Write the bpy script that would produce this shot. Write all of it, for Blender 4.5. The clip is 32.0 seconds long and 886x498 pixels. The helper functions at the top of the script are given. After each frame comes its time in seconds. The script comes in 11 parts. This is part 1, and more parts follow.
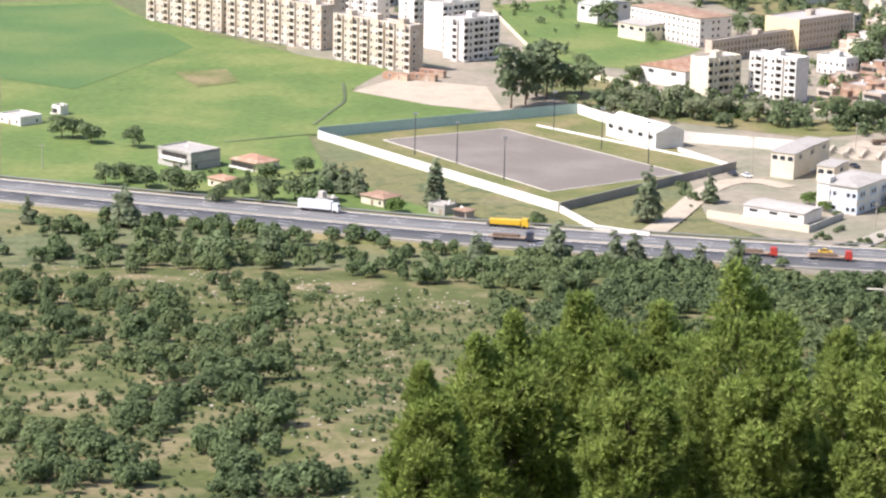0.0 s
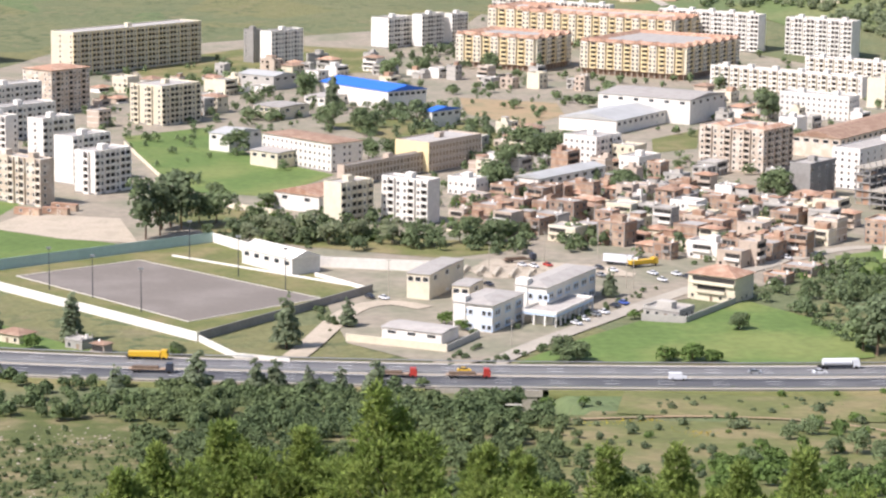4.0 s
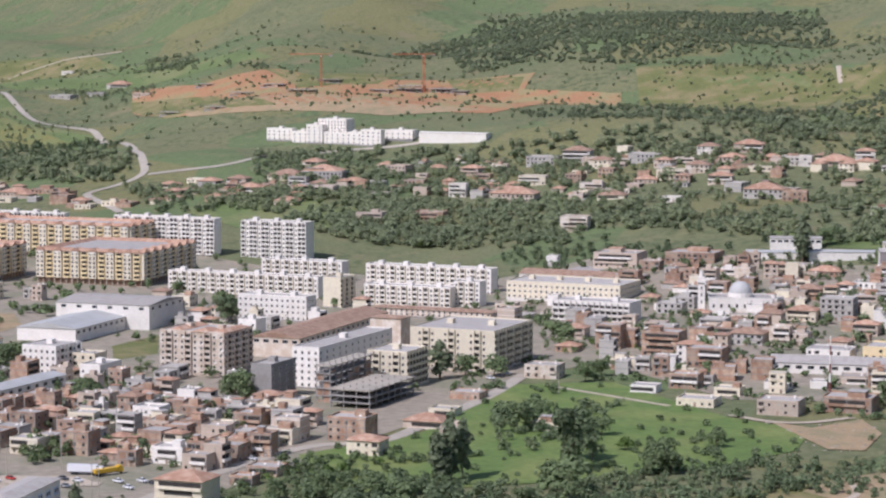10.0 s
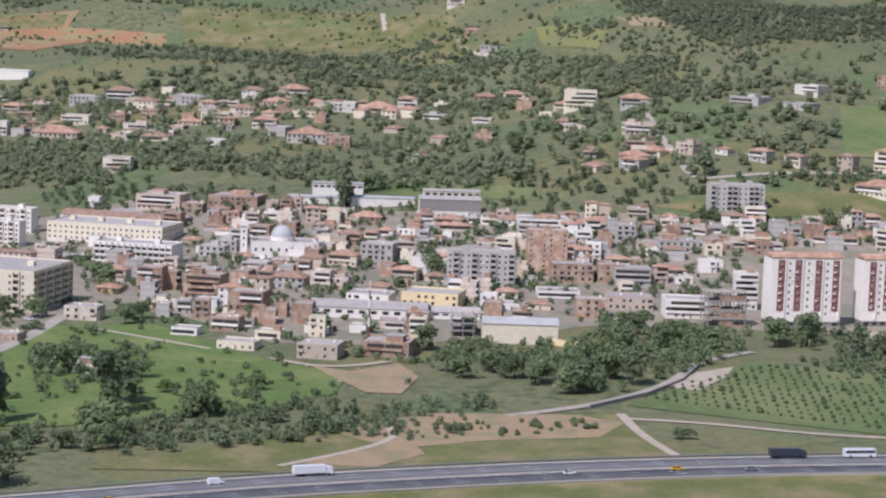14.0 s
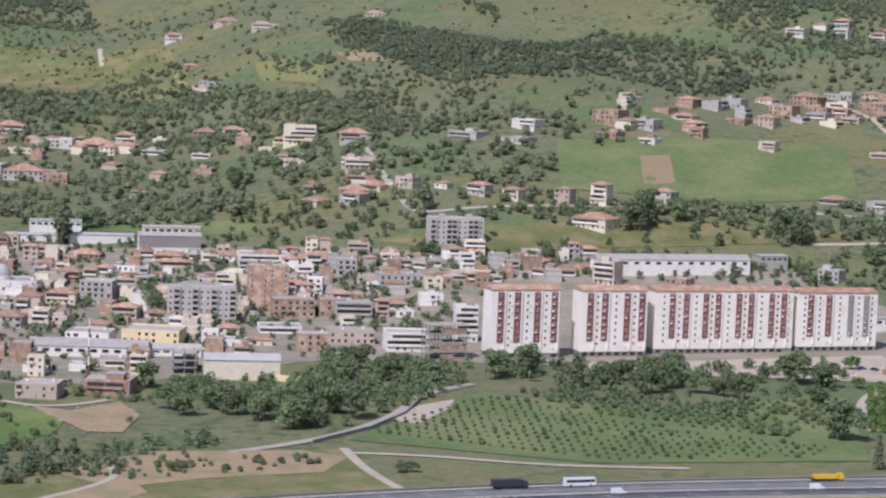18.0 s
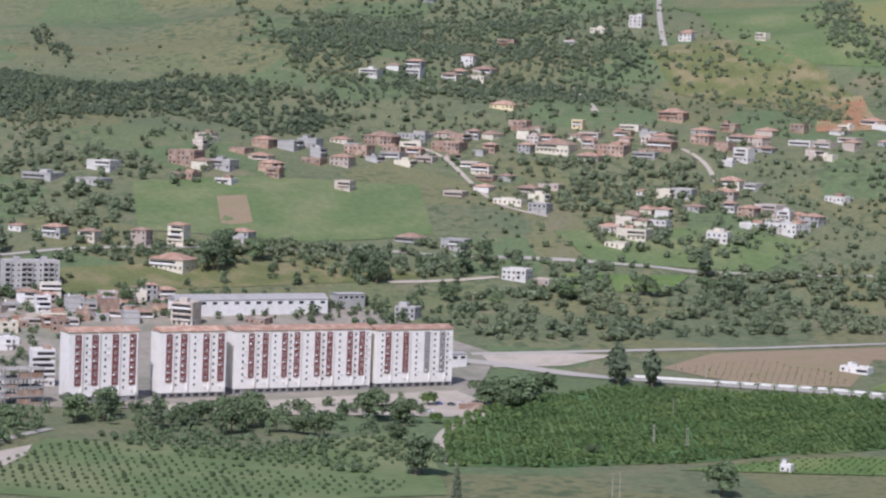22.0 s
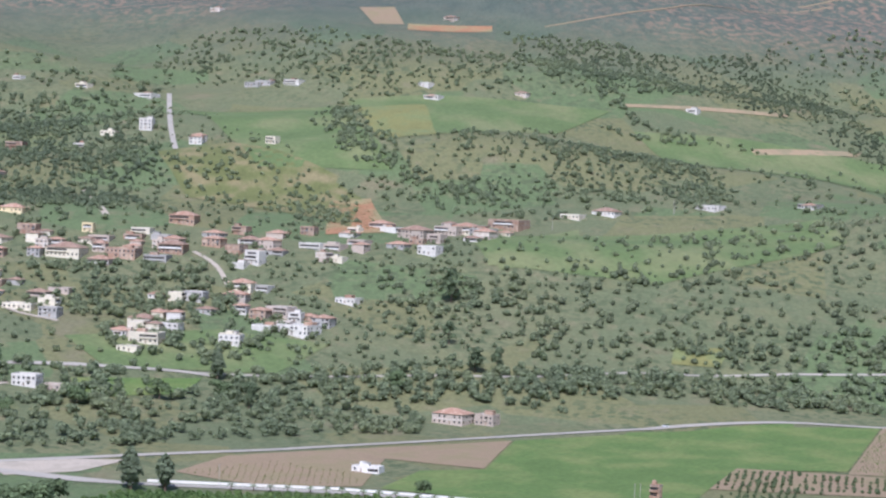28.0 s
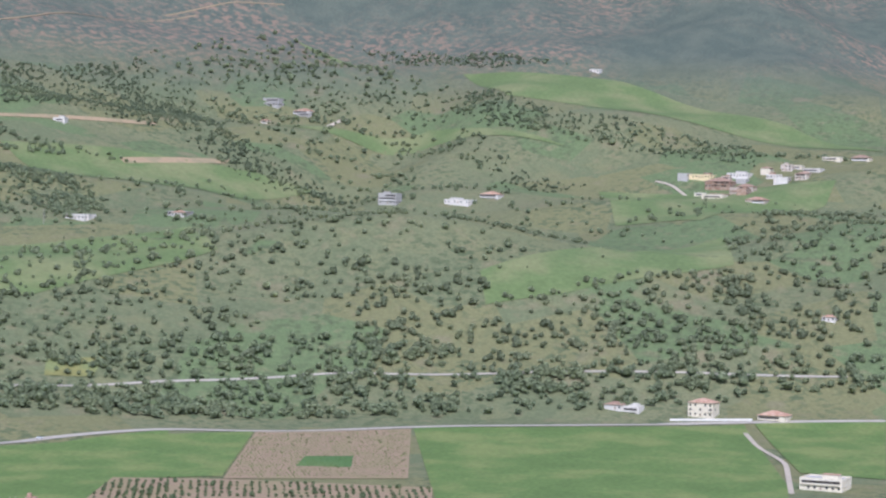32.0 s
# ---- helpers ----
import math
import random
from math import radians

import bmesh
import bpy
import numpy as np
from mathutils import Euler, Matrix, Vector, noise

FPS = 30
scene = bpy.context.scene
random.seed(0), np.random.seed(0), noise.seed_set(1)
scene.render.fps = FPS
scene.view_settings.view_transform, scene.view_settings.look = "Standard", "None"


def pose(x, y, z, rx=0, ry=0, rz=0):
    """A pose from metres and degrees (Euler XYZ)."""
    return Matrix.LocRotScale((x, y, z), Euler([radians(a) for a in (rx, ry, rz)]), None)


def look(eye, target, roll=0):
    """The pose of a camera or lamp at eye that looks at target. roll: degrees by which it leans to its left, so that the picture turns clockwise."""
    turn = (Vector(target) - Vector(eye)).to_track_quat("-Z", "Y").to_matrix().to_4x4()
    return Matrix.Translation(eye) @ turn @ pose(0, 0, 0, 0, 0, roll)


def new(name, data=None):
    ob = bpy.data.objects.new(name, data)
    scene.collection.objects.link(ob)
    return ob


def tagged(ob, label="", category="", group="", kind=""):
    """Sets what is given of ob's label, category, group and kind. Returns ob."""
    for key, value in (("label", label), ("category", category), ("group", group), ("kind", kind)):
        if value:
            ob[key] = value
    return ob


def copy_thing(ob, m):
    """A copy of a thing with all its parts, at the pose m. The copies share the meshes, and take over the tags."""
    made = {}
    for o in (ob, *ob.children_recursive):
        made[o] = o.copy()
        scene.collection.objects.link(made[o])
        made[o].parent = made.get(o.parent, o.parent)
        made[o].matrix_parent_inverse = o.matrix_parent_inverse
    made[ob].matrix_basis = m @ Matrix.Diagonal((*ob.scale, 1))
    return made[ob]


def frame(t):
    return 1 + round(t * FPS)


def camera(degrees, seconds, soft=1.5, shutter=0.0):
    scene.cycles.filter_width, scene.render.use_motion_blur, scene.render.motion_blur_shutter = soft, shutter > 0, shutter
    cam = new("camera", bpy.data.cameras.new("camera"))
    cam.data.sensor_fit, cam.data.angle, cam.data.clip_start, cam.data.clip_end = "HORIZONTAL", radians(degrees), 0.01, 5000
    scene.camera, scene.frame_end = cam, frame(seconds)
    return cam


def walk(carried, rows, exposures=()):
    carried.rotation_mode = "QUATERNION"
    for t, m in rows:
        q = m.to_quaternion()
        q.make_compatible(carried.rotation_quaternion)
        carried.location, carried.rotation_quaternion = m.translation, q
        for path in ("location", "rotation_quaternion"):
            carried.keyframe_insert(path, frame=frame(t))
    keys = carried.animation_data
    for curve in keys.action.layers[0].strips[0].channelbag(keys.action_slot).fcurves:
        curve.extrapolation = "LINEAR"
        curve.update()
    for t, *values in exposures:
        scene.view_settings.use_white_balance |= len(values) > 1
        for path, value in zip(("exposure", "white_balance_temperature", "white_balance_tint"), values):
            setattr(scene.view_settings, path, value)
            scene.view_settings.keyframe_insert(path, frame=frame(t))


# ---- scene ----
cam = camera(20.67, 32.0, soft=2.35)
EYE = 170
PATH = [
    (0.0, pose(0, 0, EYE, 76.539, -1.216, 0.100)),
    (0.5, pose(0, 0, EYE, 76.642, -1.449, -1.098)),
    (1.0, pose(0, 0, EYE, 77.119, -1.403, -2.457)),
    (1.5, pose(0, 0, EYE, 77.469, -1.450, -3.898)),
    (2.0, pose(0, 0, EYE, 77.908, -1.207, -4.431)),
    (2.5, pose(0, 0, EYE, 78.472, -1.048, -5.463)),
    (3.0, pose(0, 0, EYE, 79.023, -1.193, -6.629)),
    (3.5, pose(0, 0, EYE, 79.488, -0.956, -7.687)),
    (5.5, pose(0, 0, EYE, 79.906, -1.080, -11.100)),
    (6.0, pose(0, 0, EYE, 79.289, -1.416, -11.618)),
    (6.5, pose(0, 0, EYE, 79.501, -1.177, -12.563)),
    (7.0, pose(0, 0, EYE, 80.023, -0.994, -14.350)),
    (7.5, pose(0, 0, EYE, 80.670, -0.697, -15.465)),
    (8.0, pose(0, 0, EYE, 81.744, -0.558, -16.810)),
    (8.5, pose(0, 0, EYE, 82.988, -0.100, -18.457)),
    (9.0, pose(0, 0, EYE, 83.631, 0.132, -20.035)),
    (9.5, pose(0, 0, EYE, 83.912, -0.145, -21.322)),
    (10.0, pose(0, 0, EYE, 84.605, -0.159, -21.551)),
    (10.5, pose(0, 0, EYE, 84.642, -0.295, -23.400)),
    (11.0, pose(0, 0, EYE, 84.503, -0.426, -24.586)),
    (11.5, pose(0, 0, EYE, 84.319, -0.668, -25.866)),
    (12.0, pose(0, 0, EYE, 84.302, -0.853, -27.426)),
    (12.5, pose(0, 0, EYE, 83.684, -1.663, -28.457)),
    (13.0, pose(0, 0, EYE, 83.837, -1.857, -30.103)),
    (13.5, pose(0, 0, EYE, 83.630, -2.093, -31.518)),
    (15.5, pose(0, 0, EYE, 83.433, -2.288, -32.963)),
    (16.0, pose(0, 0, EYE, 83.956, -2.125, -34.170)),
    (16.5, pose(0, 0, EYE, 84.103, -2.372, -35.302)),
    (17.0, pose(0, 0, EYE, 84.389, -2.309, -35.893)),
    (17.5, pose(0, 0, EYE, 84.228, -2.242, -37.114)),
    (18.0, pose(0, 0, EYE, 84.567, -2.292, -38.756)),
    (18.5, pose(0, 0, EYE, 85.344, -2.658, -39.664)),
    (19.0, pose(0, 0, EYE, 84.783, -2.790, -41.228)),
    (19.5, pose(0, 0, EYE, 84.936, -2.511, -42.356)),
    (20.0, pose(0, 0, EYE, 84.855, -2.293, -42.929)),
    (20.5, pose(0, 0, EYE, 85.327, -2.181, -44.258)),
    (21.0, pose(0, 0, EYE, 85.392, -2.460, -45.468)),
    (21.5, pose(0, 0, EYE, 85.876, -2.140, -47.263)),
    (22.0, pose(0, 0, EYE, 85.909, -2.300, -48.730)),
    (22.5, pose(0, 0, EYE, 86.179, -2.456, -50.013)),
    (23.0, pose(0, 0, EYE, 86.462, -2.720, -50.681)),
    (23.5, pose(0, 0, EYE, 86.933, -2.693, -51.918)),
    (24.0, pose(0, 0, EYE, 86.953, -2.788, -52.777)),
    (24.5, pose(0, 0, EYE, 87.113, -3.075, -53.743)),
    (25.0, pose(0, 0, EYE, 87.020, -3.291, -54.762)),
    (25.5, pose(0, 0, EYE, 87.190, -3.277, -55.746)),
    (26.0, pose(0, 0, EYE, 87.200, -3.182, -58.011)),
    (26.5, pose(0, 0, EYE, 87.037, -3.151, -59.079)),
    (28.5, pose(0, 0, EYE, 89.858, -1.957, -61.628)),
    (29.0, pose(0, 0, EYE, 90.771, -1.407, -63.770)),
    (29.5, pose(0, 0, EYE, 90.762, -1.544, -65.252)),
    (30.0, pose(0, 0, EYE, 90.881, -1.427, -67.658)),
    (30.5, pose(0, 0, EYE, 91.038, -1.249, -69.480)),
    (31.0, pose(0, 0, EYE, 90.593, -1.181, -71.961)),
    (31.5, pose(0, 0, EYE, 89.888, -1.327, -73.774)),
    (32.0, pose(0, 0, EYE, 89.468, -1.369, -74.998)),
]
EXPOSURES = [(0.0, 1.12, 6450, 17), (3.0, 1.01, 6450, 17), (5.0, 0.66, 6400, 17), (6.0, 0.34, 6350, 17), (9.0, 0.25, 6000, 20), (12.0, 0.18, 5850, 21.5),
             (18.0, 0.18, 5800, 21.5), (23.0, 0.20, 5550, 21.5), (24.0, 0.22, 5540, 21.5), (25.0, 0.28, 5500, 21.5), (26.0, 0.43, 5400, 21), (29.0, 0.41, 5400, 19.5), (32.0, 0.40, 5390, 20)]
walk(cam, PATH, EXPOSURES)

# ---- light ----
SUN_AZ, SUN_EL = -112.0, 50.0
world = bpy.data.worlds.new("world")
scene.world = world
world.use_nodes = True
sky = world.node_tree.nodes.new("ShaderNodeTexSky")
sky.sky_type = "NISHITA"
sky.sun_disc = False
sky.sun_elevation, sky.sun_rotation = radians(SUN_EL), radians(SUN_AZ)
sky.air_density, sky.dust_density = 1.0, 1.5
back = world.node_tree.nodes["Background"]
back.inputs["Strength"].default_value = 0.09
world.node_tree.links.new(sky.outputs["Color"], back.inputs["Color"])
sun = new("sun", bpy.data.lights.new("sun", "SUN"))
sun.data.energy, sun.data.angle, sun.data.color = 3.45, radians(0.6), (1.0, 0.97, 0.93)
sun.matrix_world = look((0, 0, 0), (-math.sin(radians(SUN_AZ)) * math.cos(radians(SUN_EL)),
                                    -math.cos(radians(SUN_AZ)) * math.cos(radians(SUN_EL)), -math.sin(radians(SUN_EL))))

# ---- materials ----
MATS = {}


def material(name, colour, rough=0.85, spread=0.25, grain=3.0, coarse=0.15, bump=0.0, tint=None, islands=0.0, objects=0.0, metal=0.0, gloss=0.3, thin=0.0):
    """A weathered surface: two scales of noise over the colour, an optional second tint, relief, and a shift from piece to piece."""
    m = bpy.data.materials.new(name)
    m.use_nodes = True
    MATS[name] = m
    n, link = m.node_tree.nodes, m.node_tree.links.new
    b = n["Principled BSDF"]
    b.inputs["Roughness"].default_value, b.inputs["Metallic"].default_value = rough, metal
    b.inputs["Specular IOR Level"].default_value = gloss
    co = n.new("ShaderNodeTexCoord")
    fine, wide = n.new("ShaderNodeTexNoise"), n.new("ShaderNodeTexNoise")
    for tex, size, detail in ((fine, grain, 3.0), (wide, coarse, 4.0)):
        tex.inputs["Scale"].default_value, tex.inputs["Detail"].default_value = size, detail
        link(co.outputs["Object"], tex.inputs["Vector"])
    both = n.new("ShaderNodeMath")
    both.operation = "ADD"
    link(fine.outputs["Fac"], both.inputs[0]), link(wide.outputs["Fac"], both.inputs[1])
    rng = n.new("ShaderNodeMapRange")
    rng.inputs["From Min"].default_value, rng.inputs["From Max"].default_value = 0.6, 1.4
    rng.inputs["To Min"].default_value, rng.inputs["To Max"].default_value = 1 - spread, 1 + spread
    link(both.outputs[0], rng.inputs["Value"])
    value = rng.outputs["Result"]
    for amount, kind, out in ((islands, "ShaderNodeNewGeometry", "Random Per Island"), (objects, "ShaderNodeObjectInfo", "Random")):
        if amount:
            src, r2, mul = n.new(kind), n.new("ShaderNodeMapRange"), n.new("ShaderNodeMath")
            r2.inputs["To Min"].default_value, r2.inputs["To Max"].default_value = 1 - amount, 1 + amount
            mul.operation = "MULTIPLY"
            link(src.outputs[out], r2.inputs["Value"])
            link(value, mul.inputs[0]), link(r2.outputs["Result"], mul.inputs[1])
            value = mul.outputs[0]
    mix = n.new("ShaderNodeMix")
    mix.data_type = "RGBA"
    mix.inputs["A"].default_value = (*colour, 1)
    mix.inputs["B"].default_value = (*(tint or colour), 1)
    ramp = n.new("ShaderNodeMapRange")
    ramp.inputs["From Min"].default_value, ramp.inputs["From Max"].default_value = 0.45, 0.62
    link(wide.outputs["Fac"], ramp.inputs["Value"])
    link(ramp.outputs["Result"], mix.inputs["Factor"])
    hsv = n.new("ShaderNodeHueSaturation")
    link(mix.outputs["Result"], hsv.inputs["Color"]), link(value, hsv.inputs["Value"])
    link(hsv.outputs["Color"], b.inputs["Base Color"])
    if thin:
        glow, both_sides = n.new("ShaderNodeBsdfTranslucent"), n.new("ShaderNodeMixShader")
        both_sides.inputs[0].default_value = thin
        link(hsv.outputs["Color"], glow.inputs["Color"])
        link(b.outputs[0], both_sides.inputs[1]), link(glow.outputs[0], both_sides.inputs[2])
        link(both_sides.outputs[0], n["Material Output"].inputs["Surface"])
    if bump:
        bm = n.new("ShaderNodeBump")
        bm.inputs["Strength"].default_value, bm.inputs["Distance"].default_value = bump, 0.3
        link(fine.outputs["Fac"], bm.inputs["Height"]), link(bm.outputs["Normal"], b.inputs["Normal"])
    return m


material("plaster_white", (0.79, 0.745, 0.67), spread=0.14, grain=0.9, coarse=0.14, tint=(0.69, 0.645, 0.575), objects=0.07)
material("plaster_cream", (0.72, 0.64, 0.48), spread=0.14, grain=0.8, tint=(0.63, 0.555, 0.42), objects=0.08)
material("plaster_bright", (0.83, 0.775, 0.685), spread=0.10, grain=0.9, coarse=0.15, tint=(0.75, 0.69, 0.60), objects=0.03)
material("plaster_tan", (0.56, 0.455, 0.35), spread=0.16, grain=0.9, coarse=0.22, tint=(0.63, 0.56, 0.47), objects=0.06)
material("plaster_yellow", (0.78, 0.635, 0.36), spread=0.10, grain=1.0, tint=(0.70, 0.56, 0.34))
material("plaster_pink", (0.52, 0.42, 0.33), spread=0.16, grain=1.0, tint=(0.46, 0.385, 0.31), objects=0.1)
material("plaster_grey", (0.47, 0.44, 0.39), spread=0.16, grain=1.0, tint=(0.39, 0.365, 0.325), objects=0.12)
# white plaster with haze painted in as a lower tone
material("plaster_worn", (0.68, 0.63, 0.55), spread=0.18, grain=0.9, coarse=0.2, tint=(0.57, 0.525, 0.455), objects=0.1)
material("concrete_raw", (0.30, 0.285, 0.26), spread=0.2, grain=1.3, tint=(0.24, 0.225, 0.205), objects=0.12)
material("panel_maroon", (0.20, 0.075, 0.065), spread=0.12, grain=2.0)
material("panel_grey", (0.27, 0.24, 0.22), spread=0.12, grain=2.0)
material("brick_red", (0.36, 0.22, 0.145), spread=0.24, grain=1.8, coarse=0.25, tint=(0.43, 0.32, 0.23), objects=0.2)
material("tile_roof", (0.40, 0.23, 0.15), spread=0.22, grain=3.0, coarse=0.3, tint=(0.46, 0.31, 0.22), objects=0.12, bump=0.3)
material("tile_brown", (0.30, 0.19, 0.13), spread=0.22, grain=3.0, coarse=0.3, tint=(0.35, 0.24, 0.17), bump=0.3)
material("roof_flat", (0.42, 0.39, 0.35), spread=0.22, grain=1.5, coarse=0.25, tint=(0.33, 0.30, 0.27), objects=0.12)
material("roof_metal", (0.46, 0.455, 0.43), rough=0.55, spread=0.14, grain=2.0, coarse=0.1, tint=(0.38, 0.375, 0.35), gloss=0.4)
material("metal_blue", (0.03, 0.16, 0.62), rough=0.5, spread=0.10, grain=1.0, gloss=0.4)
material("glass_dark", (0.035, 0.04, 0.045), rough=0.25, spread=0.3, grain=2.0, objects=0.4, gloss=0.6)
# near-black paint standing for the shade inside loggias and unglazed openings
material("void_shade", (0.05, 0.045, 0.04), spread=0.3, grain=2.0)
material("shutter", (0.30, 0.22, 0.16), spread=0.2, grain=2.0, objects=0.3)
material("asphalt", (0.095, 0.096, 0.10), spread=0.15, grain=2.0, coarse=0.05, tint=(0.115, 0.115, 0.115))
# paler grey copy of the asphalt, for the farther carriageway
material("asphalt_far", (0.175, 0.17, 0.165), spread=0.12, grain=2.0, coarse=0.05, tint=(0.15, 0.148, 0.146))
material("asphalt_pale", (0.41, 0.365, 0.295), spread=0.18, grain=1.0, coarse=0.05, tint=(0.33, 0.295, 0.24))
material("road_paint", (0.72, 0.71, 0.68), spread=0.1)
material("steel", (0.45, 0.46, 0.47), rough=0.45, metal=0.7, spread=0.1)
material("pitch_grey", (0.195, 0.168, 0.142), spread=0.10, grain=0.6, coarse=0.04, tint=(0.22, 0.192, 0.165))
material("earth", (0.36, 0.26, 0.15), spread=0.25, grain=0.8, coarse=0.07, tint=(0.24, 0.20, 0.11), bump=0.3)
material("earth_pale", (0.47, 0.395, 0.30), spread=0.2, grain=0.8, coarse=0.09, tint=(0.37, 0.315, 0.235), bump=0.25)
material("earth_orange", (0.36, 0.19, 0.095), spread=0.3, grain=0.35, coarse=0.03, tint=(0.25, 0.21, 0.10), bump=0.3)
material("plough_brown", (0.29, 0.21, 0.125), spread=0.18, grain=0.8, coarse=0.05, tint=(0.24, 0.19, 0.10))
material("grass_bright", (0.118, 0.178, 0.046), spread=0.3, grain=0.3, coarse=0.025, tint=(0.155, 0.185, 0.056), bump=0.4)
# field grass with some distance haze mixed into its green
material("grass_hill", (0.128, 0.172, 0.06), spread=0.26, grain=0.22, coarse=0.018, tint=(0.165, 0.178, 0.074), bump=0.4)
# hill foliage, its green lifted and greyed as distance haze would do
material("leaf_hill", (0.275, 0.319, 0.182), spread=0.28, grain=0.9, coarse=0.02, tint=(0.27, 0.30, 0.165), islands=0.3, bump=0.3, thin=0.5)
material("grass_deep", (0.085, 0.155, 0.045), spread=0.2, grain=0.4, coarse=0.015, tint=(0.115, 0.165, 0.05), bump=0.4)
material("grass_dry", (0.145, 0.155, 0.052), spread=0.3, grain=0.4, coarse=0.045, tint=(0.205, 0.172, 0.082), bump=0.4)
material("slope_ground", (0.098, 0.115, 0.034), rough=0.95, spread=0.42, grain=0.8, coarse=0.08, tint=(0.185, 0.155, 0.078), bump=0.8)
material("flowers", (0.42, 0.33, 0.03), spread=0.3, grain=0.5, coarse=0.08, tint=(0.30, 0.26, 0.04), islands=0.2)
material("meadow_yellow", (0.215, 0.205, 0.07), spread=0.3, grain=0.4, coarse=0.04, tint=(0.165, 0.185, 0.07), bump=0.3)
material("leaf_scrub", (0.118, 0.162, 0.07), spread=0.24, grain=0.6, coarse=0.02, tint=(0.138, 0.176, 0.074), islands=0.35, objects=0.12, thin=0.35)
material("leaf_bush", (0.16, 0.205, 0.108), spread=0.22, grain=0.6, coarse=0.02, tint=(0.178, 0.215, 0.11), islands=0.35, objects=0.12, thin=0.4)
# olive foliage, paled in its base colour to stand for haze
material("leaf_olive", (0.262, 0.295, 0.17), spread=0.28, grain=0.9, coarse=0.02, tint=(0.282, 0.305, 0.172), islands=0.3, objects=0.12, bump=0.3, thin=0.5)
material("leaf_broad", (0.175, 0.225, 0.105), spread=0.24, grain=0.6, coarse=0.02, tint=(0.155, 0.20, 0.10), islands=0.35, objects=0.2, thin=0.4)
material("leaf_bright", (0.15, 0.225, 0.06), spread=0.22, grain=0.6, coarse=0.02, tint=(0.13, 0.19, 0.06), islands=0.35, thin=0.45)
material("leaf_citrus", (0.135, 0.205, 0.064), spread=0.28, grain=0.9, coarse=0.03, tint=(0.16, 0.22, 0.07), islands=0.35, thin=0.4)
# evergreen and maquis foliage, dark green lightened by painted haze
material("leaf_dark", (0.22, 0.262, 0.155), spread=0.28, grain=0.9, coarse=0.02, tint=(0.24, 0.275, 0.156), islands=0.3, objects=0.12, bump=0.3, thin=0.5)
material("needle", (0.252, 0.33, 0.082), spread=0.34, grain=1.0, coarse=0.34, tint=(0.282, 0.338, 0.09), islands=0.4, thin=0.5)
material("bark", (0.16, 0.11, 0.075), spread=0.25, grain=4.0, coarse=0.6)
material("rock", (0.36, 0.31, 0.24), spread=0.25, grain=1.5, coarse=0.2, objects=0.2, islands=0.25)
material("car_white", (0.72, 0.72, 0.72), rough=0.35, spread=0.04, gloss=0.5)
material("car_dark", (0.04, 0.045, 0.06), rough=0.35, spread=0.1, gloss=0.5)
material("car_red", (0.45, 0.05, 0.035), rough=0.4, spread=0.1, gloss=0.5)
material("car_yellow", (0.70, 0.42, 0.03), rough=0.4, spread=0.1, gloss=0.5)
material("car_blue", (0.07, 0.12, 0.40), rough=0.4, spread=0.1, gloss=0.5)
material("tyre", (0.02, 0.02, 0.02), spread=0.1)
material("town_ground", (0.31, 0.265, 0.20), spread=0.3, grain=0.25, coarse=0.03, tint=(0.20, 0.19, 0.13), bump=0.1)
material("mesh_green", (0.42, 0.55, 0.50), spread=0.1, grain=1.0)


# ---- shared helpers ----
def part(name, bm, mats, parent=None, label="", m=None):
    """Links a bmesh (or a ready mesh) as one object, under a thing if given."""
    if isinstance(bm, bmesh.types.BMesh):
        me = bpy.data.meshes.new(name)
        bm.to_mesh(me)
        bm.free()
    else:
        me = bm
    for k in ((mats,) if isinstance(mats, str) else mats):
        if MATS[k].name not in me.materials:
            me.materials.append(MATS[k])
    ob = new(name, me)
    ob.parent = parent
    if m is not None:
        ob.matrix_basis = m
    if label:
        ob["label"] = label
    return ob


def empty(name, m, label, category, group="", kind=""):
    ob = new(name)
    ob.empty_display_size = 1.0
    ob.matrix_basis = m
    return tagged(ob, label, category, group, kind)


def add_box(bm, x0, x1, y0, y1, z0, z1, mat=0):
    v = [bm.verts.new(c) for c in ((x0, y0, z0), (x1, y0, z0), (x1, y1, z0), (x0, y1, z0), (x0, y0, z1), (x1, y0, z1), (x1, y1, z1), (x0, y1, z1))]
    for q in ((0, 3, 2, 1), (4, 5, 6, 7), (0, 1, 5, 4), (1, 2, 6, 5), (2, 3, 7, 6), (3, 0, 4, 7)):
        bm.faces.new([v[i] for i in q]).material_index = mat


def box(*a):
    bm = bmesh.new()
    add_box(bm, *a)
    return bm


def add_tube(bm, p, q, r0, r1, sides=6, mat=0):
    p, q = Vector(p), Vector(q)
    turn = (q - p).to_track_quat("Z", "Y").to_matrix()
    rings = []
    for c, r in ((p, r0), (q, r1)):
        rings.append([bm.verts.new(c + turn @ Vector((r * math.cos(6.2832 * k / sides), r * math.sin(6.2832 * k / sides), 0))) for k in range(sides)])
    for k in range(sides):
        bm.faces.new((rings[0][k], rings[0][(k + 1) % sides], rings[1][(k + 1) % sides], rings[1][k])).material_index = mat
    bm.faces.new(rings[1]).material_index = mat
    bm.faces.new(rings[0][::-1]).material_index = mat


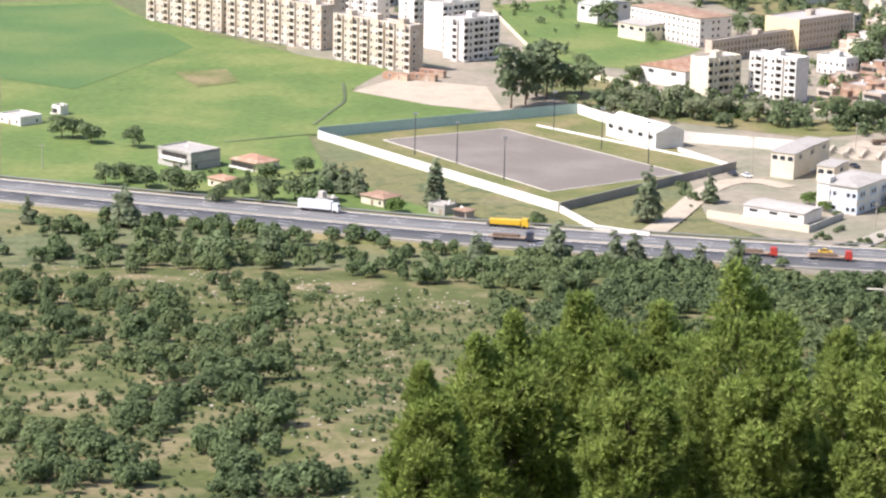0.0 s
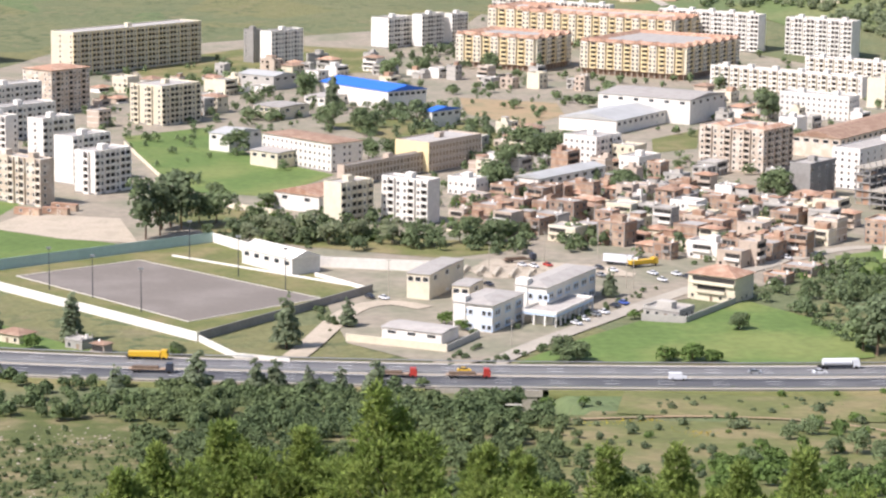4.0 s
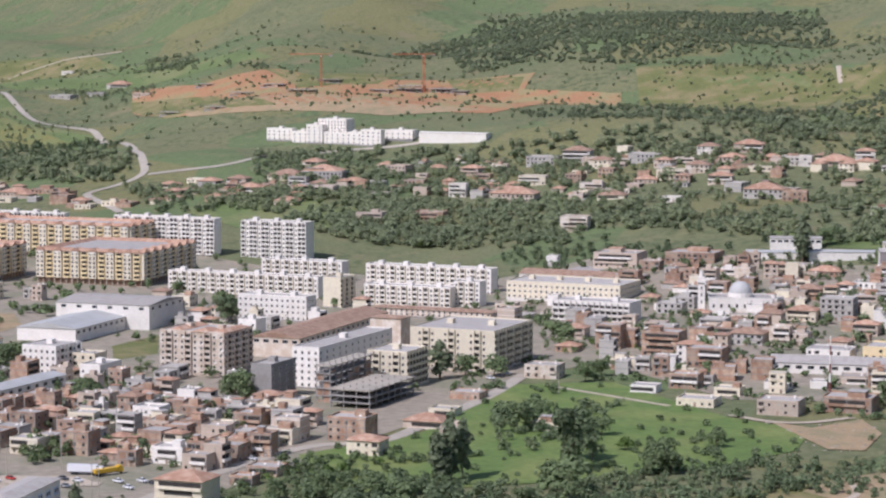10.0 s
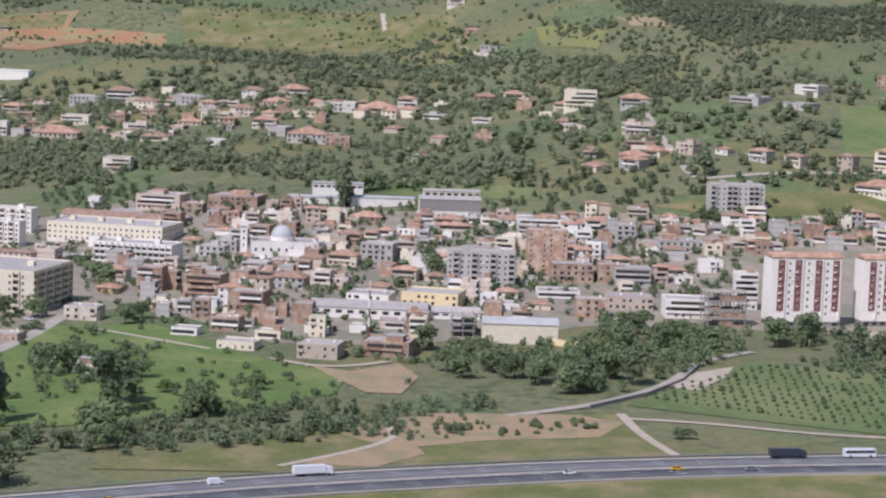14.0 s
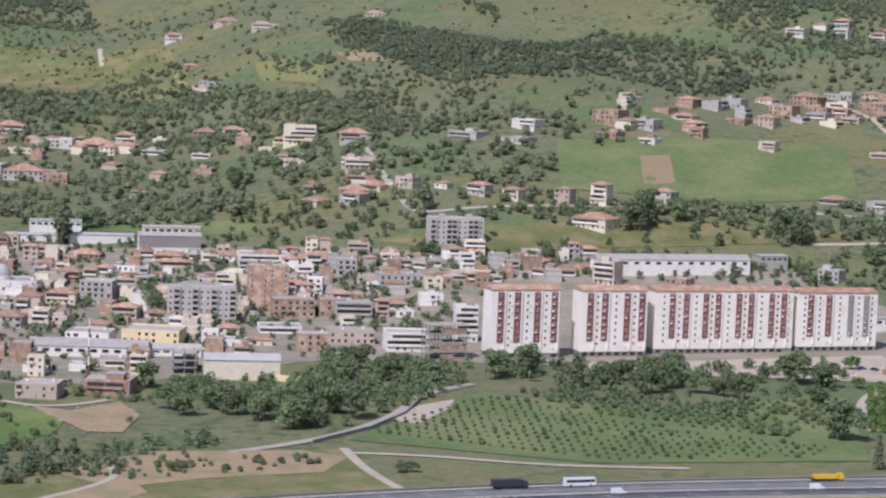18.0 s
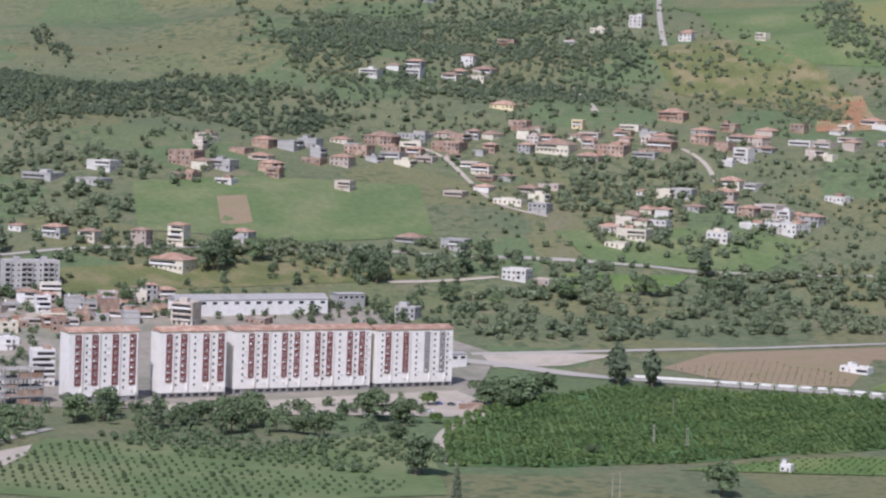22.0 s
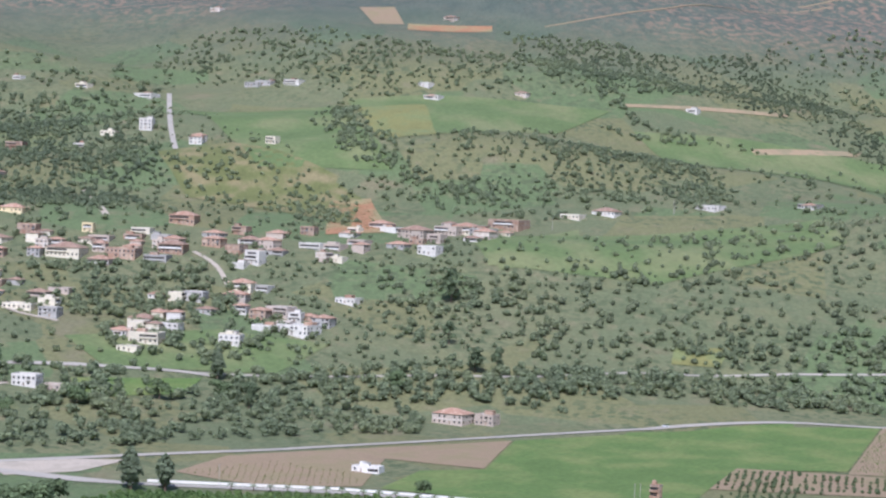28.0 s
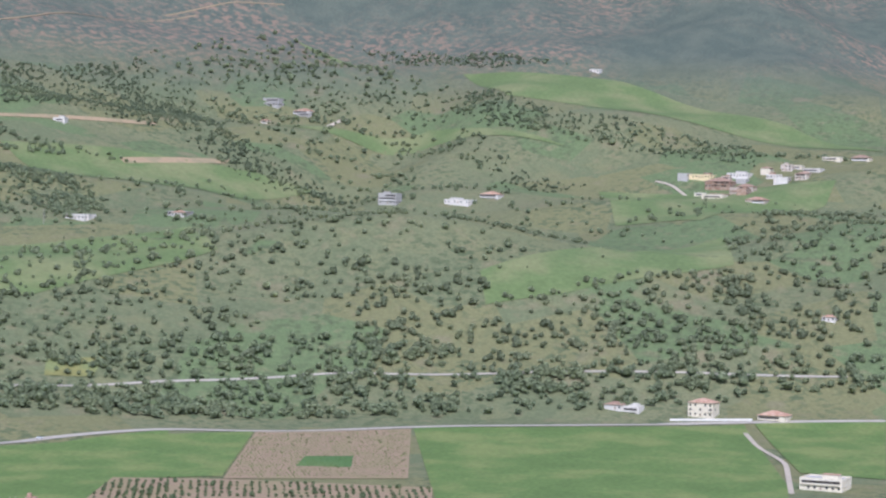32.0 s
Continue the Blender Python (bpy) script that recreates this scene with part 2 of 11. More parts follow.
def raw_mesh(name, verts, faces, mat_index=None):
    """A mesh from arrays of vertices and of quads or triangles."""
    me = bpy.data.meshes.new(name)
    n, k = faces.shape
    me.vertices.add(len(verts))
    me.vertices.foreach_set("co", np.ascontiguousarray(verts, np.float32).ravel())
    me.loops.add(n * k)
    me.loops.foreach_set("vertex_index", faces.astype(np.int32).ravel())
    me.polygons.add(n)
    me.polygons.foreach_set("loop_start", np.arange(0, n * k, k, dtype=np.int32))
    if mat_index is not None:
        me.polygons.foreach_set("material_index", mat_index.astype(np.int32))
    me.update(calc_edges=True)
    return me


# ---- the land ----
TERRAIN_AZ = (-15, 10, 20, 30, 40, 50, 61, 72, 90)
NEAR_R = (0, 8, 100, 350, 600, 690)
TERRAIN_R = (
    (1600, 2000, 3000, 5000),
    (1600, 2000, 3000, 5000),
    (1650, 2000, 2900, 5000),
    (1400, 2150, 2900, 5000),
    (1300, 1450, 1560, 1800, 2250, 3200, 5000),
    (1350, 1500, 1620, 1850, 2300, 3400, 5000),
    (1150, 1535, 1600, 1980, 2240, 2780, 3550, 5000),
    (1150, 1680, 1750, 2100, 2250, 2600, 3600, 5000),
    (1150, 1750, 1800, 2150, 2350, 2700, 3300, 5000),
)
NEAR_Z = (168.3, 163, 124, 46, 9, 0)
TERRAIN_Z = (
    (0, 10, 40, 200), (0, 14, 80, 260), (0, 42, 142, 420), (4, 75, 190, 470),
    (3, 28, 52, 105, 192, 350, 700), (5, 24, 48, 105, 210, 460, 800),
    (0, 19, 24, 135, 200, 358, 578, 900), (0, 27, 34, 165, 168, 215, 560, 900), (0, 30, 36, 172, 172, 240, 380, 900),
)


def ground_z(x, y):
    """Height of the land at plan points x, y (arrays or numbers)."""
    x, y = np.asarray(x, float), np.asarray(y, float)
    r, az = np.hypot(x, y), np.degrees(np.arctan2(x, y))
    bands = np.stack([np.interp(r, NEAR_R + rr, NEAR_Z + zz) for rr, zz in zip(TERRAIN_R, TERRAIN_Z)])
    k = np.clip(np.searchsorted(TERRAIN_AZ, az) - 1, 0, len(TERRAIN_AZ) - 2)
    a = np.asarray(TERRAIN_AZ, float)
    w = np.clip((az - a[k]) / (a[k + 1] - a[k]), 0, 1)
    w = w * w * (3 - 2 * w)
    z = np.take_along_axis(bands, k[None], 0)[0] * (1 - w) + np.take_along_axis(bands, (k + 1)[None], 0)[0] * w
    wild = np.clip((r - 1650) / 500, 0, 1) * np.clip(z / 60, 0, 1)
    gully = 7 * np.sin(x / 61 + 1.7 * np.sin(y / 173)) + 6 * np.sin(y / 97 + 2 * np.sin(x / 140)) + 3 * np.sin((x + y) / 37)
    ridge = 120 * np.exp(-(((x - 3560) / 330) ** 2 + ((y - 880 + 0.5 * (x - 3560)) / 190) ** 2)) - 70 * np.exp(-(((x - 3450) / 420) ** 2 + ((y - 1250) / 150) ** 2))
    ridge += 60 * np.exp(-(((x - 3000) / 260) ** 2 + ((y - 1500) / 260) ** 2)) - 35 * np.exp(-(((x - 2620) / 300) ** 2 + ((y - 780) / 60) ** 2))
    ridge += np.clip((r - 3000) / 500, 0, 1) * (42 * np.sin(np.radians(az) * 24 + 0.9 * np.sin(r / 310)) + 20 * np.sin(np.radians(az) * 57 + r / 240))
    near = np.clip((640 - r) / 250, 0, 1) * np.clip(r / 150, 0, 1)
    lumps = 1.2 * np.sin(x / 17 + y / 29) + 0.9 * np.sin(y / 13 - x / 23)
    return z + wild * gully + ridge + near * lumps


def gz(x, y):
    return float(ground_z(x, y))


def dug_z(x, y):
    """The land with the stream bed that the motorway crosses on a short bridge."""
    u, v = (x - 126) * 0.985 - (y - 690) * -0.17, (y - 690) * 0.985 + (x - 126) * 0.17
    across = np.clip((13.5 - np.abs(u)) / 3.5, 0, 1)
    along = np.clip((v + 38) / 20, 0, 1) * np.clip((34 - v) / 8, 0, 1)
    return ground_z(x, y) - 5.2 * across * along


def build_ground():
    az = np.concatenate([np.arange(-180, -16, 6.0), np.arange(-16, 94, 0.25), np.arange(94, 181, 6.0)])
    az[-1] = 180.0
    r = np.concatenate([[0.0, 2, 4, 8], np.arange(14, 700, 7.0), np.arange(700, 2700, 10.0), np.arange(2700, 4000, 25.0), np.arange(4000, 4950, 60.0)])
    a, rr = np.meshgrid(np.radians(az), r)
    x, y = rr * np.sin(a), rr * np.cos(a)
    z = dug_z(x, y)
    n = len(az)
    idx = np.arange(len(r) * n).reshape(len(r), n)
    faces = np.stack([idx[:-1, :-1], idx[:-1, 1:], idx[1:, 1:], idx[1:, :-1]], -1).reshape(-1, 4)[:, ::-1]
    mid = np.broadcast_to(((r[:-1] + r[1:]) / 2)[:, None], (len(r) - 1, n - 1)).ravel()
    toward = np.broadcast_to(((az[:-1] + az[1:]) / 2)[None], (len(r) - 1, n - 1)).ravel()
    me = raw_mesh("ground", np.stack([x, y, z], -1).reshape(-1, 3), faces, ((mid < 668 + 1.1 * np.abs(toward - 8)) & (toward < 14)).astype(int))
    me.polygons.foreach_set("use_smooth", np.ones(len(faces), bool))
    ob = part("ground", me, ("ground", "slope_ground"))
    return tagged(ob, "grassy valley floor and scrubby hillsides, patchy green and ochre", "ground", kind="structure")


def ground_material():
    """Grass of several greens in broad patches, dry grass, bare earth and scree, mixed by noise at four scales and by height."""
    m = bpy.data.materials.new("ground")
    m.use_nodes = True
    MATS["ground"] = m
    n, link = m.node_tree.nodes, m.node_tree.links.new
    b = n["Principled BSDF"]
    b.inputs["Roughness"].default_value = 0.95
    b.inputs["Specular IOR Level"].default_value = 0.15
    co = n.new("ShaderNodeTexCoord")

    def noise_fac(scale, lo, hi, detail=4.0):
        t, r = n.new("ShaderNodeTexNoise"), n.new("ShaderNodeMapRange")
        t.inputs["Scale"].default_value, t.inputs["Detail"].default_value = scale, detail
        r.inputs["From Min"].default_value, r.inputs["From Max"].default_value = lo, hi
        link(co.outputs["Object"], t.inputs["Vector"]), link(t.outputs["Fac"], r.inputs["Value"])
        return r.outputs["Result"]

    def blend(fac, a, bcol):
        x = n.new("ShaderNodeMix")
        x.data_type = "RGBA"
        link(fac, x.inputs["Factor"])
        for key, c in (("A", a), ("B", bcol)):
            if isinstance(c, tuple):
                x.inputs[key].default_value = (*c, 1)
            else:
                link(c, x.inputs[key])
        return x.outputs["Result"]

    # greens dulled in colour to stand for haze over the far ground
    green = blend(noise_fac(0.006, 0.40, 0.62, 3), (0.136, 0.154, 0.078), (0.168, 0.172, 0.088))
    green = blend(noise_fac(0.03, 0.50, 0.70), green, (0.174, 0.175, 0.086))
    cells = n.new("ShaderNodeTexVoronoi")
    cells.inputs["Randomness"].default_value = 0.8
    cells.inputs["Scale"].default_value = 0.011
    link(co.outputs["Object"], cells.inputs["Vector"])
    sep, lit = n.new("ShaderNodeSeparateColor"), n.new("ShaderNodeMapRange")
    link(cells.outputs["Color"], sep.inputs["Color"]), link(sep.outputs[0], lit.inputs["Value"])
    lit.inputs["From Min"].default_value, lit.inputs["From Max"].default_value = 0.62, 0.66
    green = blend(lit.outputs["Result"], green, (0.128, 0.166, 0.074))
    low = n.new("ShaderNodeMapRange")
    low.inputs["From Min"].default_value, low.inputs["From Max"].default_value = 0.3, 0.26
    link(sep.outputs[1], low.inputs["Value"])
    green = blend(low.outputs["Result"], green, (0.176, 0.172, 0.08))
    dry = blend(noise_fac(0.07, 0.56, 0.78, 5), green, (0.205, 0.18, 0.10))
    cover = n.new("ShaderNodeMath")
    cover.operation = "MULTIPLY"
    link(noise_fac(0.13, 0.50, 0.60, 6), cover.inputs[0]), link(noise_fac(0.012, 0.38, 0.60, 3), cover.inputs[1])
    dry = blend(cover.outputs[0], dry, (0.098, 0.118, 0.058))
    dry = blend(noise_fac(0.02, 0.62, 0.72, 5), dry, (0.195, 0.176, 0.098))
    # height: scrub and red earth on the far slopes, the scrub tinted blue-grey as haze
    geo, sp, hi = n.new("ShaderNodeNewGeometry"), n.new("ShaderNodeSeparateXYZ"), n.new("ShaderNodeMapRange")
    link(geo.outputs["Position"], sp.inputs["Vector"]), link(sp.outputs["Z"], hi.inputs["Value"])
    hi.inputs["From Min"].default_value, hi.inputs["From Max"].default_value = 300, 400
    scrub = blend(noise_fac(0.03, 0.40, 0.62, 8), (0.088, 0.106, 0.082), (0.112, 0.126, 0.094))
    scree = n.new("ShaderNodeMath")
    scree.operation = "MULTIPLY"
    link(noise_fac(0.0034, 0.44, 0.62, 2), scree.inputs[0]), link(noise_fac(0.10, 0.46, 0.63, 10), scree.inputs[1])
    scrub = blend(scree.outputs[0], scrub, (0.235, 0.168, 0.118))
    col = blend(hi.outputs["Result"], dry, scrub)
    fine = noise_fac(0.35, 0.2, 0.8, 8)
    rng, hsv = n.new("ShaderNodeMapRange"), n.new("ShaderNodeHueSaturation")
    rng.inputs["To Min"].default_value, rng.inputs["To Max"].default_value = 0.76, 1.22
    link(fine, rng.inputs["Value"]), link(rng.outputs["Result"], hsv.inputs["Value"]), link(col, hsv.inputs["Color"])
    link(hsv.outputs["Color"], b.inputs["Base Color"])
    bm = n.new("ShaderNodeBump")
    bm.inputs["Strength"].default_value, bm.inputs["Distance"].default_value = 0.6, 1.0
    link(fine, bm.inputs["Height"]), link(bm.outputs["Normal"], b.inputs["Normal"])


ground_material()
build_ground()


def patch(name, outline, mat, label, category, up=0.3, cell=14.0, kind="structure"):
    """A field or yard: a plan outline laid over the land."""
    bm = bmesh.new()
    bm.faces.new([bm.verts.new((x, y, 0)) for x, y in outline])
    xs, ys = [p[0] for p in outline], [p[1] for p in outline]
    for lo, hi, no in ((min(xs), max(xs), (1, 0, 0)), (min(ys), max(ys), (0, 1, 0))):
        for k in range(1, int((hi - lo) / cell) + 1):
            c = lo + k * cell
            bmesh.ops.bisect_plane(bm, geom=bm.verts[:] + bm.edges[:] + bm.faces[:], plane_co=(c, c, 0), plane_no=no)
    bmesh.ops.triangulate(bm, faces=bm.faces[:])
    for v in bm.verts:
        v.co.z = gz(v.co.x, v.co.y) + up
    for fc in bm.faces:
        if fc.normal.z < 0:
            fc.normal_flip()
    return tagged(part(name, bm, mat), label, category, kind=kind)


def ribbon_rows(line, step):
    """Points along a plan polyline, smoothed, with their sideways direction."""
    p = np.array(line, float)
    d = np.r_[0, np.cumsum(np.hypot(*np.diff(p, axis=0).T))]
    s = np.linspace(0, d[-1], max(3, int(d[-1] / step)))
    q = np.stack([np.interp(s, d, p[:, 0]), np.interp(s, d, p[:, 1])], 1)
    for _ in range(6):
        q[1:-1] = 0.25 * q[:-2] + 0.5 * q[1:-1] + 0.25 * q[2:]
    t = np.gradient(q, axis=0)
    t /= np.hypot(t[:, 0], t[:, 1])[:, None]
    return q, np.stack([-t[:, 1], t[:, 0]], 1)


def ribbon(name, line, width, mat, label="", category="", up=0.35, step=8.0, offset=0.0, kind="structure", parent=None, thick=0.0, flat=None):
    """A road or track along a plan polyline."""
    q, side = ribbon_rows(line, step)
    a, b = q + side * (offset + width / 2), q + side * (offset - width / 2)
    za, zb = (ground_z(*a.T) + up, ground_z(*b.T) + up) if flat is None else (np.full(len(a), flat + up), np.full(len(a), flat + up))
    n = len(q)
    top = np.concatenate([np.c_[a, za], np.c_[b, zb]])
    i = np.arange(n - 1)
    faces = [np.stack([i, i + n, i + n + 1, i + 1], 1)]
    if thick:
        low = top - np.array([0, 0, thick])
        top = np.concatenate([top, low])
        faces += [np.stack([i, i + 1, i + 1 + 2 * n, i + 2 * n], 1), np.stack([i + n, i + 3 * n, i + 3 * n + 1, i + n + 1], 1)]
    ob = part(name, raw_mesh(name, top, np.concatenate(faces)), mat, parent)
    return tagged(ob, label, category, kind=kind) if category else ob


# ---- buildings ----
STOREY = 3.05


def window_mesh(w, h, pane="glass_dark", frame_mat="plaster_white", kind="plain"):
    """A framed opening seen from outside: pane set behind the frame, sill below; shutters on some."""
    key = ("window", w, h, pane, frame_mat, kind)
    if key not in MESHES:
        bm = bmesh.new()
        rect = lambda a, b, c, y: [bm.verts.new(p) for p in ((-a, y, -b), (a, y, -b), (a, y, c), (-a, y, c))]
        e = 0.11
        rings = [rect(w / 2 + e, e * 1.5, h + e, 0.05), rect(w / 2 + e, e * 1.5, h + e, -0.12), rect(w / 2, 0, h, -0.12), rect(w / 2, 0, h, -0.02)]
        for a, b in zip(rings, rings[1:]):
            for k in range(4):
                bm.faces.new((a[k], a[(k + 1) % 4], b[(k + 1) % 4], b[k])).material_index = 1
        p = rings[3]
        if kind == "half":
            m0, m1 = bm.verts.new((-w / 2, -0.02, h * 0.45)), bm.verts.new((w / 2, -0.02, h * 0.45))
            bm.faces.new((p[0], p[1], m1, m0)).material_index = 0
            bm.faces.new((m0, m1, p[2], p[3])).material_index = 2
        else:
            bm.faces.new(p).material_index = 0
        bmesh.ops.recalc_face_normals(bm, faces=bm.faces[:])
        me = bpy.data.meshes.new("window")
        bm.to_mesh(me)
        bm.free()
        for k in (pane, frame_mat, "shutter"):
            me.materials.append(MATS[k])
        MESHES[key] = me
    return MESHES[key]


def balcony_mesh(w, wall, rail="wall"):
    """A loggia: flat panel painted as the dark shade of its opening, behind a slab and a solid parapet."""
    key = ("balcony", round(w, 1), wall)
    if key not in MESHES:
        w = round(w, 1)
        bm = bmesh.new()
        a = w / 2 + 0.1
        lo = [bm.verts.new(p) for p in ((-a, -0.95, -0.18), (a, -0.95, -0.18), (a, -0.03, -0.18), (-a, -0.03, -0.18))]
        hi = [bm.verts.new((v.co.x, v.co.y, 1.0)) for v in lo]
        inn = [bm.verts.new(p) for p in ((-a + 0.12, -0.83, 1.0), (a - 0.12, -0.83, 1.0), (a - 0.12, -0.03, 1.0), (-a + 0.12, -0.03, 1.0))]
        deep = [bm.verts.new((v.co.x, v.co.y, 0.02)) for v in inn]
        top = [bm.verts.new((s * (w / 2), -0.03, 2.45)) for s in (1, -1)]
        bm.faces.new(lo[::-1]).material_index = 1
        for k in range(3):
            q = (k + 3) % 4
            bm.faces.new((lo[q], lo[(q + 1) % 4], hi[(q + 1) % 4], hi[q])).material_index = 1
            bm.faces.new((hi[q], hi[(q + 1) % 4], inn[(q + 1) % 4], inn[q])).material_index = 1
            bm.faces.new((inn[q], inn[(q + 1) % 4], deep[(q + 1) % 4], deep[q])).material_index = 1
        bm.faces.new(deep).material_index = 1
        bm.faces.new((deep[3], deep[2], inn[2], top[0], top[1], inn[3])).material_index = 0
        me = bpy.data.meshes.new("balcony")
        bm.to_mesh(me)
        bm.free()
        for k in ("void_shade", wall):
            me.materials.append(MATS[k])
        MESHES[key] = me
    return MESHES[key]


def dish_mesh():
    if "dish" not in MESHES:
        bm = bmesh.new()
        bmesh.ops.create_cone(bm, cap_ends=True, segments=10, radius1=0.12, radius2=0.5, depth=0.16, matrix=Matrix.Translation((0, -0.55, 0.35)) @ Matrix.Rotation(radians(60), 4, "X"))
        add_tube(bm, (0, 0.03, 0), (0, -0.45, 0.28), 0.03, 0.03, 5)
        me = bpy.data.meshes.new("satellite_dish")
        bm.to_mesh(me)
        bm.free()
        me.materials.append(MATS["plaster_white"])
        MESHES["dish"] = me
    return MESHES["dish"]


MESHES = {}


def face_matrix(side, w, d, along, z):
    """On the front (-y), right (+x), left (-x) or back (+y) face of a w by d body: a place along it, with -y pointing out."""
    if side == "front":
        return pose(along, -d / 2, z)
    if side == "right":
        return pose(w / 2, along, z, 0, 0, 90)
    if side == "left":
        return pose(-w / 2, -along, z, 0, 0, -90)
    return pose(-along, d / 2, z, 0, 0, 180)


PENDING = {}


def put(name, me, parent, m, label=""):
    """Sets a shared mesh on a building; on far buildings all of one kind are joined later."""
    if parent.get("far"):
        PENDING.setdefault((parent, FOLD.get(name, name)), []).append((me, m))
        return None
    ob = new(name, me)
    ob.parent = parent
    ob.matrix_basis = m
    if label:
        ob["label"] = label
    return ob


PLURAL = {"window": "fenestration", "bay_panel": "bay_panelling", "rib": "ribbing", "arcade_pillar": "arcade", "infill": "brickwork"}
FOLD = {"door": "window", "balcony": "window", "satellite_dish": "rooftop_gear", "stair_head": "rooftop_gear"}


def slab_part(name, dims, mat, parent, m=None):
    """A plain box piece: its own part near by, joined on far buildings."""
    if parent.get("far"):
        key = ("box", dims, mat)
        if key not in MESHES:
            me = bpy.data.meshes.new(name)
            bm = box(*dims)
            bm.to_mesh(me)
            bm.free()
            me.materials.append(MATS[mat])
            MESHES[key] = me
        PENDING.setdefault((parent, FOLD.get(name, name)), []).append((MESHES[key], m or Matrix()))
    else:
        part(name, box(*dims), mat, parent, m=m)


def gear(parent, name, item, m=None, mat=""):
    """Small things on a roof or a frame, joined per house: a shared mesh or the sides of a box."""
    if isinstance(item, tuple):
        key = ("box", item, mat)
        if key not in MESHES:
            me = bpy.data.meshes.new(name)
            bm = box(*item)
            bm.to_mesh(me)
            bm.free()
            me.materials.append(MATS[mat])
            MESHES[key] = me
        item = MESHES[key]
    PENDING.setdefault((parent, name), []).append((item, m or Matrix()))


def flush_far():
    """Joins the small pieces of each far building, one mesh a kind."""
    for (base, name), items in PENDING.items():
        mats, bm = [], bmesh.new()
        for me, m in items:
            slots = []
            for k in me.materials:
                if k not in mats:
                    mats.append(k)
                slots.append(mats.index(k))
            v0, f0 = len(bm.verts), len(bm.faces)
            bm.from_mesh(me)
            bm.verts.ensure_lookup_table(), bm.faces.ensure_lookup_table()
            for v in bm.verts[v0:]:
                v.co = m @ v.co
            for fc in bm.faces[f0:]:
                fc.material_index = slots[fc.material_index]
        me = bpy.data.meshes.new(PLURAL.get(name, name))
        bm.to_mesh(me)
        bm.free()
        for k in mats:
            me.materials.append(k)
        ob = new(PLURAL.get(name, name), me)
        ob.parent = base
        if name not in ("wall", "roof"):
            ob["kind"] = "stuff"
    for base in {b for b, _ in PENDING}:
        if base.get("far"):
            del base["far"]


def openings(base, w, d, side, pattern, floors, z0, rng, wall, win=(1.15, 1.3), skip=0.0, step=STOREY, dishes=0.0):
    """Rows of windows (w), half-shuttered windows (h), loggias (b), blanks (.) up one face."""
    span = w if side in ("front", "back") else d
    n = len(pattern)
    for k, c in enumerate(pattern):
        along = (k + 0.5) / n * span - span / 2
        for fl in range(floors):
            if c == "." or rng.random() < skip:
                continue
            z = z0 + fl * step
            if c == "g":
                put("window", window_mesh(round(span / n * 0.68, 1), 1.9, "shutter", "plaster_cream"), base, face_matrix(side, w, d, along, z + 0.7))
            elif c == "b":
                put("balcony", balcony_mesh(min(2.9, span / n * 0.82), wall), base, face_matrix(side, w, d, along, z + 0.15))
            else:
                me = window_mesh(*win, kind="half" if c == "h" or rng.random() < 0.2 else "plain")
                put("window", me, base, face_matrix(side, w, d, along, z + 0.95))
            if dishes and rng.random() < dishes:
                gear(base, "rooftop_gear", dish_mesh(), face_matrix(side, w, d, along + 0.9, z + 0.6))


def ring_stack(bm, rings):
    """Rectangular rings (half width, half depth, height, material of the band above) joined into one skin."""
    loops = [[bm.verts.new(c) for c in ((-a, -b, z), (a, -b, z), (a, b, z), (-a, b, z))] for a, b, z, _ in rings]
    for (lo, hi), (_, _, _, mat) in zip(zip(loops, loops[1:]), rings):
        for k in range(4):
            bm.faces.new((lo[k], lo[(k + 1) % 4], hi[(k + 1) % 4], hi[k])).material_index = mat
    return loops


def flat_roof(w, d, h, rim=0.7, t=0.25):
    """A roof terrace inside its parapet, as one piece."""
    bm = bmesh.new()
    a, b = w / 2, d / 2
    loops = ring_stack(bm, ((a, b, h - 0.02, 1), (a, b, h + rim, 1), (a - t, b - t, h + rim, 1), (a - t, b - t, h + 0.12, 1)))
    bm.faces.new(loops[-1]).material_index = 0
    return bm


def house_wall(w, d, h, down, slabs, step):
    """The walls of a house with the edges of its floor slabs standing proud."""
    bm = bmesh.new()
    a, b, e = w / 2, d / 2, 0.12
    rings = [(a, b, -down, 0)]
    for fl in range(1, slabs + 1):
        z = fl * step
        rings += [(a, b, z - 0.28, 1), (a + e, b + e, z - 0.28, 1), (a + e, b + e, z - 0.03, 1), (a, b, z - 0.03, 0)]
    rings.append((a, b, h, 0))
    bm.faces.new(ring_stack(bm, rings)[-1])
    return bm


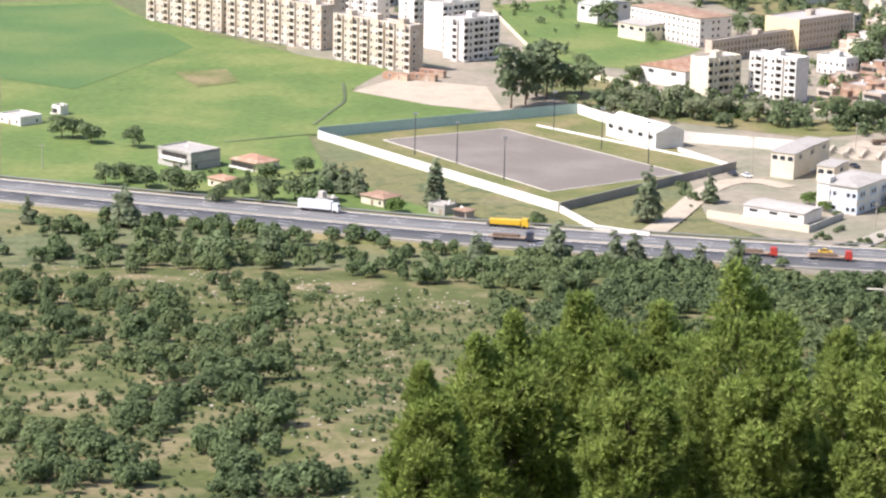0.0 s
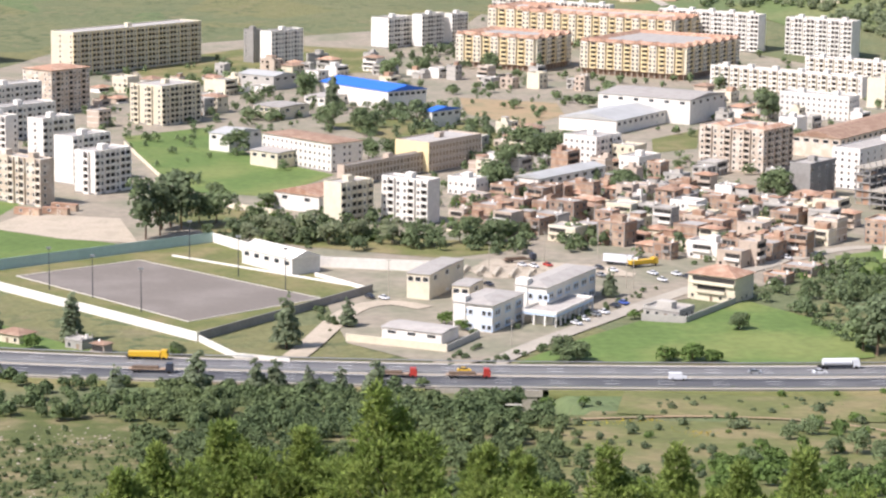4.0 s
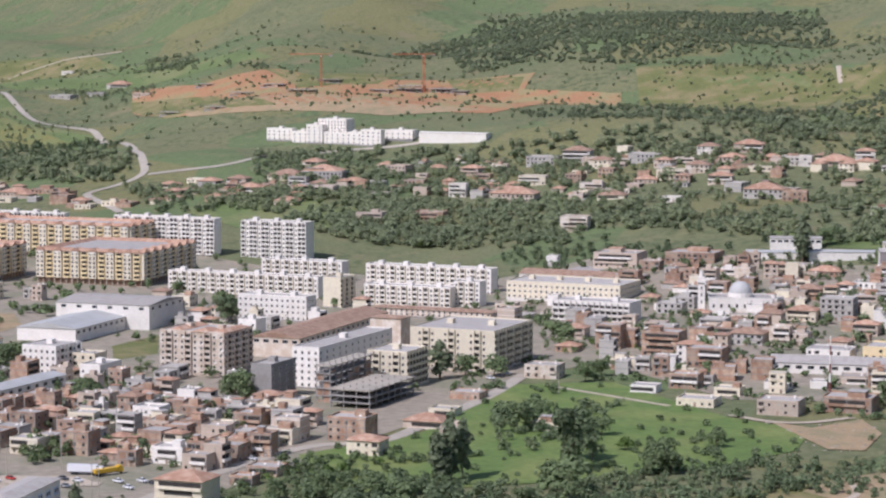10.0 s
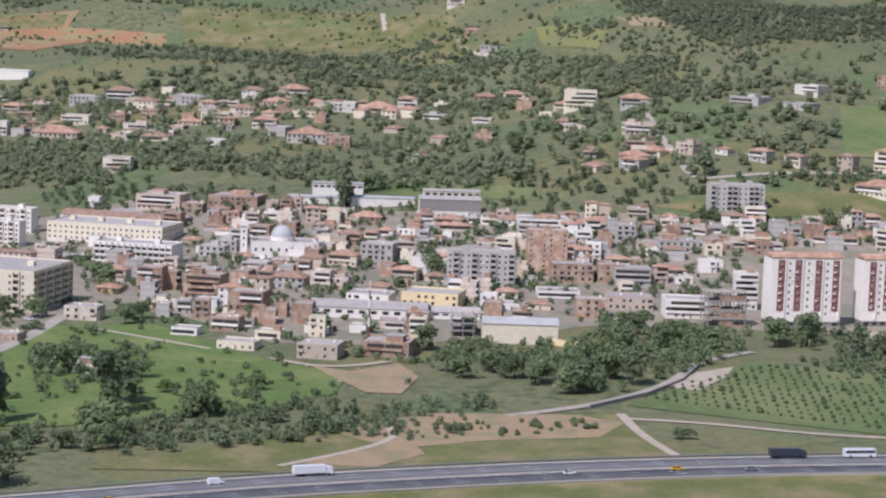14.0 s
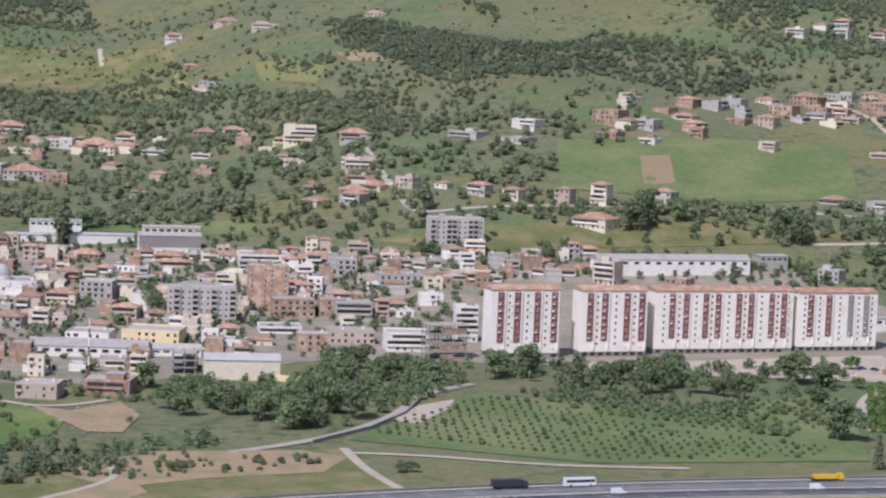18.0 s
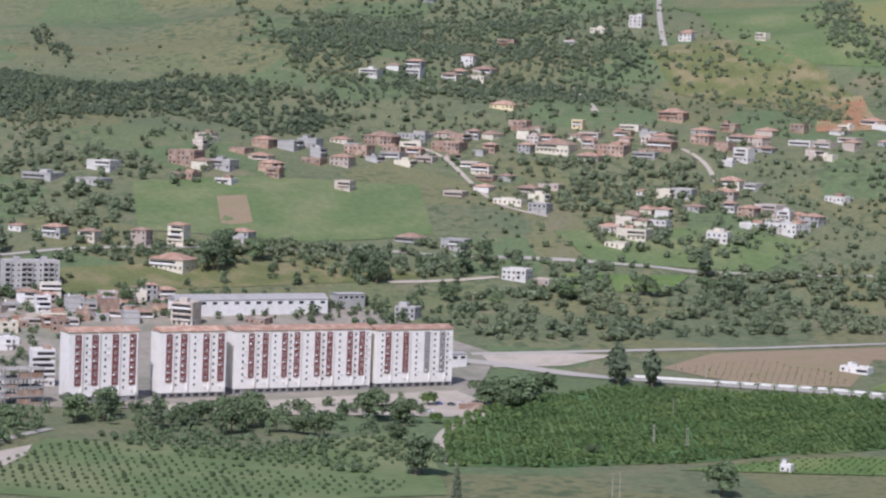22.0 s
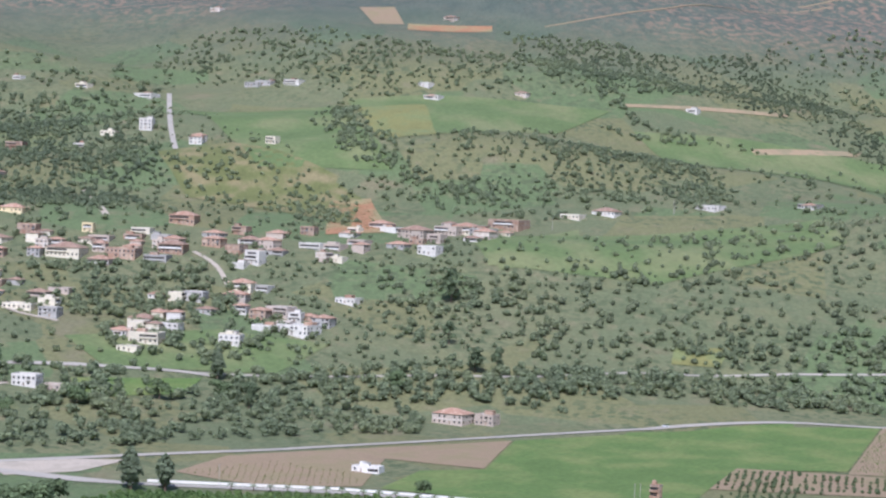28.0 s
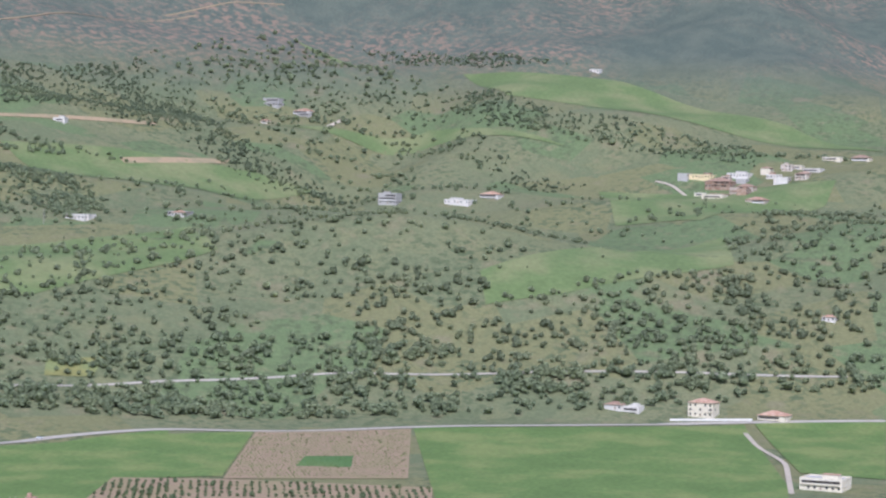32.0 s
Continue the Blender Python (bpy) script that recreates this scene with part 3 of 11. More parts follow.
def hip_roof(w, d, h, rise, over=0.5, ridge=None):
    """Hipped tile roof with an eave of some thickness."""
    bm = bmesh.new()
    a, b = w / 2 + over, d / 2 + over
    r = max(0.0, a - b) if ridge is None else ridge
    low = [bm.verts.new(c) for c in ((-a, -b, h), (a, -b, h), (a, b, h), (-a, b, h))]
    eave = [bm.verts.new((v.co.x, v.co.y, h + 0.15)) for v in low]
    if w >= d or ridge is not None:
        t0, t1 = bm.verts.new((-r, 0, h + rise)), bm.verts.new((r + 0.01, 0, h + rise))
        tops = ((0, 1, t1, t0), (1, 2, t1, None), (2, 3, t0, t1), (3, 0, t0, None))
    else:
        r = b - a
        t0, t1 = bm.verts.new((0, -r, h + rise)), bm.verts.new((0, r + 0.01, h + rise))
        tops = ((0, 1, t0, None), (1, 2, t1, t0), (2, 3, t1, None), (3, 0, t0, t1))
    for i in range(4):
        bm.faces.new((low[i], low[(i + 1) % 4], eave[(i + 1) % 4], eave[i]))
    for i, j, p, q in tops:
        bm.faces.new([eave[i], eave[j], p] + ([q] if q else []))
    bm.faces.new(low[::-1])
    return bm


def gable_roof(w, d, h, rise, over=0.3, along="x"):
    bm = bmesh.new()
    a, b = w / 2 + over, d / 2 + over
    if along == "x":
        pts = ((-a, -b, 0), (-a, b, 0), (-a, 0, rise)), ((a, -b, 0), (a, b, 0), (a, 0, rise))
    else:
        pts = ((a, -b, 0), (-a, -b, 0), (0, -b, rise)), ((a, b, 0), (-a, b, 0), (0, b, rise))
    lo = [[bm.verts.new((x, y, z + h)) for x, y, z in end] for end in pts]
    up = [[bm.verts.new((x, y, z + h + 0.18)) for x, y, z in end] for end in pts]
    for s in (0, 1):
        bm.faces.new((lo[s][0], lo[s][1], lo[s][2]))
        for i, j in ((0, 2), (2, 1)):
            bm.faces.new((lo[s][i], lo[s][j], up[s][j], up[s][i]))
    for i, j in ((0, 2), (2, 1)):
        bm.faces.new((up[0][i], up[0][j], up[1][j], up[1][i]))
    for i in (0, 1):
        bm.faces.new((lo[0][i], lo[1][i], up[1][i], up[0][i]))
    bmesh.ops.recalc_face_normals(bm, faces=bm.faces[:])
    return bm


SEED = [7]
TAKEN = []


def lot(x, y, turn, w, d):
    """The pose of a building on the land: its floor at the lowest corner, and how far the base must reach down."""
    TAKEN.append((x, y, max(w, d)))
    SEED[0] += 1
    c, s = math.cos(radians(turn)), math.sin(radians(turn))
    zs = [gz(x + c * a - s * b, y + s * a + c * b) for a in (-w / 2, w / 2) for b in (-d / 2, d / 2)]
    lo, hi = min(zs), max(zs)
    z = lo + 0.35 * (hi - lo)
    return pose(x, y, z, 0, 0, turn), z - lo + 0.4, random.Random(SEED[0])


def standing(name, m, label, category, group="", far=1120):
    base = empty(name, m, label, category, group)
    if m.translation.xy.length > far:
        base["far"] = 1
    return base


def block(x, y, turn, w, d, h, wall, front, side, label, roof="flat", group="", left="", dishes=0.06, trim="", name="apartment_block", gable=""):
    """A block of flats."""
    m, down, rng = lot(x, y, turn, w, d)
    base = standing(name, m, label, "apartment block", group)
    floors = max(2, round((h - 0.9) / STOREY))
    step = (h - 0.9) / floors
    bm = bmesh.new()
    add_box(bm, -w / 2, w / 2, -d / 2, d / 2, -down, h)
    part("wall", bm, wall, base)
    part("plinth", box(-w / 2 - 0.12, w / 2 + 0.12, -d / 2 - 0.12, d / 2 + 0.12, -down, 0.8), trim or "concrete_raw", base)
    if roof in ("flat", "mixed"):
        part("roof", flat_roof(w, d, h), ("roof_flat", wall), base)
        if roof == "mixed":
            for px, py, a, b in ((-w * 0.28, 0, w * 0.2, d * 0.96), (w * 0.12, -d * 0.25, w * 0.28, d * 0.5), (w * 0.4, 0, w * 0.2, d * 0.9)):
                part("tile_cap", hip_roof(a, b, h + 0.2, 1.7, 0.4), "tile_roof", base, m=pose(px, py, 0))
        for k in range(max(1, int(w / 16))):
            px = -w / 2 + (k + 0.5) * w / max(1, int(w / 16))
            part("stair_head", box(px - 1.6, px + 1.6, -1.8, 1.8, h + 0.12, h + 2.5), wall, base)
    else:
        part("roof", hip_roof(w, d, h, 2.2 if roof == "hip" else 1.2, 0.6), "tile_roof" if roof != "brown" else "tile_brown", base)
    for face, pat in (("front", front), ("right", side), ("left", left)):
        if pat:
            openings(base, w, d, face, pat, floors, 0.25, rng, wall, step=step, dishes=dishes if face != "left" else 0)
    if gable:
        part("gable_wall", box(-w / 2 - 0.1, w / 2 + 0.1, -d / 2 - 0.12, -d / 2 - 0.01, 0.8, h + 0.4), gable, base)
    # ribs between the bays
    nf = len(front)
    for k, c in enumerate(front):
        if c == "b":
            for s in (-0.5, 0.5):
                ax = (k + 0.5 + s * 0.96) / nf * w - w / 2
                slab_part("rib", (ax - 0.22, ax + 0.22, -d / 2 - 0.95, -d / 2 + 0.02, 0.2, h + 0.3), trim or wall, base)
            cx = (k + 0.5) / nf * w - w / 2
            if group:
                # flat grey strip painted as the shade of the recessed bay
                slab_part("bay_panel", (cx - 0.47 * w / nf + 0.24, cx + 0.47 * w / nf - 0.24, -d / 2 - 0.025, -d / 2 + 0.01, 0.9, h - 0.1), "panel_grey", base)
    ns = len(side)
    for k, c in enumerate(side):
        if c == "b":
            for s in (-0.5, 0.5):
                ay = (k + 0.5 + s * 0.96) / ns * d - d / 2
                slab_part("rib", (w / 2 - 0.02, w / 2 + 0.5, ay - 0.14, ay + 0.14, 0.2, h + 0.3), trim or wall, base)
    return base


def tower_row_block(x, y, turn, w, d, h, bays, label, grey=()):
    """A nine-storey white slab with maroon bays of loggias and an orange tile cap."""
    m, down, rng = lot(x, y, turn, w, d)
    base = standing("apartment_block", m, label, "apartment block", "white and maroon slabs in a row", 9999)
    part("wall", box(-w / 2, w / 2, -d / 2, d / 2, 2.7, h), "plaster_bright", base)
    part("ground_floor", box(-w / 2 + 0.5, w / 2 - 0.5, -d / 2 + 0.5, d / 2 - 0.5, -down, 2.7), "concrete_raw", base)
    n = max(3, int(w / 4.2))
    for k in range(n + 1):
        px = -w / 2 + 0.4 + k * (w - 0.8) / n
        part("pillar", box(px - 0.3, px + 0.3, -d / 2, -d / 2 + 0.5, -down, 2.7), "concrete_raw", base)
    for k in range(n):
        px = -w / 2 + 0.4 + (k + 0.5) * (w - 0.8) / n
        if rng.random() < 0.85:
            put("window", window_mesh(2.6, 1.5, "void_shade", "concrete_raw"), base, pose(px, -d / 2 + 0.5, 0.7))
    part("roof", gable_roof(w, d, h, 2.0, 0.5), "tile_roof", base, "weathered orange tile roof")
    part("cornice", box(-w / 2 - 0.25, w / 2 + 0.25, -d / 2 - 0.25, -d / 2 + 0.02, h - 0.5, h - 0.05), "plaster_cream", base)
    step = (h - 6.3) / 8
    for k, (at, wide) in enumerate(bays):
        px = -w / 2 + at * w
        panel = part("bay_panel", box(px - wide / 2, px + wide / 2, -d / 2 - 0.35, -d / 2 + 0.02, 8.2, h - 1.3), "panel_grey" if k in grey else "panel_maroon", base)
        slab_part("rib", (px + wide / 2, px + wide / 2 + 0.7, -d / 2 - 0.7, -d / 2 + 0.02, 4.0, h - 0.6), "plaster_bright", base)
        for fl in range(8):
            z = 6.2 + fl * step
            if fl:
                put("window", window_mesh(0.9, 1.3, "void_shade"), panel, pose(px + rng.uniform(-0.15, 0.15), -d / 2 - 0.35, z))
            if rng.random() < 0.45:
                put("satellite_dish", dish_mesh(), panel, pose(px - wide * 0.3, -d / 2 - 0.35, z - 0.3))
    edges = [0.0] + [b[0] for b in bays] + [1.0]
    for e0, e1 in zip(edges, edges[1:]):
        px = -w / 2 + (e0 + e1) / 2 * w
        if (e1 - e0) * w > 5:
            for fl in range(8):
                put("window", window_mesh(1.0, 1.2), base, pose(px, -d / 2, 6.2 + fl * step))
                if rng.random() < 0.3:
                    put("satellite_dish", dish_mesh(), base, pose(px + 0.9, -d / 2, 5.9 + fl * step))
    return base


def orange_block(x, y, turn, w, d, h, label):
    """Cream and yellow flats over a brown arcade: white gabled bays between yellow ones, under terracotta roofs."""
    m, down, rng = lot(x, y, turn, w, d)
    base = standing("apartment_block", m, label, "apartment block", "cream flats with terracotta roofs")
    part("wall", box(-w / 2, w / 2, -d / 2, d / 2, 3.4, h), "plaster_cream", base)
    part("ground_floor", box(-w / 2 + 1.2, w / 2 - 1.2, -d / 2 + 1.2, d / 2 - 1.2, -down, 3.4), "tile_brown", base)
    part("arcade_beam", box(-w / 2 - 0.2, w / 2 + 0.2, -d / 2 - 0.2, d / 2 + 0.2, 3.0, 3.5), "tile_brown", base)
    floors = max(3, round((h - 3.4) / STOREY))
    step = (h - 3.6) / floors
    for face, span in (("front", w), ("right", d)):
        n = max(3, int(span / 4.0))
        for k in range(n + 1):
            slab_part("arcade_pillar", (-0.35, 0.35, 0.05, 0.7, -down, 3.05), "plaster_pink", base, m=face_matrix(face, w, d, -span / 2 + 0.4 + k * (span - 0.8) / n, 0))
        bays = max(3, int(span / 6.2))
        wide = span / bays
        for b in range(bays):
            c = -span / 2 + (b + 0.5) * wide
            at = face_matrix(face, w, d, c, 0)
            if b % 2:
                part("yellow_bay", box(-wide * 0.42, wide * 0.42, -0.45, 0.02, 3.6, h - 0.3), "plaster_yellow", base, m=at)
            else:
                part("cream_bay", box(-wide * 0.45, wide * 0.45, -1.5, 0.02, 3.6, h + 0.2), "plaster_cream", base, m=at)
                part("bay_roof", gable_roof(wide * 0.95, 7.5, h + 0.2, 2.0, 0.35, along="y"), "tile_roof", base, m=at @ Matrix.Translation((0, 2.2, 0)))
                part("pediment", box(-wide * 0.3, wide * 0.3, -1.62, -1.5, h - 1.2, h + 0.9), "plaster_bright", base, "white gable panel", m=at)
            out = 0.9 if b % 2 else 3.0
            for fl in range(floors):
                z = 3.7 + fl * step
                fm = face_matrix(face, w + (out if face == "right" else 0), d + (out if face == "front" else 0), c, z)
                if b % 2:
                    put("balcony", balcony_mesh(round(wide * 0.62, 1), "plaster_yellow"), base, fm)
                else:
                    for s in (-0.24, 0.24):
                        put("window", window_mesh(1.3, 1.6), base, fm @ Matrix.Translation((s * wide, 0, 0.7)))
    part("roof", flat_roof(w - 6, d - 6, h, 1.2), ("roof_flat", "plaster_cream"), base)
    for face, span in (("front", w), ("right", d), ("left", d), ("back", w)):
        part("roof_rim", gable_roof(span, 5.0, h, 1.9, 0.5), "tile_roof", base, "terracotta tiled rim of the roof", m=face_matrix(face, w, d, 0, 0) @ Matrix.Translation((0, 2.4, 0)))
    return base


def hall(x, y, turn, w, d, h, wall, roof, label, rise=1.8, along="x", windows=(0, 0), name="warehouse", group="", band=""):
    """A low shed or hall under a gable roof."""
    m, down, rng = lot(x, y, turn, w, d)
    base = standing(name, m, label, "hall" if name != "warehouse" else "warehouse", group)
    part("wall", box(-w / 2, w / 2, -d / 2, d / 2, -down, h), wall, base)
    part("roof", gable_roof(w, d, h, rise, 0.4, along), roof, base)
    gm = bmesh.new()
    ends = ((-w / 2 + 0.03, -1), (w / 2 - 0.03, 1)) if along == "x" else ((-d / 2 + 0.03, -1), (d / 2 - 0.03, 1))
    for e, s in ends:
        tri = ((e, -d / 2, h), (e, d / 2, h), (e, 0, h + rise * 0.97)) if along == "x" else ((-w / 2, e, h), (w / 2, e, h), (0, e, h + rise * 0.97))
        a = [gm.verts.new(c) for c in tri]
        off = Vector((-s * 0.2, 0, 0)) if along == "x" else Vector((0, -s * 0.2, 0))
        b = [gm.verts.new(v.co + off) for v in a]
        gm.faces.new(a), gm.faces.new(b[::-1])
        for i in range(3):
            gm.faces.new((a[i], a[(i + 1) % 3], b[(i + 1) % 3], b[i]))
    bmesh.ops.recalc_face_normals(gm, faces=gm.faces[:])
    part("gable", gm, wall, base)
    for face, n in (("front", windows[0]), ("right", windows[1])):
        span = w if face == "front" else d
        for k in range(n):
            ww = min(3.0, span / n * 0.7)
            put("window", window_mesh(round(ww, 1), 1.6 if h > 4.5 else 1.0), base, face_matrix(face, w, d, (k + 0.5) / n * span - span / 2, h - (2.6 if h > 4.5 else 1.7)))
    if band:
        part("side_wall_panel", box(-w / 2, w / 2, -d / 2 - 0.08, -d / 2 - 0.01, h * 0.35, h - 0.05), band, base)
    return base


def house(x, y, turn, w, d, floors, style, label="", roof="", group="houses of the town", left=False, name="house", step=STOREY):
    """A family house, often unfinished: brick or render, flat terrace or tiles, balconies, stub columns on top."""
    m, down, rng = lot(x, y, turn, w, d)
    wall = {"b": "brick_red", "w": "plaster_white", "c": "plaster_cream", "p": "plaster_pink", "g": "plaster_grey", "t": "plaster_tan", "y": "plaster_yellow"}[style]
    # white hill houses take the plaster dimmed for haze
    if name in ("hill_house", "village_house") and style == "w":
        wall = "plaster_worn"
    words = {"b": "bare red brick", "w": "white-rendered", "c": "cream rendered", "p": "pinkish rendered", "g": "grey concrete-faced", "t": "tan rendered", "y": "yellow rendered"}[style]
    roof = roof or ("hip" if rng.random() < (0.12 if style in "bg" else 0.3) + (0.15 if name in ("hill_house", "village_house") else 0) else "flat")
    if not label:
        label = f"{words} {'one two three four five'.split()[min(floors, 5) - 1]}-storey house with a {'red tiled hipped roof' if roof == 'hip' else 'flat terrace roof'}"
    base = standing(name, m, label, "house", group)
    h = floors * step
    frame_mat = "concrete_raw" if style in "bg" else wall
    slab_mat = frame_mat if style in "bg" else ("plaster_white" if rng.random() < 0.4 else wall)
    me = house_wall(w, d, h, down, floors - 1 + (roof == "flat"), step)
    part("wall", me, (wall, slab_mat) if slab_mat != wall else wall, base)
    if style == "b" and not base.get("far"):
        for px in (-w / 2 + 0.17, 0.0, w / 2 - 0.17):
            gear(base, "concrete_frame", (px - 0.2, px + 0.2, -d / 2 - 0.08, -d / 2 + 0.05, -down, h), None, "concrete_raw")
    if roof == "hip":
        part("roof", hip_roof(w, d, h, min(w, d) * 0.2, 0.6), "tile_roof" if rng.random() < 0.7 else "tile_brown", base)
    else:
        part("roof", flat_roof(w, d, h, 0.5 + 0.5 * rng.random(), 0.2), ("roof_flat", wall), base)
        pick = rng.random()
        if pick < 0.45:
            a, b = w * rng.uniform(0.25, 0.45), d * rng.uniform(0.3, 0.5)
            px, py = rng.uniform(-w / 2 + a / 2 + 0.3, w / 2 - a / 2 - 0.3), rng.uniform(-d / 2 + b / 2 + 0.3, d / 2 - b / 2 - 0.3)
            gear(base, "rooftop_gear", (px - a / 2, px + a / 2, py - b / 2, py + b / 2, h + 0.12, h + 2.6), None, rng.choice((wall, "brick_red", wall)))
            if rng.random() < 0.5:
                gear(base, "rooftop_gear", (px - a / 2 - 0.3, px + a / 2 + 0.3, py - b / 2 - 0.3, py + b / 2 + 0.3, h + 2.6, h + 2.8), None, rng.choice(("roof_flat", "tile_roof")))
        elif pick < 0.75 and name not in ("hill_house", "village_house"):
            for sx in (-1, 1):
                for sy in (-1, 1):
                    cx, cy = sx * (w / 2 - 0.3), sy * (d / 2 - 0.3)
                    gear(base, "rooftop_gear", (cx - 0.15, cx + 0.15, cy - 0.15, cy + 0.15, h, h + rng.choice((1.0, 1.6, 2.3))), None, "concrete_raw")
        if rng.random() < 0.5 and name not in ("hill_house", "village_house"):
            if "tank" not in MESHES:
                bm = bmesh.new()
                add_tube(bm, (0, 0, 0), (0, 0, 1.4), 0.55, 0.5, 8)
                MESHES["tank"] = bpy.data.meshes.new("water_tank")
                bm.to_mesh(MESHES["tank"])
                bm.free()
                MESHES["tank"].materials.append(MATS["plaster_white"])
            gear(base, "rooftop_gear", MESHES["tank"], pose(w * 0.3, d * 0.2, h + 0.12))
    nf, ns = max(2, int(w / 3.3)), max(1, int(d / 3.6))
    terraced = rng.random() < 0.5
    win = (1.4, 1.5) if base.get("far") else (1.1, 1.2)
    for fl in range(floors):
        z = fl * step
        if terraced and (fl or floors == 1):
            wide = round(w * rng.choice((0.6, 0.75, 0.9)), 1)
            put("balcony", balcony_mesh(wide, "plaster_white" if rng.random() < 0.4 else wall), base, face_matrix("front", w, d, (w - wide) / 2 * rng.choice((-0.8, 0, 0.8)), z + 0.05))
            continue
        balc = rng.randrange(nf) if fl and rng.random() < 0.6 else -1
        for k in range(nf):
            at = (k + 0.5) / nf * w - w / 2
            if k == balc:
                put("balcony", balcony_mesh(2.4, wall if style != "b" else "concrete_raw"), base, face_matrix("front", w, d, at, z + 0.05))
            elif fl == 0 and k == nf // 2:
                put("door", window_mesh(1.1, 2.0, "shutter", frame_mat), base, face_matrix("front", w, d, at, 0.1))
            elif rng.random() < 0.8:
                put("window", window_mesh(*win, "void_shade" if style == "b" else "glass_dark", frame_mat), base, face_matrix("front", w, d, at, z + 0.95))
        for k in range(ns):
            if rng.random() < 0.6:
                put("window", window_mesh(*win, "void_shade" if style == "b" else "glass_dark", frame_mat), base, face_matrix("left" if left else "right", w, d, (k + 0.5) / ns * d - d / 2, z + 0.95))
    if rng.random() < 0.5 and name not in ("hill_house", "village_house"):
        gear(base, "rooftop_gear", dish_mesh(), pose(rng.uniform(-w / 3, w / 3), 0, h + 0.4))
    return base


def frame_building(x, y, turn, w, d, floors, label, infill=0.3, step=3.2):
    """A bare concrete frame: slabs on columns, with some bays walled in brick."""
    m, down, rng = lot(x, y, turn, w, d)
    base = standing("unfinished_building", m, label, "building site")
    nx, ny = max(2, round(w / 6.5)), max(2, round(d / 6.5))
    for fl in range(floors + 1):
        part("slab", box(-w / 2 - 0.6, w / 2 + 0.6, -d / 2 - 0.6, d / 2 + 0.6, fl * step - 0.45 - (down if fl == 0 else 0), fl * step), "concrete_raw" if fl < floors else "asphalt_pale", base)
    for i in range(nx + 1):
        for j in range(ny + 1):
            px, py = -w / 2 + 0.2 + i * (w - 0.4) / nx, -d / 2 + 0.2 + j * (d - 0.4) / ny
            slab_part("column", (px - 0.22, px + 0.22, py - 0.22, py + 0.22, 0, floors * step + 0.8), "concrete_raw", base)
    for fl in range(floors):
        for i in range(nx):
            if rng.random() < infill:
                p0 = -w / 2 + 0.45 + i * (w - 0.4) / nx
                slab_part("infill", (p0, p0 + (w - 0.4) / nx - 0.5, -d / 2 + 0.1, -d / 2 + 0.3, fl * step, fl * step + rng.choice((1.1, 2.88))), "brick_red", base)
        for j in range(ny):
            if rng.random() < infill:
                p0 = -d / 2 + 0.45 + j * (d - 0.4) / ny
                slab_part("infill", (w / 2 - 0.3, w / 2 - 0.1, p0, p0 + (d - 0.4) / ny - 0.5, fl * step, fl * step + rng.choice((1.1, 2.88))), "brick_red", base)
    return base


def wall_run(name, line, h, mat, label, t=0.3, category="wall", group=""):
    """A free-standing yard wall along a plan polyline, one mesh, with its foot in the ground."""
    bm = bmesh.new()
    for (x0, y0), (x1, y1) in zip(line, line[1:]):
        L = math.hypot(x1 - x0, y1 - y0)
        nx, ny = -(y1 - y0) / L * t / 2, (x1 - x0) / L * t / 2
        n = max(1, int(L / 25))
        for k in range(n):
            a, b = k / n, (k + 1) / n
            p, q = (x0 + (x1 - x0) * a, y0 + (y1 - y0) * a), (x0 + (x1 - x0) * b, y0 + (y1 - y0) * b)
            zp, zq = gz(*p), gz(*q)
            v = [bm.verts.new(c) for c in ((p[0] - nx, p[1] - ny, zp - 0.4), (q[0] - nx, q[1] - ny, zq - 0.4), (q[0] + nx, q[1] + ny, zq - 0.4), (p[0] + nx, p[1] + ny, zp - 0.4),
                                            (p[0] - nx, p[1] - ny, zp + h), (q[0] - nx, q[1] - ny, zq + h), (q[0] + nx, q[1] + ny, zq + h), (p[0] + nx, p[1] + ny, zp + h))]
            for f in ((0, 3, 2, 1), (4, 5, 6, 7), (0, 1, 5, 4), (1, 2, 6, 5), (2, 3, 7, 6), (3, 0, 4, 7)):
                bm.faces.new([v[i] for i in f])
    return tagged(part(name, bm, mat), label, category, group)


# ---- plants ----
def leaf_cloud(rng, lobes, count, leaf, flat=1.0, loose=1.0):
    """Quads of foliage over a set of lobes (x, y, z, rx, rz): vertices and faces."""
    share = np.array([l[3] ** 2 for l in lobes])
    pick = rng.choice(len(lobes), count, p=share / share.sum())
    lob = np.array(lobes)[pick]
    d = rng.normal(size=(count, 3))
    d /= np.linalg.norm(d, axis=1)[:, None]
    d[:, 2] = np.where(d[:, 2] < -0.35, -d[:, 2], d[:, 2])
    rad = rng.uniform(1.02 - 0.3 * loose, 1.08, count)[:, None]
    c = lob[:, :3] + d * rad * lob[:, [3, 3, 4]]
    n = d + np.array([0, 0, 0.35]) + rng.normal(scale=0.38 * loose, size=(count, 3))
    n /= np.linalg.norm(n, axis=1)[:, None]
    ref = rng.normal(size=(count, 3))
    u = np.cross(n, ref)
    u /= np.linalg.norm(u, axis=1)[:, None]
    v = np.cross(n, u)
    s = leaf * rng.uniform(0.6, 1.4, (count, 1))
    verts = np.stack([c - u * s - v * s * 0.6 * flat, c + u * s * 0.7 - v * s * 0.8 * flat, c + u * s + v * s * 0.7 * flat, c - u * s * 0.8 + v * s * flat], 1).reshape(-1, 3)
    return verts, np.arange(count * 4).reshape(-1, 4)


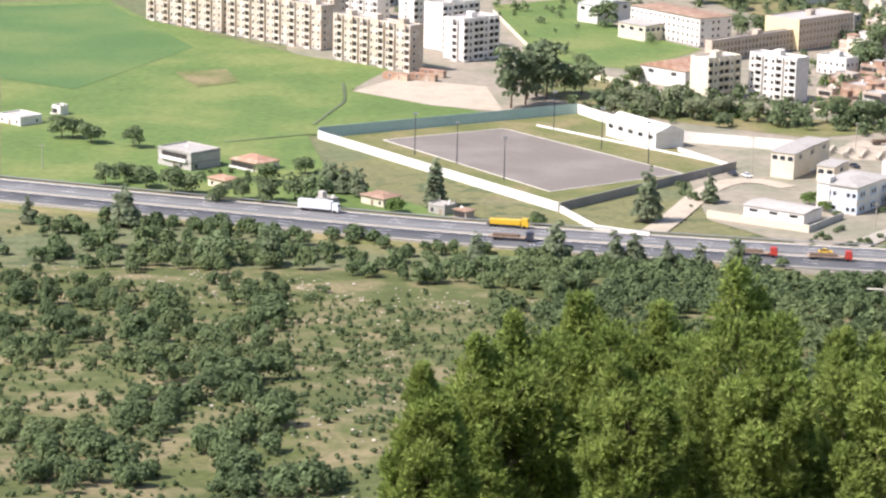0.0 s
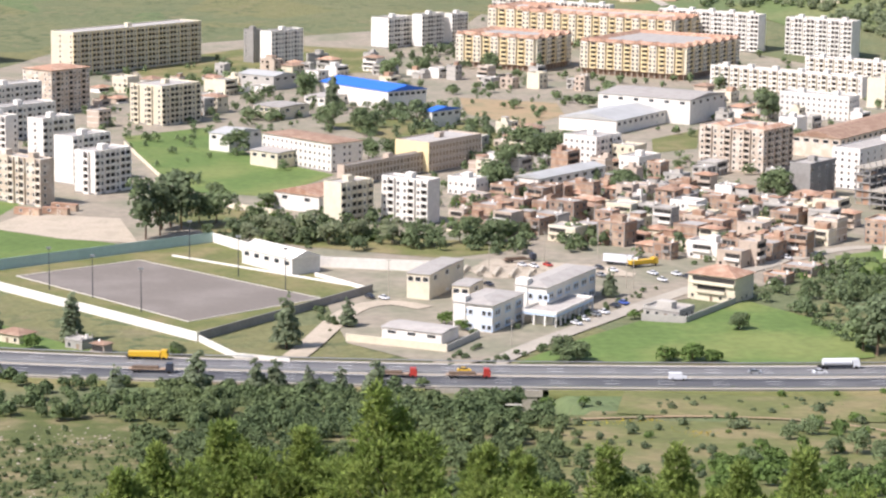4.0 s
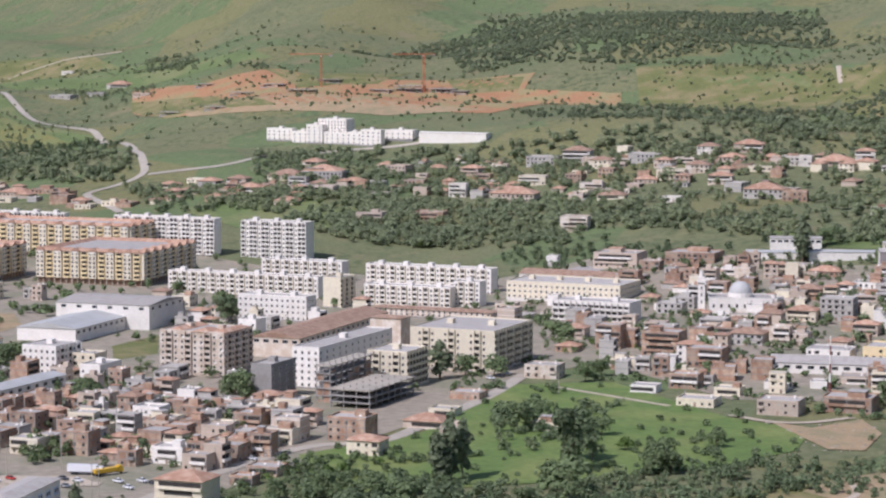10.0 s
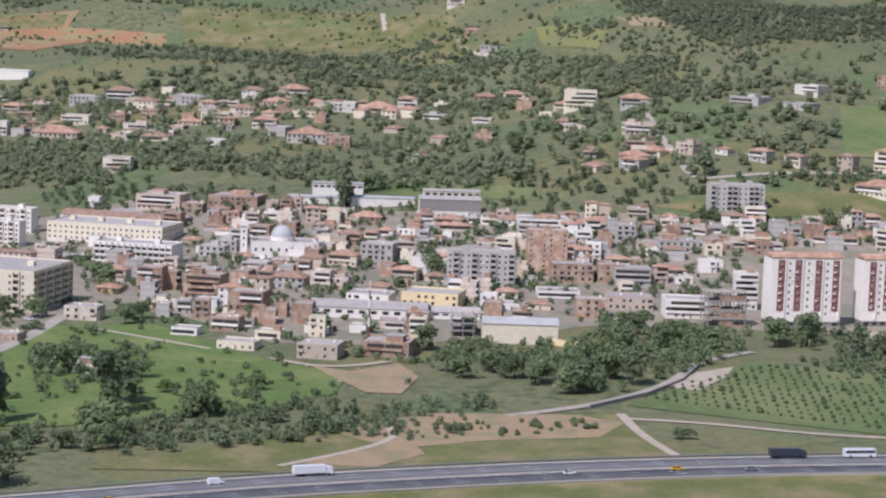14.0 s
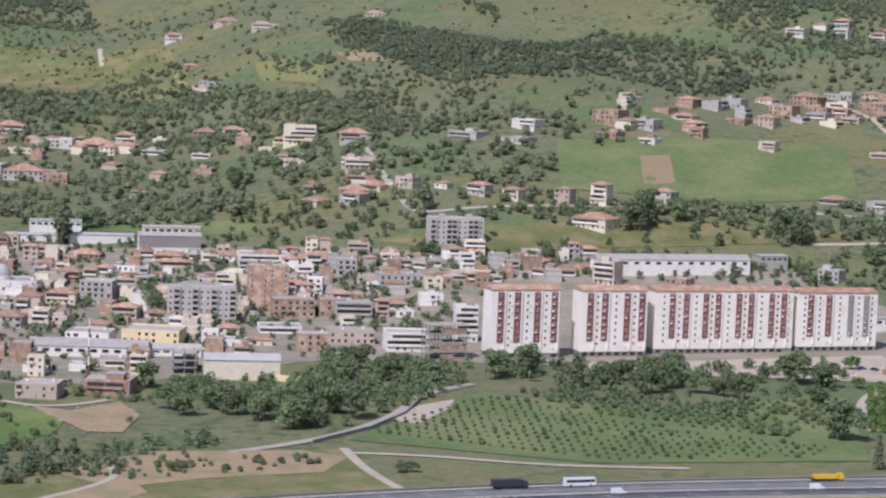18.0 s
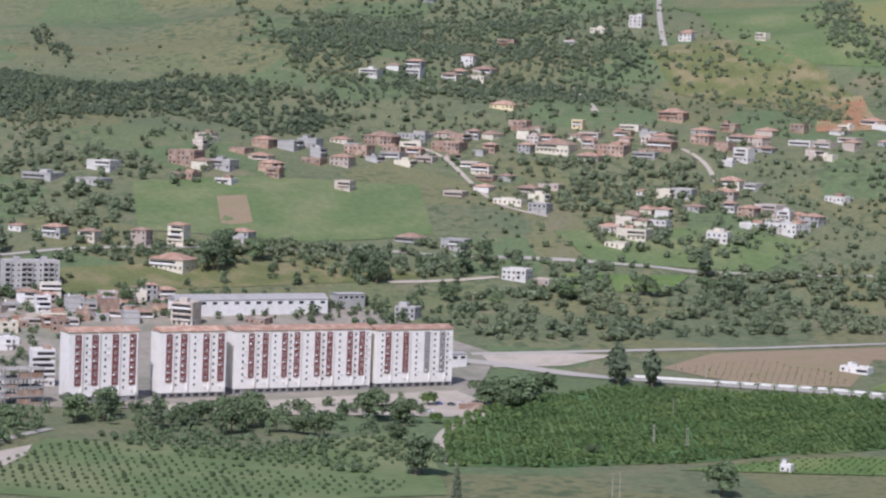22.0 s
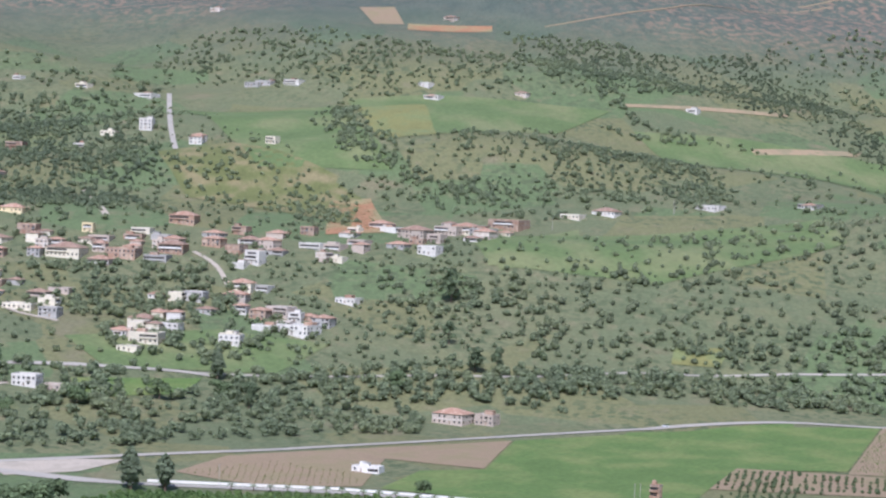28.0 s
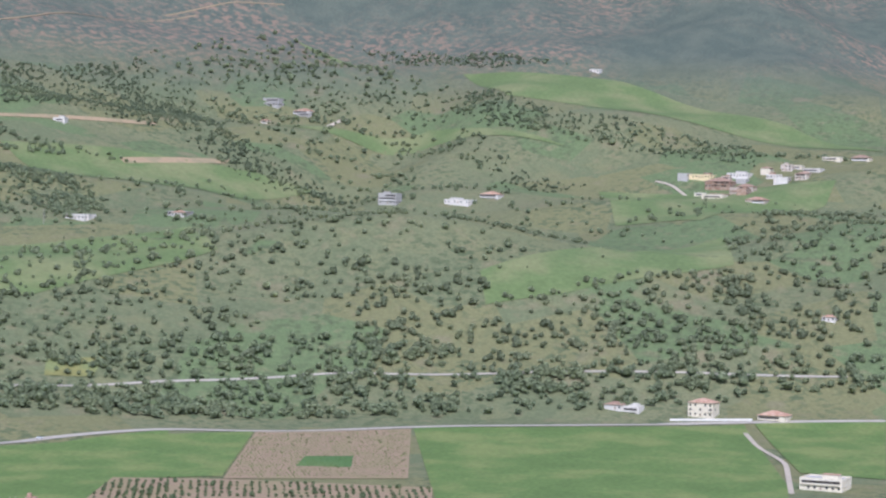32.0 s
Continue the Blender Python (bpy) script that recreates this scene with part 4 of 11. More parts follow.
def crown_lobes(rng, kind):
    """Lobes of a crown of about unit height, its foot at 0."""
    if kind == "cypress":
        return [(0, 0, 0.1 + 0.85 * k / 9, 0.13 * (1 - (k / 9.5)) ** 0.6 + 0.015, 0.09) for k in range(10)]
    if kind == "poplar":
        return [(rng.normal(0, 0.03), rng.normal(0, 0.03), 0.2 + 0.72 * k / 8, 0.15 * math.sin(0.5 + 2.4 * k / 8) + 0.02, 0.12) for k in range(9)]
    if kind == "conifer":
        return [(rng.normal(0, 0.05), rng.normal(0, 0.05), 0.15 + 0.8 * k / 9, 0.30 * (1 - k / 10.5) + 0.02, 0.08) for k in range(10)]
    if kind == "bush":
        return [(0, 0, 0.42, 0.44, 0.4)] + [(0.3 * math.cos(0.9 * k + rng.uniform(0, 0.5)), 0.3 * math.sin(0.9 * k + rng.uniform(0, 0.5)), rng.uniform(0.28, 0.6), rng.uniform(0.2, 0.33), rng.uniform(0.2, 0.3)) for k in range(7)]
    if kind == "eucalyptus":
        return [(rng.uniform(-0.2, 0.2), rng.uniform(-0.2, 0.2), rng.uniform(0.24, 0.9), rng.uniform(0.13, 0.22), rng.uniform(0.1, 0.16)) for k in range(15)]
    return [(rng.uniform(-0.3, 0.3), rng.uniform(-0.3, 0.3), rng.uniform(0.26, 0.76), rng.uniform(0.2, 0.31), rng.uniform(0.16, 0.24)) for k in range(10)]


CROWNS = {}


def crown_mesh(kind, variant, count, leaf):
    key = (kind, variant, count, leaf)
    if key not in CROWNS:
        rng = np.random.default_rng(100 + variant * 17 + sum(map(ord, kind)))
        CROWNS[key] = leaf_cloud(rng, crown_lobes(rng, kind), count, leaf, loose=1.0 if count > 100 else 0.6)
    return CROWNS[key]


def clump_mesh(kind, variant, tufts, leaf):
    """A small far crown or boulder: one uneven lobed body with loose sprays standing out of it. Vertices and triangles."""
    key = (kind, variant, "clump", tufts)
    if key in CROWNS:
        return CROWNS[key]
    rng = np.random.default_rng(900 + variant * 31 + sum(map(ord, kind)))
    bm = bmesh.new()
    bmesh.ops.create_icosphere(bm, subdivisions=1 if tufts else 2, radius=1.0)
    d = np.array([v.co[:] for v in bm.verts])
    tris = np.array([[v.index for v in fc.verts] for fc in bm.faces])
    bm.free()
    d /= np.linalg.norm(d, axis=1)[:, None]
    c = np.array([0, 0, 0.5])
    reach = np.full(len(d), 0.24)
    for x, y, z, rx, rz in crown_lobes(rng, kind):
        inv = np.array([1 / rx, 1 / rx, 1 / rz])
        o, dd = (c - np.array([x, y, z])) * inv, d * inv
        a, b, e = (dd * dd).sum(1), dd @ o, o @ o - 1
        disc = b * b - a * e
        reach = np.maximum(reach, np.where(disc > 0, (-b + np.sqrt(np.maximum(disc, 0))) / a, 0))
    reach *= rng.uniform(0.66, 1.08, len(d))
    verts = c + d * (reach * (0.86 if tufts else 1.0))[:, None]
    if tufts:
        e = rng.normal(size=(tufts, 3))
        e[:, 2] = np.where(e[:, 2] < -0.5, -e[:, 2], e[:, 2])
        e /= np.linalg.norm(e, axis=1)[:, None]
        near = np.argsort(-(e @ d.T), axis=1)[:, :2]
        far = reach[near].mean(1) * rng.uniform(0.8, 1.06, tufts)
        n = e + rng.normal(scale=0.3, size=(tufts, 3)) + np.array([0, 0, 0.25])
        n /= np.linalg.norm(n, axis=1)[:, None]
        u = np.cross(n, rng.normal(size=(tufts, 3)))
        u /= np.linalg.norm(u, axis=1)[:, None]
        at, sz = c + e * far[:, None], leaf * rng.uniform(0.6, 1.3, (tufts, 1))
        tip = at + (n * 0.35 + np.cross(n, u)) * sz * 1.4
        tris = np.concatenate([tris, np.arange(tufts * 3).reshape(-1, 3) + len(verts)])
        verts = np.concatenate([verts, np.stack([at - u * sz, at + u * sz, tip], 1).reshape(-1, 3)])
    CROWNS[key] = verts, tris
    return CROWNS[key]


TREES = {}
TREE_WORDS = {
    "broad": ("leafy broadleaf tree with a rounded dark green crown", "leaf_broad", 950, 0.036),
    "olive": ("grey-green olive-like tree with a loose low crown", "leaf_olive", 800, 0.036),
    "eucalyptus": ("tall eucalyptus with an open ragged grey-green crown", "leaf_bush", 800, 0.032),
    "poplar": ("tall narrow dark green poplar", "leaf_dark", 520, 0.04),
    "cypress": ("slim dark evergreen cypress tree", "leaf_dark", 420, 0.028),
    "conifer": ("dark pointed conifer with spreading branches", "leaf_dark", 700, 0.04),
    "shrub": ("round bright green shrub", "leaf_bright", 320, 0.06),
}


def tree(x, y, h, kind="broad", group="trees of the valley", wide=1.0):
    """A tree with trunk, limbs and a crown; a few shapes are shared among all."""
    variant = SEED[0] % 3
    SEED[0] += 1
    key = (kind, variant)
    words, leaf_mat, count, leaf = TREE_WORDS[kind]
    if key not in TREES:
        rng = np.random.default_rng(500 + variant)
        lobes_kind = {"olive": "broad", "shrub": "bush"}.get(kind, kind)
        v, fc = crown_mesh(lobes_kind if lobes_kind != kind else kind, variant, count, leaf)
        crown = raw_mesh("crown", v, fc)
        crown.materials.append(MATS[leaf_mat])
        bm = bmesh.new()
        top = 0.8 if kind in ("cypress", "conifer", "poplar") else 0.5
        add_tube(bm, (0, 0, -0.05), (0.01, 0.01, top), 0.026, 0.01, 7)
        for k in range(5):
            a = 1.3 * k + rng.uniform(0, 0.5)
            z0 = 0.2 + 0.07 * k
            add_tube(bm, (0, 0, z0), (0.22 * math.cos(a) * (0.4 if top > 0.6 else 1), 0.22 * math.sin(a) * (0.4 if top > 0.6 else 1), z0 + 0.24), 0.013, 0.004, 5)
        trunk = bpy.data.meshes.new("trunk")
        bm.to_mesh(trunk)
        bm.free()
        trunk.materials.append(MATS["bark"])
        TREES[key] = crown, trunk
    crown, trunk = TREES[key]
    spin = (SEED[0] * 47) % 360
    m = pose(x, y, gz(x, y), 0, 0, spin) @ Matrix.Diagonal((h * wide, h * wide, h, 1))
    base = empty(kind if kind in ("cypress", "poplar", "eucalyptus", "shrub") else {"broad": "broadleaf_tree", "olive": "olive_tree", "conifer": "conifer"}[kind], m, words, "shrub" if kind == "shrub" else "tree", group)
    put("trunk", trunk, base, Matrix())
    put("crown", crown, base, Matrix())
    return base


def inside(px, py, outline):
    p = np.array(outline, float)
    res = np.zeros(len(px), bool)
    for (x0, y0), (x1, y1) in zip(p, np.roll(p, -1, 0)):
        cross = (y0 > py) != (y1 > py)
        res ^= cross & (px < (x1 - x0) * (py - y0) / (y1 - y0 + 1e-12) + x0)
    return res


def thicket(name, outlines, number, low, high, mat, label, seed, kind="bush", count=90, leaf=0.11, category="bushes", clump=0.0, rows=None, squash=1.0, keep_out=()):
    """Uncounted bushes or small trees over plan outlines, joined into one piece of vegetation."""
    rng = np.random.default_rng(seed)
    solid = count <= 130 and category not in ("flowers", "crops")
    count, leaf = (int(count * 0.68), leaf * 1.18) if count > 100 else (int(count * 0.5), leaf * 1.36)
    pts = []
    area = [abs(sum(a[0] * b[1] - b[0] * a[1] for a, b in zip(o, o[1:] + o[:1]))) / 2 for o in outlines]
    for o, ar in zip(outlines, area):
        want = max(1, int(number * ar / sum(area)))
        xs, ys = [p[0] for p in o], [p[1] for p in o]
        if rows:
            ang, gap, along = rows
            c, s = math.cos(radians(ang)), math.sin(radians(ang))
            R = max(max(xs) - min(xs), max(ys) - min(ys)) * 1.5
            u, v = np.meshgrid(np.arange(-R, R, along), np.arange(-R, R, gap))
            u, v = u.ravel() + rng.normal(0, 0.3, u.size), v.ravel() + rng.normal(0, 0.25, u.size)
            px, py = np.mean(xs) + c * u - s * v, np.mean(ys) + s * u + c * v
            ok = inside(px, py, o) & (rng.random(u.size) < 0.94)
        else:
            px, py = rng.uniform(min(xs), max(xs), want * 8), rng.uniform(min(ys), max(ys), want * 8)
            ok = inside(px, py, o)
            if clump:
                g = np.sin(px / 23 + 2 * np.sin(py / 41)) + np.sin(py / 19 + 2 * np.sin(px / 37)) + 0.6 * np.sin((px - py) / 11)
                ok &= rng.random(len(px)) < 1 / (1 + np.exp(-clump * (g - 0.3)))
        for k in keep_out:
            ok &= ~inside(px, py, k)
        q = np.stack([px[ok], py[ok]], 1)
        pts.append(q if rows else q[:want])
    pts = np.concatenate(pts)
    z = ground_z(*pts.T)
    stony = category in ("stones", "rubble")
    shapes = [clump_mesh(kind, 20 + k, 0 if stony else (24 if high < 1.6 else 58), 0.125) if solid else crown_mesh(kind, 20 + k, count, leaf) for k in range(6 if solid else 4)]
    verts, faces, off = [], [], 0
    h = rng.uniform(low, high, len(pts)) * np.where(rng.random(len(pts)) < 0.15, 1.35, 1.0)
    a = rng.uniform(0, 6.283, len(pts))
    which = rng.integers(0, len(shapes), len(pts))
    for k, (v, fc) in enumerate(shapes):
        sel = which == k
        n = sel.sum()
        if not n:
            continue
        c, s = np.cos(a[sel])[:, None], np.sin(a[sel])[:, None]
        w = (h[sel] * (rng.uniform(0.8, 1.25, n) if solid else rng.uniform(0.62, 0.95, n)))[:, None]
        x = (c * v[:, 0] - s * v[:, 1]) * w + pts[sel, 0:1]
        y = (s * v[:, 0] + c * v[:, 1]) * w + pts[sel, 1:2]
        zz = v[:, 2] * h[sel][:, None] * squash + z[sel][:, None] - 0.1 * h[sel][:, None]
        verts.append(np.stack([x, y, zz], -1).reshape(-1, 3))
        faces.append((fc[None] + (np.arange(n) * len(v))[:, None, None]).reshape(-1, fc.shape[1]) + off)
        off += n * len(v)
    me = raw_mesh(name, np.concatenate(verts), np.concatenate(faces))
    return tagged(part(name, me, mat), label, category, kind="stuff")


def near_pine(x, y, h, seed, width):
    """An Aleppo pine close to the viewpoint: trunk, limbs and a crown of needle tufts on many sprays."""
    rng = np.random.default_rng(seed)
    z0 = gz(x, y)
    width *= 1.06
    base = empty("pine_tree", pose(x, y, z0), "bushy bright green pine with billowing needle clumps on the slope", "pine tree", "pines on the near slope")
    bm = bmesh.new()
    add_tube(bm, (0, 0, -0.5), (0.3, 0.1, h * 0.75), 0.3, 0.08, 8)
    lobes = []
    for k in range(36):
        f = (k + 0.5) / 36
        zc = h * (0.28 + 0.62 * f)
        reach = width / 2 * math.sin(0.45 + 2.3 * f) * rng.uniform(0.5, 1.0)
        ang = k * 2.4 + rng.uniform(-0.4, 0.4)
        c = (reach * math.cos(ang) * 0.8, reach * math.sin(ang) * 0.8, zc)
        size = rng.uniform(0.10, 0.16) * width
        lobes.append((*c, size, size * 0.95))
        add_tube(bm, (0.1, 0.05, zc - 0.1 * h), c, 0.09, 0.025, 5)
        if k % 3 == 2:
            lobes.append((c[0] * 0.95, c[1] * 0.95, zc + size * 1.15, size * 0.48, size * 1.0))
    part("trunk", bm, "bark", base)
    batch = []
    for k, l in enumerate(lobes):
        n = 320
        d = rng.normal(size=(n, 3))
        d /= np.linalg.norm(d, axis=1)[:, None]
        bulge = 1 + 0.25 * np.sin(d[:, 0] * 6 + k) * np.sin(d[:, 1] * 6 + 2 * k) + 0.14 * np.sin(d[:, 2] * 9 + k)
        c = np.array(l[:3]) + d * (np.array([l[3], l[3], l[4]]) * (bulge * rng.uniform(0.62, 1.05, n))[:, None])
        up = d * 0.9 + np.array([0, 0, 0.6]) + rng.normal(scale=0.3, size=(n, 3))
        up /= np.linalg.norm(up, axis=1)[:, None]
        for b in range(4):
            spread = up + rng.normal(scale=0.45, size=(n, 3))
            spread /= np.linalg.norm(spread, axis=1)[:, None]
            sd = np.cross(spread, d + rng.normal(scale=0.35, size=(n, 3)))
            sd /= np.linalg.norm(sd, axis=1)[:, None]
            ln, wd = rng.uniform(0.18, 0.38, (n, 1)), rng.uniform(0.045, 0.085, (n, 1))
            batch.append(np.stack([c - sd * wd, c + sd * wd, c + spread * ln], 1).reshape(-1, 3))
        if k % 12 == 11:
            v = np.concatenate(batch)
            part("needle_spray", raw_mesh("needle_spray", v, np.arange(len(v)).reshape(-1, 3)), "needle", base)
            batch = []
    return base


def fill_quarter(outline, number, turn, styles, group, tight=0.5):
    """Further houses packed between those already standing in a quarter."""
    rng = random.Random(number)
    xs, ys = [p[0] for p in outline], [p[1] for p in outline]
    made = 0
    for _ in range(number * 60):
        if made == number:
            break
        x, y = rng.uniform(min(xs), max(xs)), rng.uniform(min(ys), max(ys))
        far_side = "slopes" in group
        w = rng.uniform(10, 18) if far_side else rng.uniform(7, 13)
        if not inside(np.array([x]), np.array([y]), outline)[0] or any((x - a) ** 2 + (y - b) ** 2 < ((w + c) * tight) ** 2 for a, b, c in TAKEN):
            continue
        house(x, y, turn + rng.choice((0, 90)) + rng.uniform(-4, 4), w, w * rng.uniform(0.7, 1.0), rng.choice((1, 1, 2, 2) if far_side else (1, 1, 2, 2, 3)), rng.choice(styles), group=group, name="low_building" if "low" in group else "village_house" if "slopes" in group else "town_house")
        made += 1


def palm_row(line, number):
    """Short date palms, evenly set beside the road."""
    q, side = ribbon_rows(line, 3.0)
    fronds, trunk = bmesh.new(), bmesh.new()
    add_tube(trunk, (0, 0, -0.3), (0, 0, 3.4), 0.3, 0.22, 8)
    for k in range(22):
        a, lift = 2.4 * k, 0.2 + 0.9 * (k % 5) / 4
        c, s = math.cos(a), math.sin(a)
        last = None
        for j in range(6):
            f = j / 5
            r, z = 2.3 * f, 3.4 + lift * 1.6 * f - 1.9 * f * f
            wd = 0.32 * (1 - f) + 0.04
            now = [fronds.verts.new((c * r + s * wd, s * r - c * wd, z - 0.08)), fronds.verts.new((c * r, s * r, z + 0.06)), fronds.verts.new((c * r - s * wd, s * r + c * wd, z - 0.08))]
            if last:
                fronds.faces.new((last[0], now[0], now[1], last[1])), fronds.faces.new((last[1], now[1], now[2], last[2]))
            last = now
    base = empty("palm_tree", Matrix(), "short date palm with a dense drooping crown beside the road", "palm tree", "palms along the main road")
    part("trunk", trunk, "bark", base)
    part("fronds", fronds, "leaf_broad", base)
    for k in range(number):
        p = q[int((k + 0.5) / number * (len(q) - 1))] - side[int((k + 0.5) / number * (len(q) - 1))] * 7
        m = pose(p[0], p[1], gz(*p), 0, 0, k * 50)
        if k:
            copy_thing(base, m)
        else:
            base.matrix_basis = m


# ---- motorway ----
MOTORWAY = [(-702, 979), (-422, 873), (-142, 776.5), (-1, 730), (106, 707.5), (207, 694), (275, 690), (370, 685), (463, 670), (540, 652), (612, 627), (724.5, 575.6), (820, 520), (930, 430), (1050, 310)]


def motorway():
    for stretch in (MOTORWAY[:4] + [(106, 707.5)], [(141, 703)] + MOTORWAY[5:]):
        ribbon("motorway_bank", stretch, 42, "grass_dry", "dry grassy motorway bank", "verge", up=0.55, thick=1.5, step=12)
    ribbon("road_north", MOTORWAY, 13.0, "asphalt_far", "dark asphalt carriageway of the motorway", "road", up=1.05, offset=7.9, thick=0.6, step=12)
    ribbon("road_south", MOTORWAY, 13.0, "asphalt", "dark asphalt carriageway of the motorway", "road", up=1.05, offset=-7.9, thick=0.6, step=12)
    ribbon("central_reserve", MOTORWAY, 2.6, "asphalt_pale", "pale paved central reserve", "road", up=1.09, thick=0.5, step=12)
    for off in (14.7, -14.7):
        ribbon("hard_shoulder", MOTORWAY, 2.2, "asphalt_pale", "pale hard shoulder of the motorway", "road", up=1.08, offset=off, thick=0.6, step=12)
    for off, w in ((13.4, 0.3), (2.2, 0.3), (-13.4, 0.3), (-2.2, 0.3)):
        ribbon("edge_line", MOTORWAY, w, "road_paint", "white painted edge line", "road marking", up=1.12, offset=off, step=12)
    q, side = ribbon_rows(MOTORWAY, 16.0)
    for lane, (off, name) in enumerate(((5.8, "lane_dashes"), (9.6, "lane_dashes"), (-5.8, "lane_dashes"), (-9.6, "lane_dashes"))):
        bm = bmesh.new()
        for k in range(8, len(q) - 6):
            c, s = q[k] + side[k] * off, side[k]
            t = np.array([s[1], -s[0]])
            z = gz(*c) + 1.075
            bm.faces.new([bm.verts.new((*(c + a * 2.5 * t + b * 0.12 * s), z)) for a, b in ((-1, -1), (1, -1), (1, 1), (-1, 1))])
        bmesh.ops.recalc_face_normals(bm, faces=bm.faces[:])
        tagged(part(name, bm, "road_paint"), "white dashed lane line", "road marking", kind="structure")
    # guard rails: beams on short posts
    for off in (1.0, -1.0, 16.2, -16.2):
        a, sd = ribbon_rows(MOTORWAY, 12.0)
        bm = bmesh.new()
        for p, r in zip(a[:-1] + sd[:-1] * off, a[1:] + sd[1:] * off):
            zp, zr = gz(*p) + 1.6, gz(*r) + 1.6
            v = [bm.verts.new(c) for c in ((*p, zp), (*r, zr), (*r, zr + 0.32), (*p, zp + 0.32))]
            bm.faces.new(v)
        bmesh.ops.remove_doubles(bm, verts=bm.verts[:], dist=0.01)
        base = part("guard_rail", bm, "steel")
        mod = base.modifiers.new("depth", "SOLIDIFY")
        mod.thickness = 0.08
        tagged(base, "galvanised steel guard rail along the motorway", "guard rail", "motorway guard rails")
        for p, s in list(zip(a, sd))[26:110:4]:
            c = p + s * off
            part("post", box(-0.06, 0.06, -0.06, 0.06, -0.7, 0.2), "steel", base, m=pose(c[0], c[1], gz(*c) + 1.6))


motorway()



# ---- sports ground ----
def sports_ground():
    """A walled municipal football ground with a grey dirt pitch, floodlight masts and changing rooms."""
    patch("sports_yard", [(-43, 881), (40, 766), (105, 840), (55, 944)], "grass_dry", "dry grass inside the sports ground walls", "yard", up=0.2)
    patch("football_pitch", [(-20, 880), (25, 908), (86, 830), (38, 795)], "pitch_grey", "grey dirt football pitch", "sports pitch", up=0.3)
    for line in ([(-20, 880), (25, 908)], [(25, 908), (86, 830)], [(86, 830), (38, 795)], [(38, 795), (-20, 880)]):
        wall_run("pitch_kerb", line, 0.35, "plaster_worn", "low white kerb round the grey pitch", 0.45, "kerb", "kerbs of the pitch")
    wall_run("yard_wall", [(-44, 881.5), (39.5, 765.5)], 3.0, "plaster_white", "long white wall of the sports ground", 0.4)
    wall_run("yard_wall", [(40, 766), (105.4, 840)], 3.0, "concrete_raw", "bare grey block wall of the sports ground", 0.4)
    wall_run("mesh_fence", [(-44, 882), (55, 944)], 4.2, "mesh_green", "pale green mesh fence on the far side of the pitch", 0.12, "fence")
    wall_run("yard_wall", [(55, 944), (70, 917)], 4.0, "plaster_white", "white wall of the sports ground", 0.4)
    wall_run("yard_wall", [(90.6, 889), (136, 874)], 4.2, "plaster_white", "high white wall beside the changing rooms", 0.4)
    wall_run("garden_wall", [(38, 915), (104, 846)], 0.8, "plaster_white", "low white garden wall", 0.8)
    wall_run("garden_wall", [(88, 871), (105, 840)], 1.6, "plaster_white", "white garden wall", 0.4)
    hall(77, 889, -58, 31, 13, 6.2, "plaster_white", "plaster_white", "white changing-room hall with a white pitched roof", rise=2.5, windows=(5, 0), name="changing_rooms")
    for x, y in ((-8, 854), (7, 838), (23, 812), (44, 906), (60, 872), (75, 846)):
        base = empty("floodlight_mast", pose(x, y, 0.2), "tall dark steel floodlight mast at the pitch side", "lamp post", "floodlight masts")
        bm = bmesh.new()
        add_tube(bm, (0, 0, 0), (0, 0, 15), 0.2, 0.11, 8)
        part("pole", bm, "car_dark", base)
        part("lamp_head", box(-0.9, 0.9, -0.15, 0.15, 14.6, 15.3), "steel", base)


sports_ground()



# ---- flats at the west end ----
block(-73.8, 1115.4, -44, 64.9, 9.0, 20.1, "plaster_tan", "wbwwbwwbwwbwwbwwbww", "w.", "sunlit tan five-storey slab block with loggias and flat roof", group="white slab blocks of the west estate")
block(-119.9, 1161.2, -44, 55.8, 9.0, 20.1, "plaster_tan", "wbwwbwwbwwbwwbww", "w.", "peeling tan five-storey slab block with loggias and flat roof", group="white slab blocks of the west estate")
block(-27.1, 1054.3, -45, 49.5, 7.4, 20.0, "plaster_tan", "wbwwbwbwwbwbwwb", "w.", "peeling tan and white five-storey slab block with loggias and flat roof", group="white slab blocks of the west estate")
block(-55.4, 1125.3, -45, 25.7, 7.7, 21.0, "plaster_tan", "wwbwwbww", ".w", "tan rendered five-storey slab block with loggias and flat roof", group="white slab blocks of the west estate")
block(-47.9, 1209.9, -45, 57.2, 7.6, 19.5, "plaster_white", "wbwwbwwbwwbwwbwwb", ".w", "white rendered five-storey slab block with loggias and flat roof", group="white slab blocks of the west estate")
block(-85.0, 1214.0, -45, 33.6, 8.0, 22.0, "plaster_white", "wbwwbwwbww", "..", "white rendered five-storey slab block with loggias and flat roof", group="white slab blocks of the west estate")
block(-35.2, 1317.0, -45, 11.0, 47.1, 20.4, "plaster_white", "...", "bwbwbwbwbwbwbw", "white blank-gabled five-storey slab block with loggias and flat roof", group="white slab blocks of the west estate")
block(-26.2, 1256.6, -45, 13.3, 40.9, 17.1, "plaster_white", "....", "bwbwbwbwbwbw", "white blank-gabled five-storey slab block with loggias and flat roof", group="white slab blocks of the west estate")
block(-9.1, 1179.4, -45, 10.1, 21.1, 20.3, "plaster_white", ".w.", "bwbbwb", "white blank-gabled five-storey slab block with loggias and flat roof", group="white slab blocks of the west estate")
block(5.3, 1106.7, -45, 11.6, 23.8, 21.6, "plaster_white", "...", "bwbbwbb", "white blank-gabled five-storey slab block with loggias and flat roof", group="white slab blocks of the west estate")
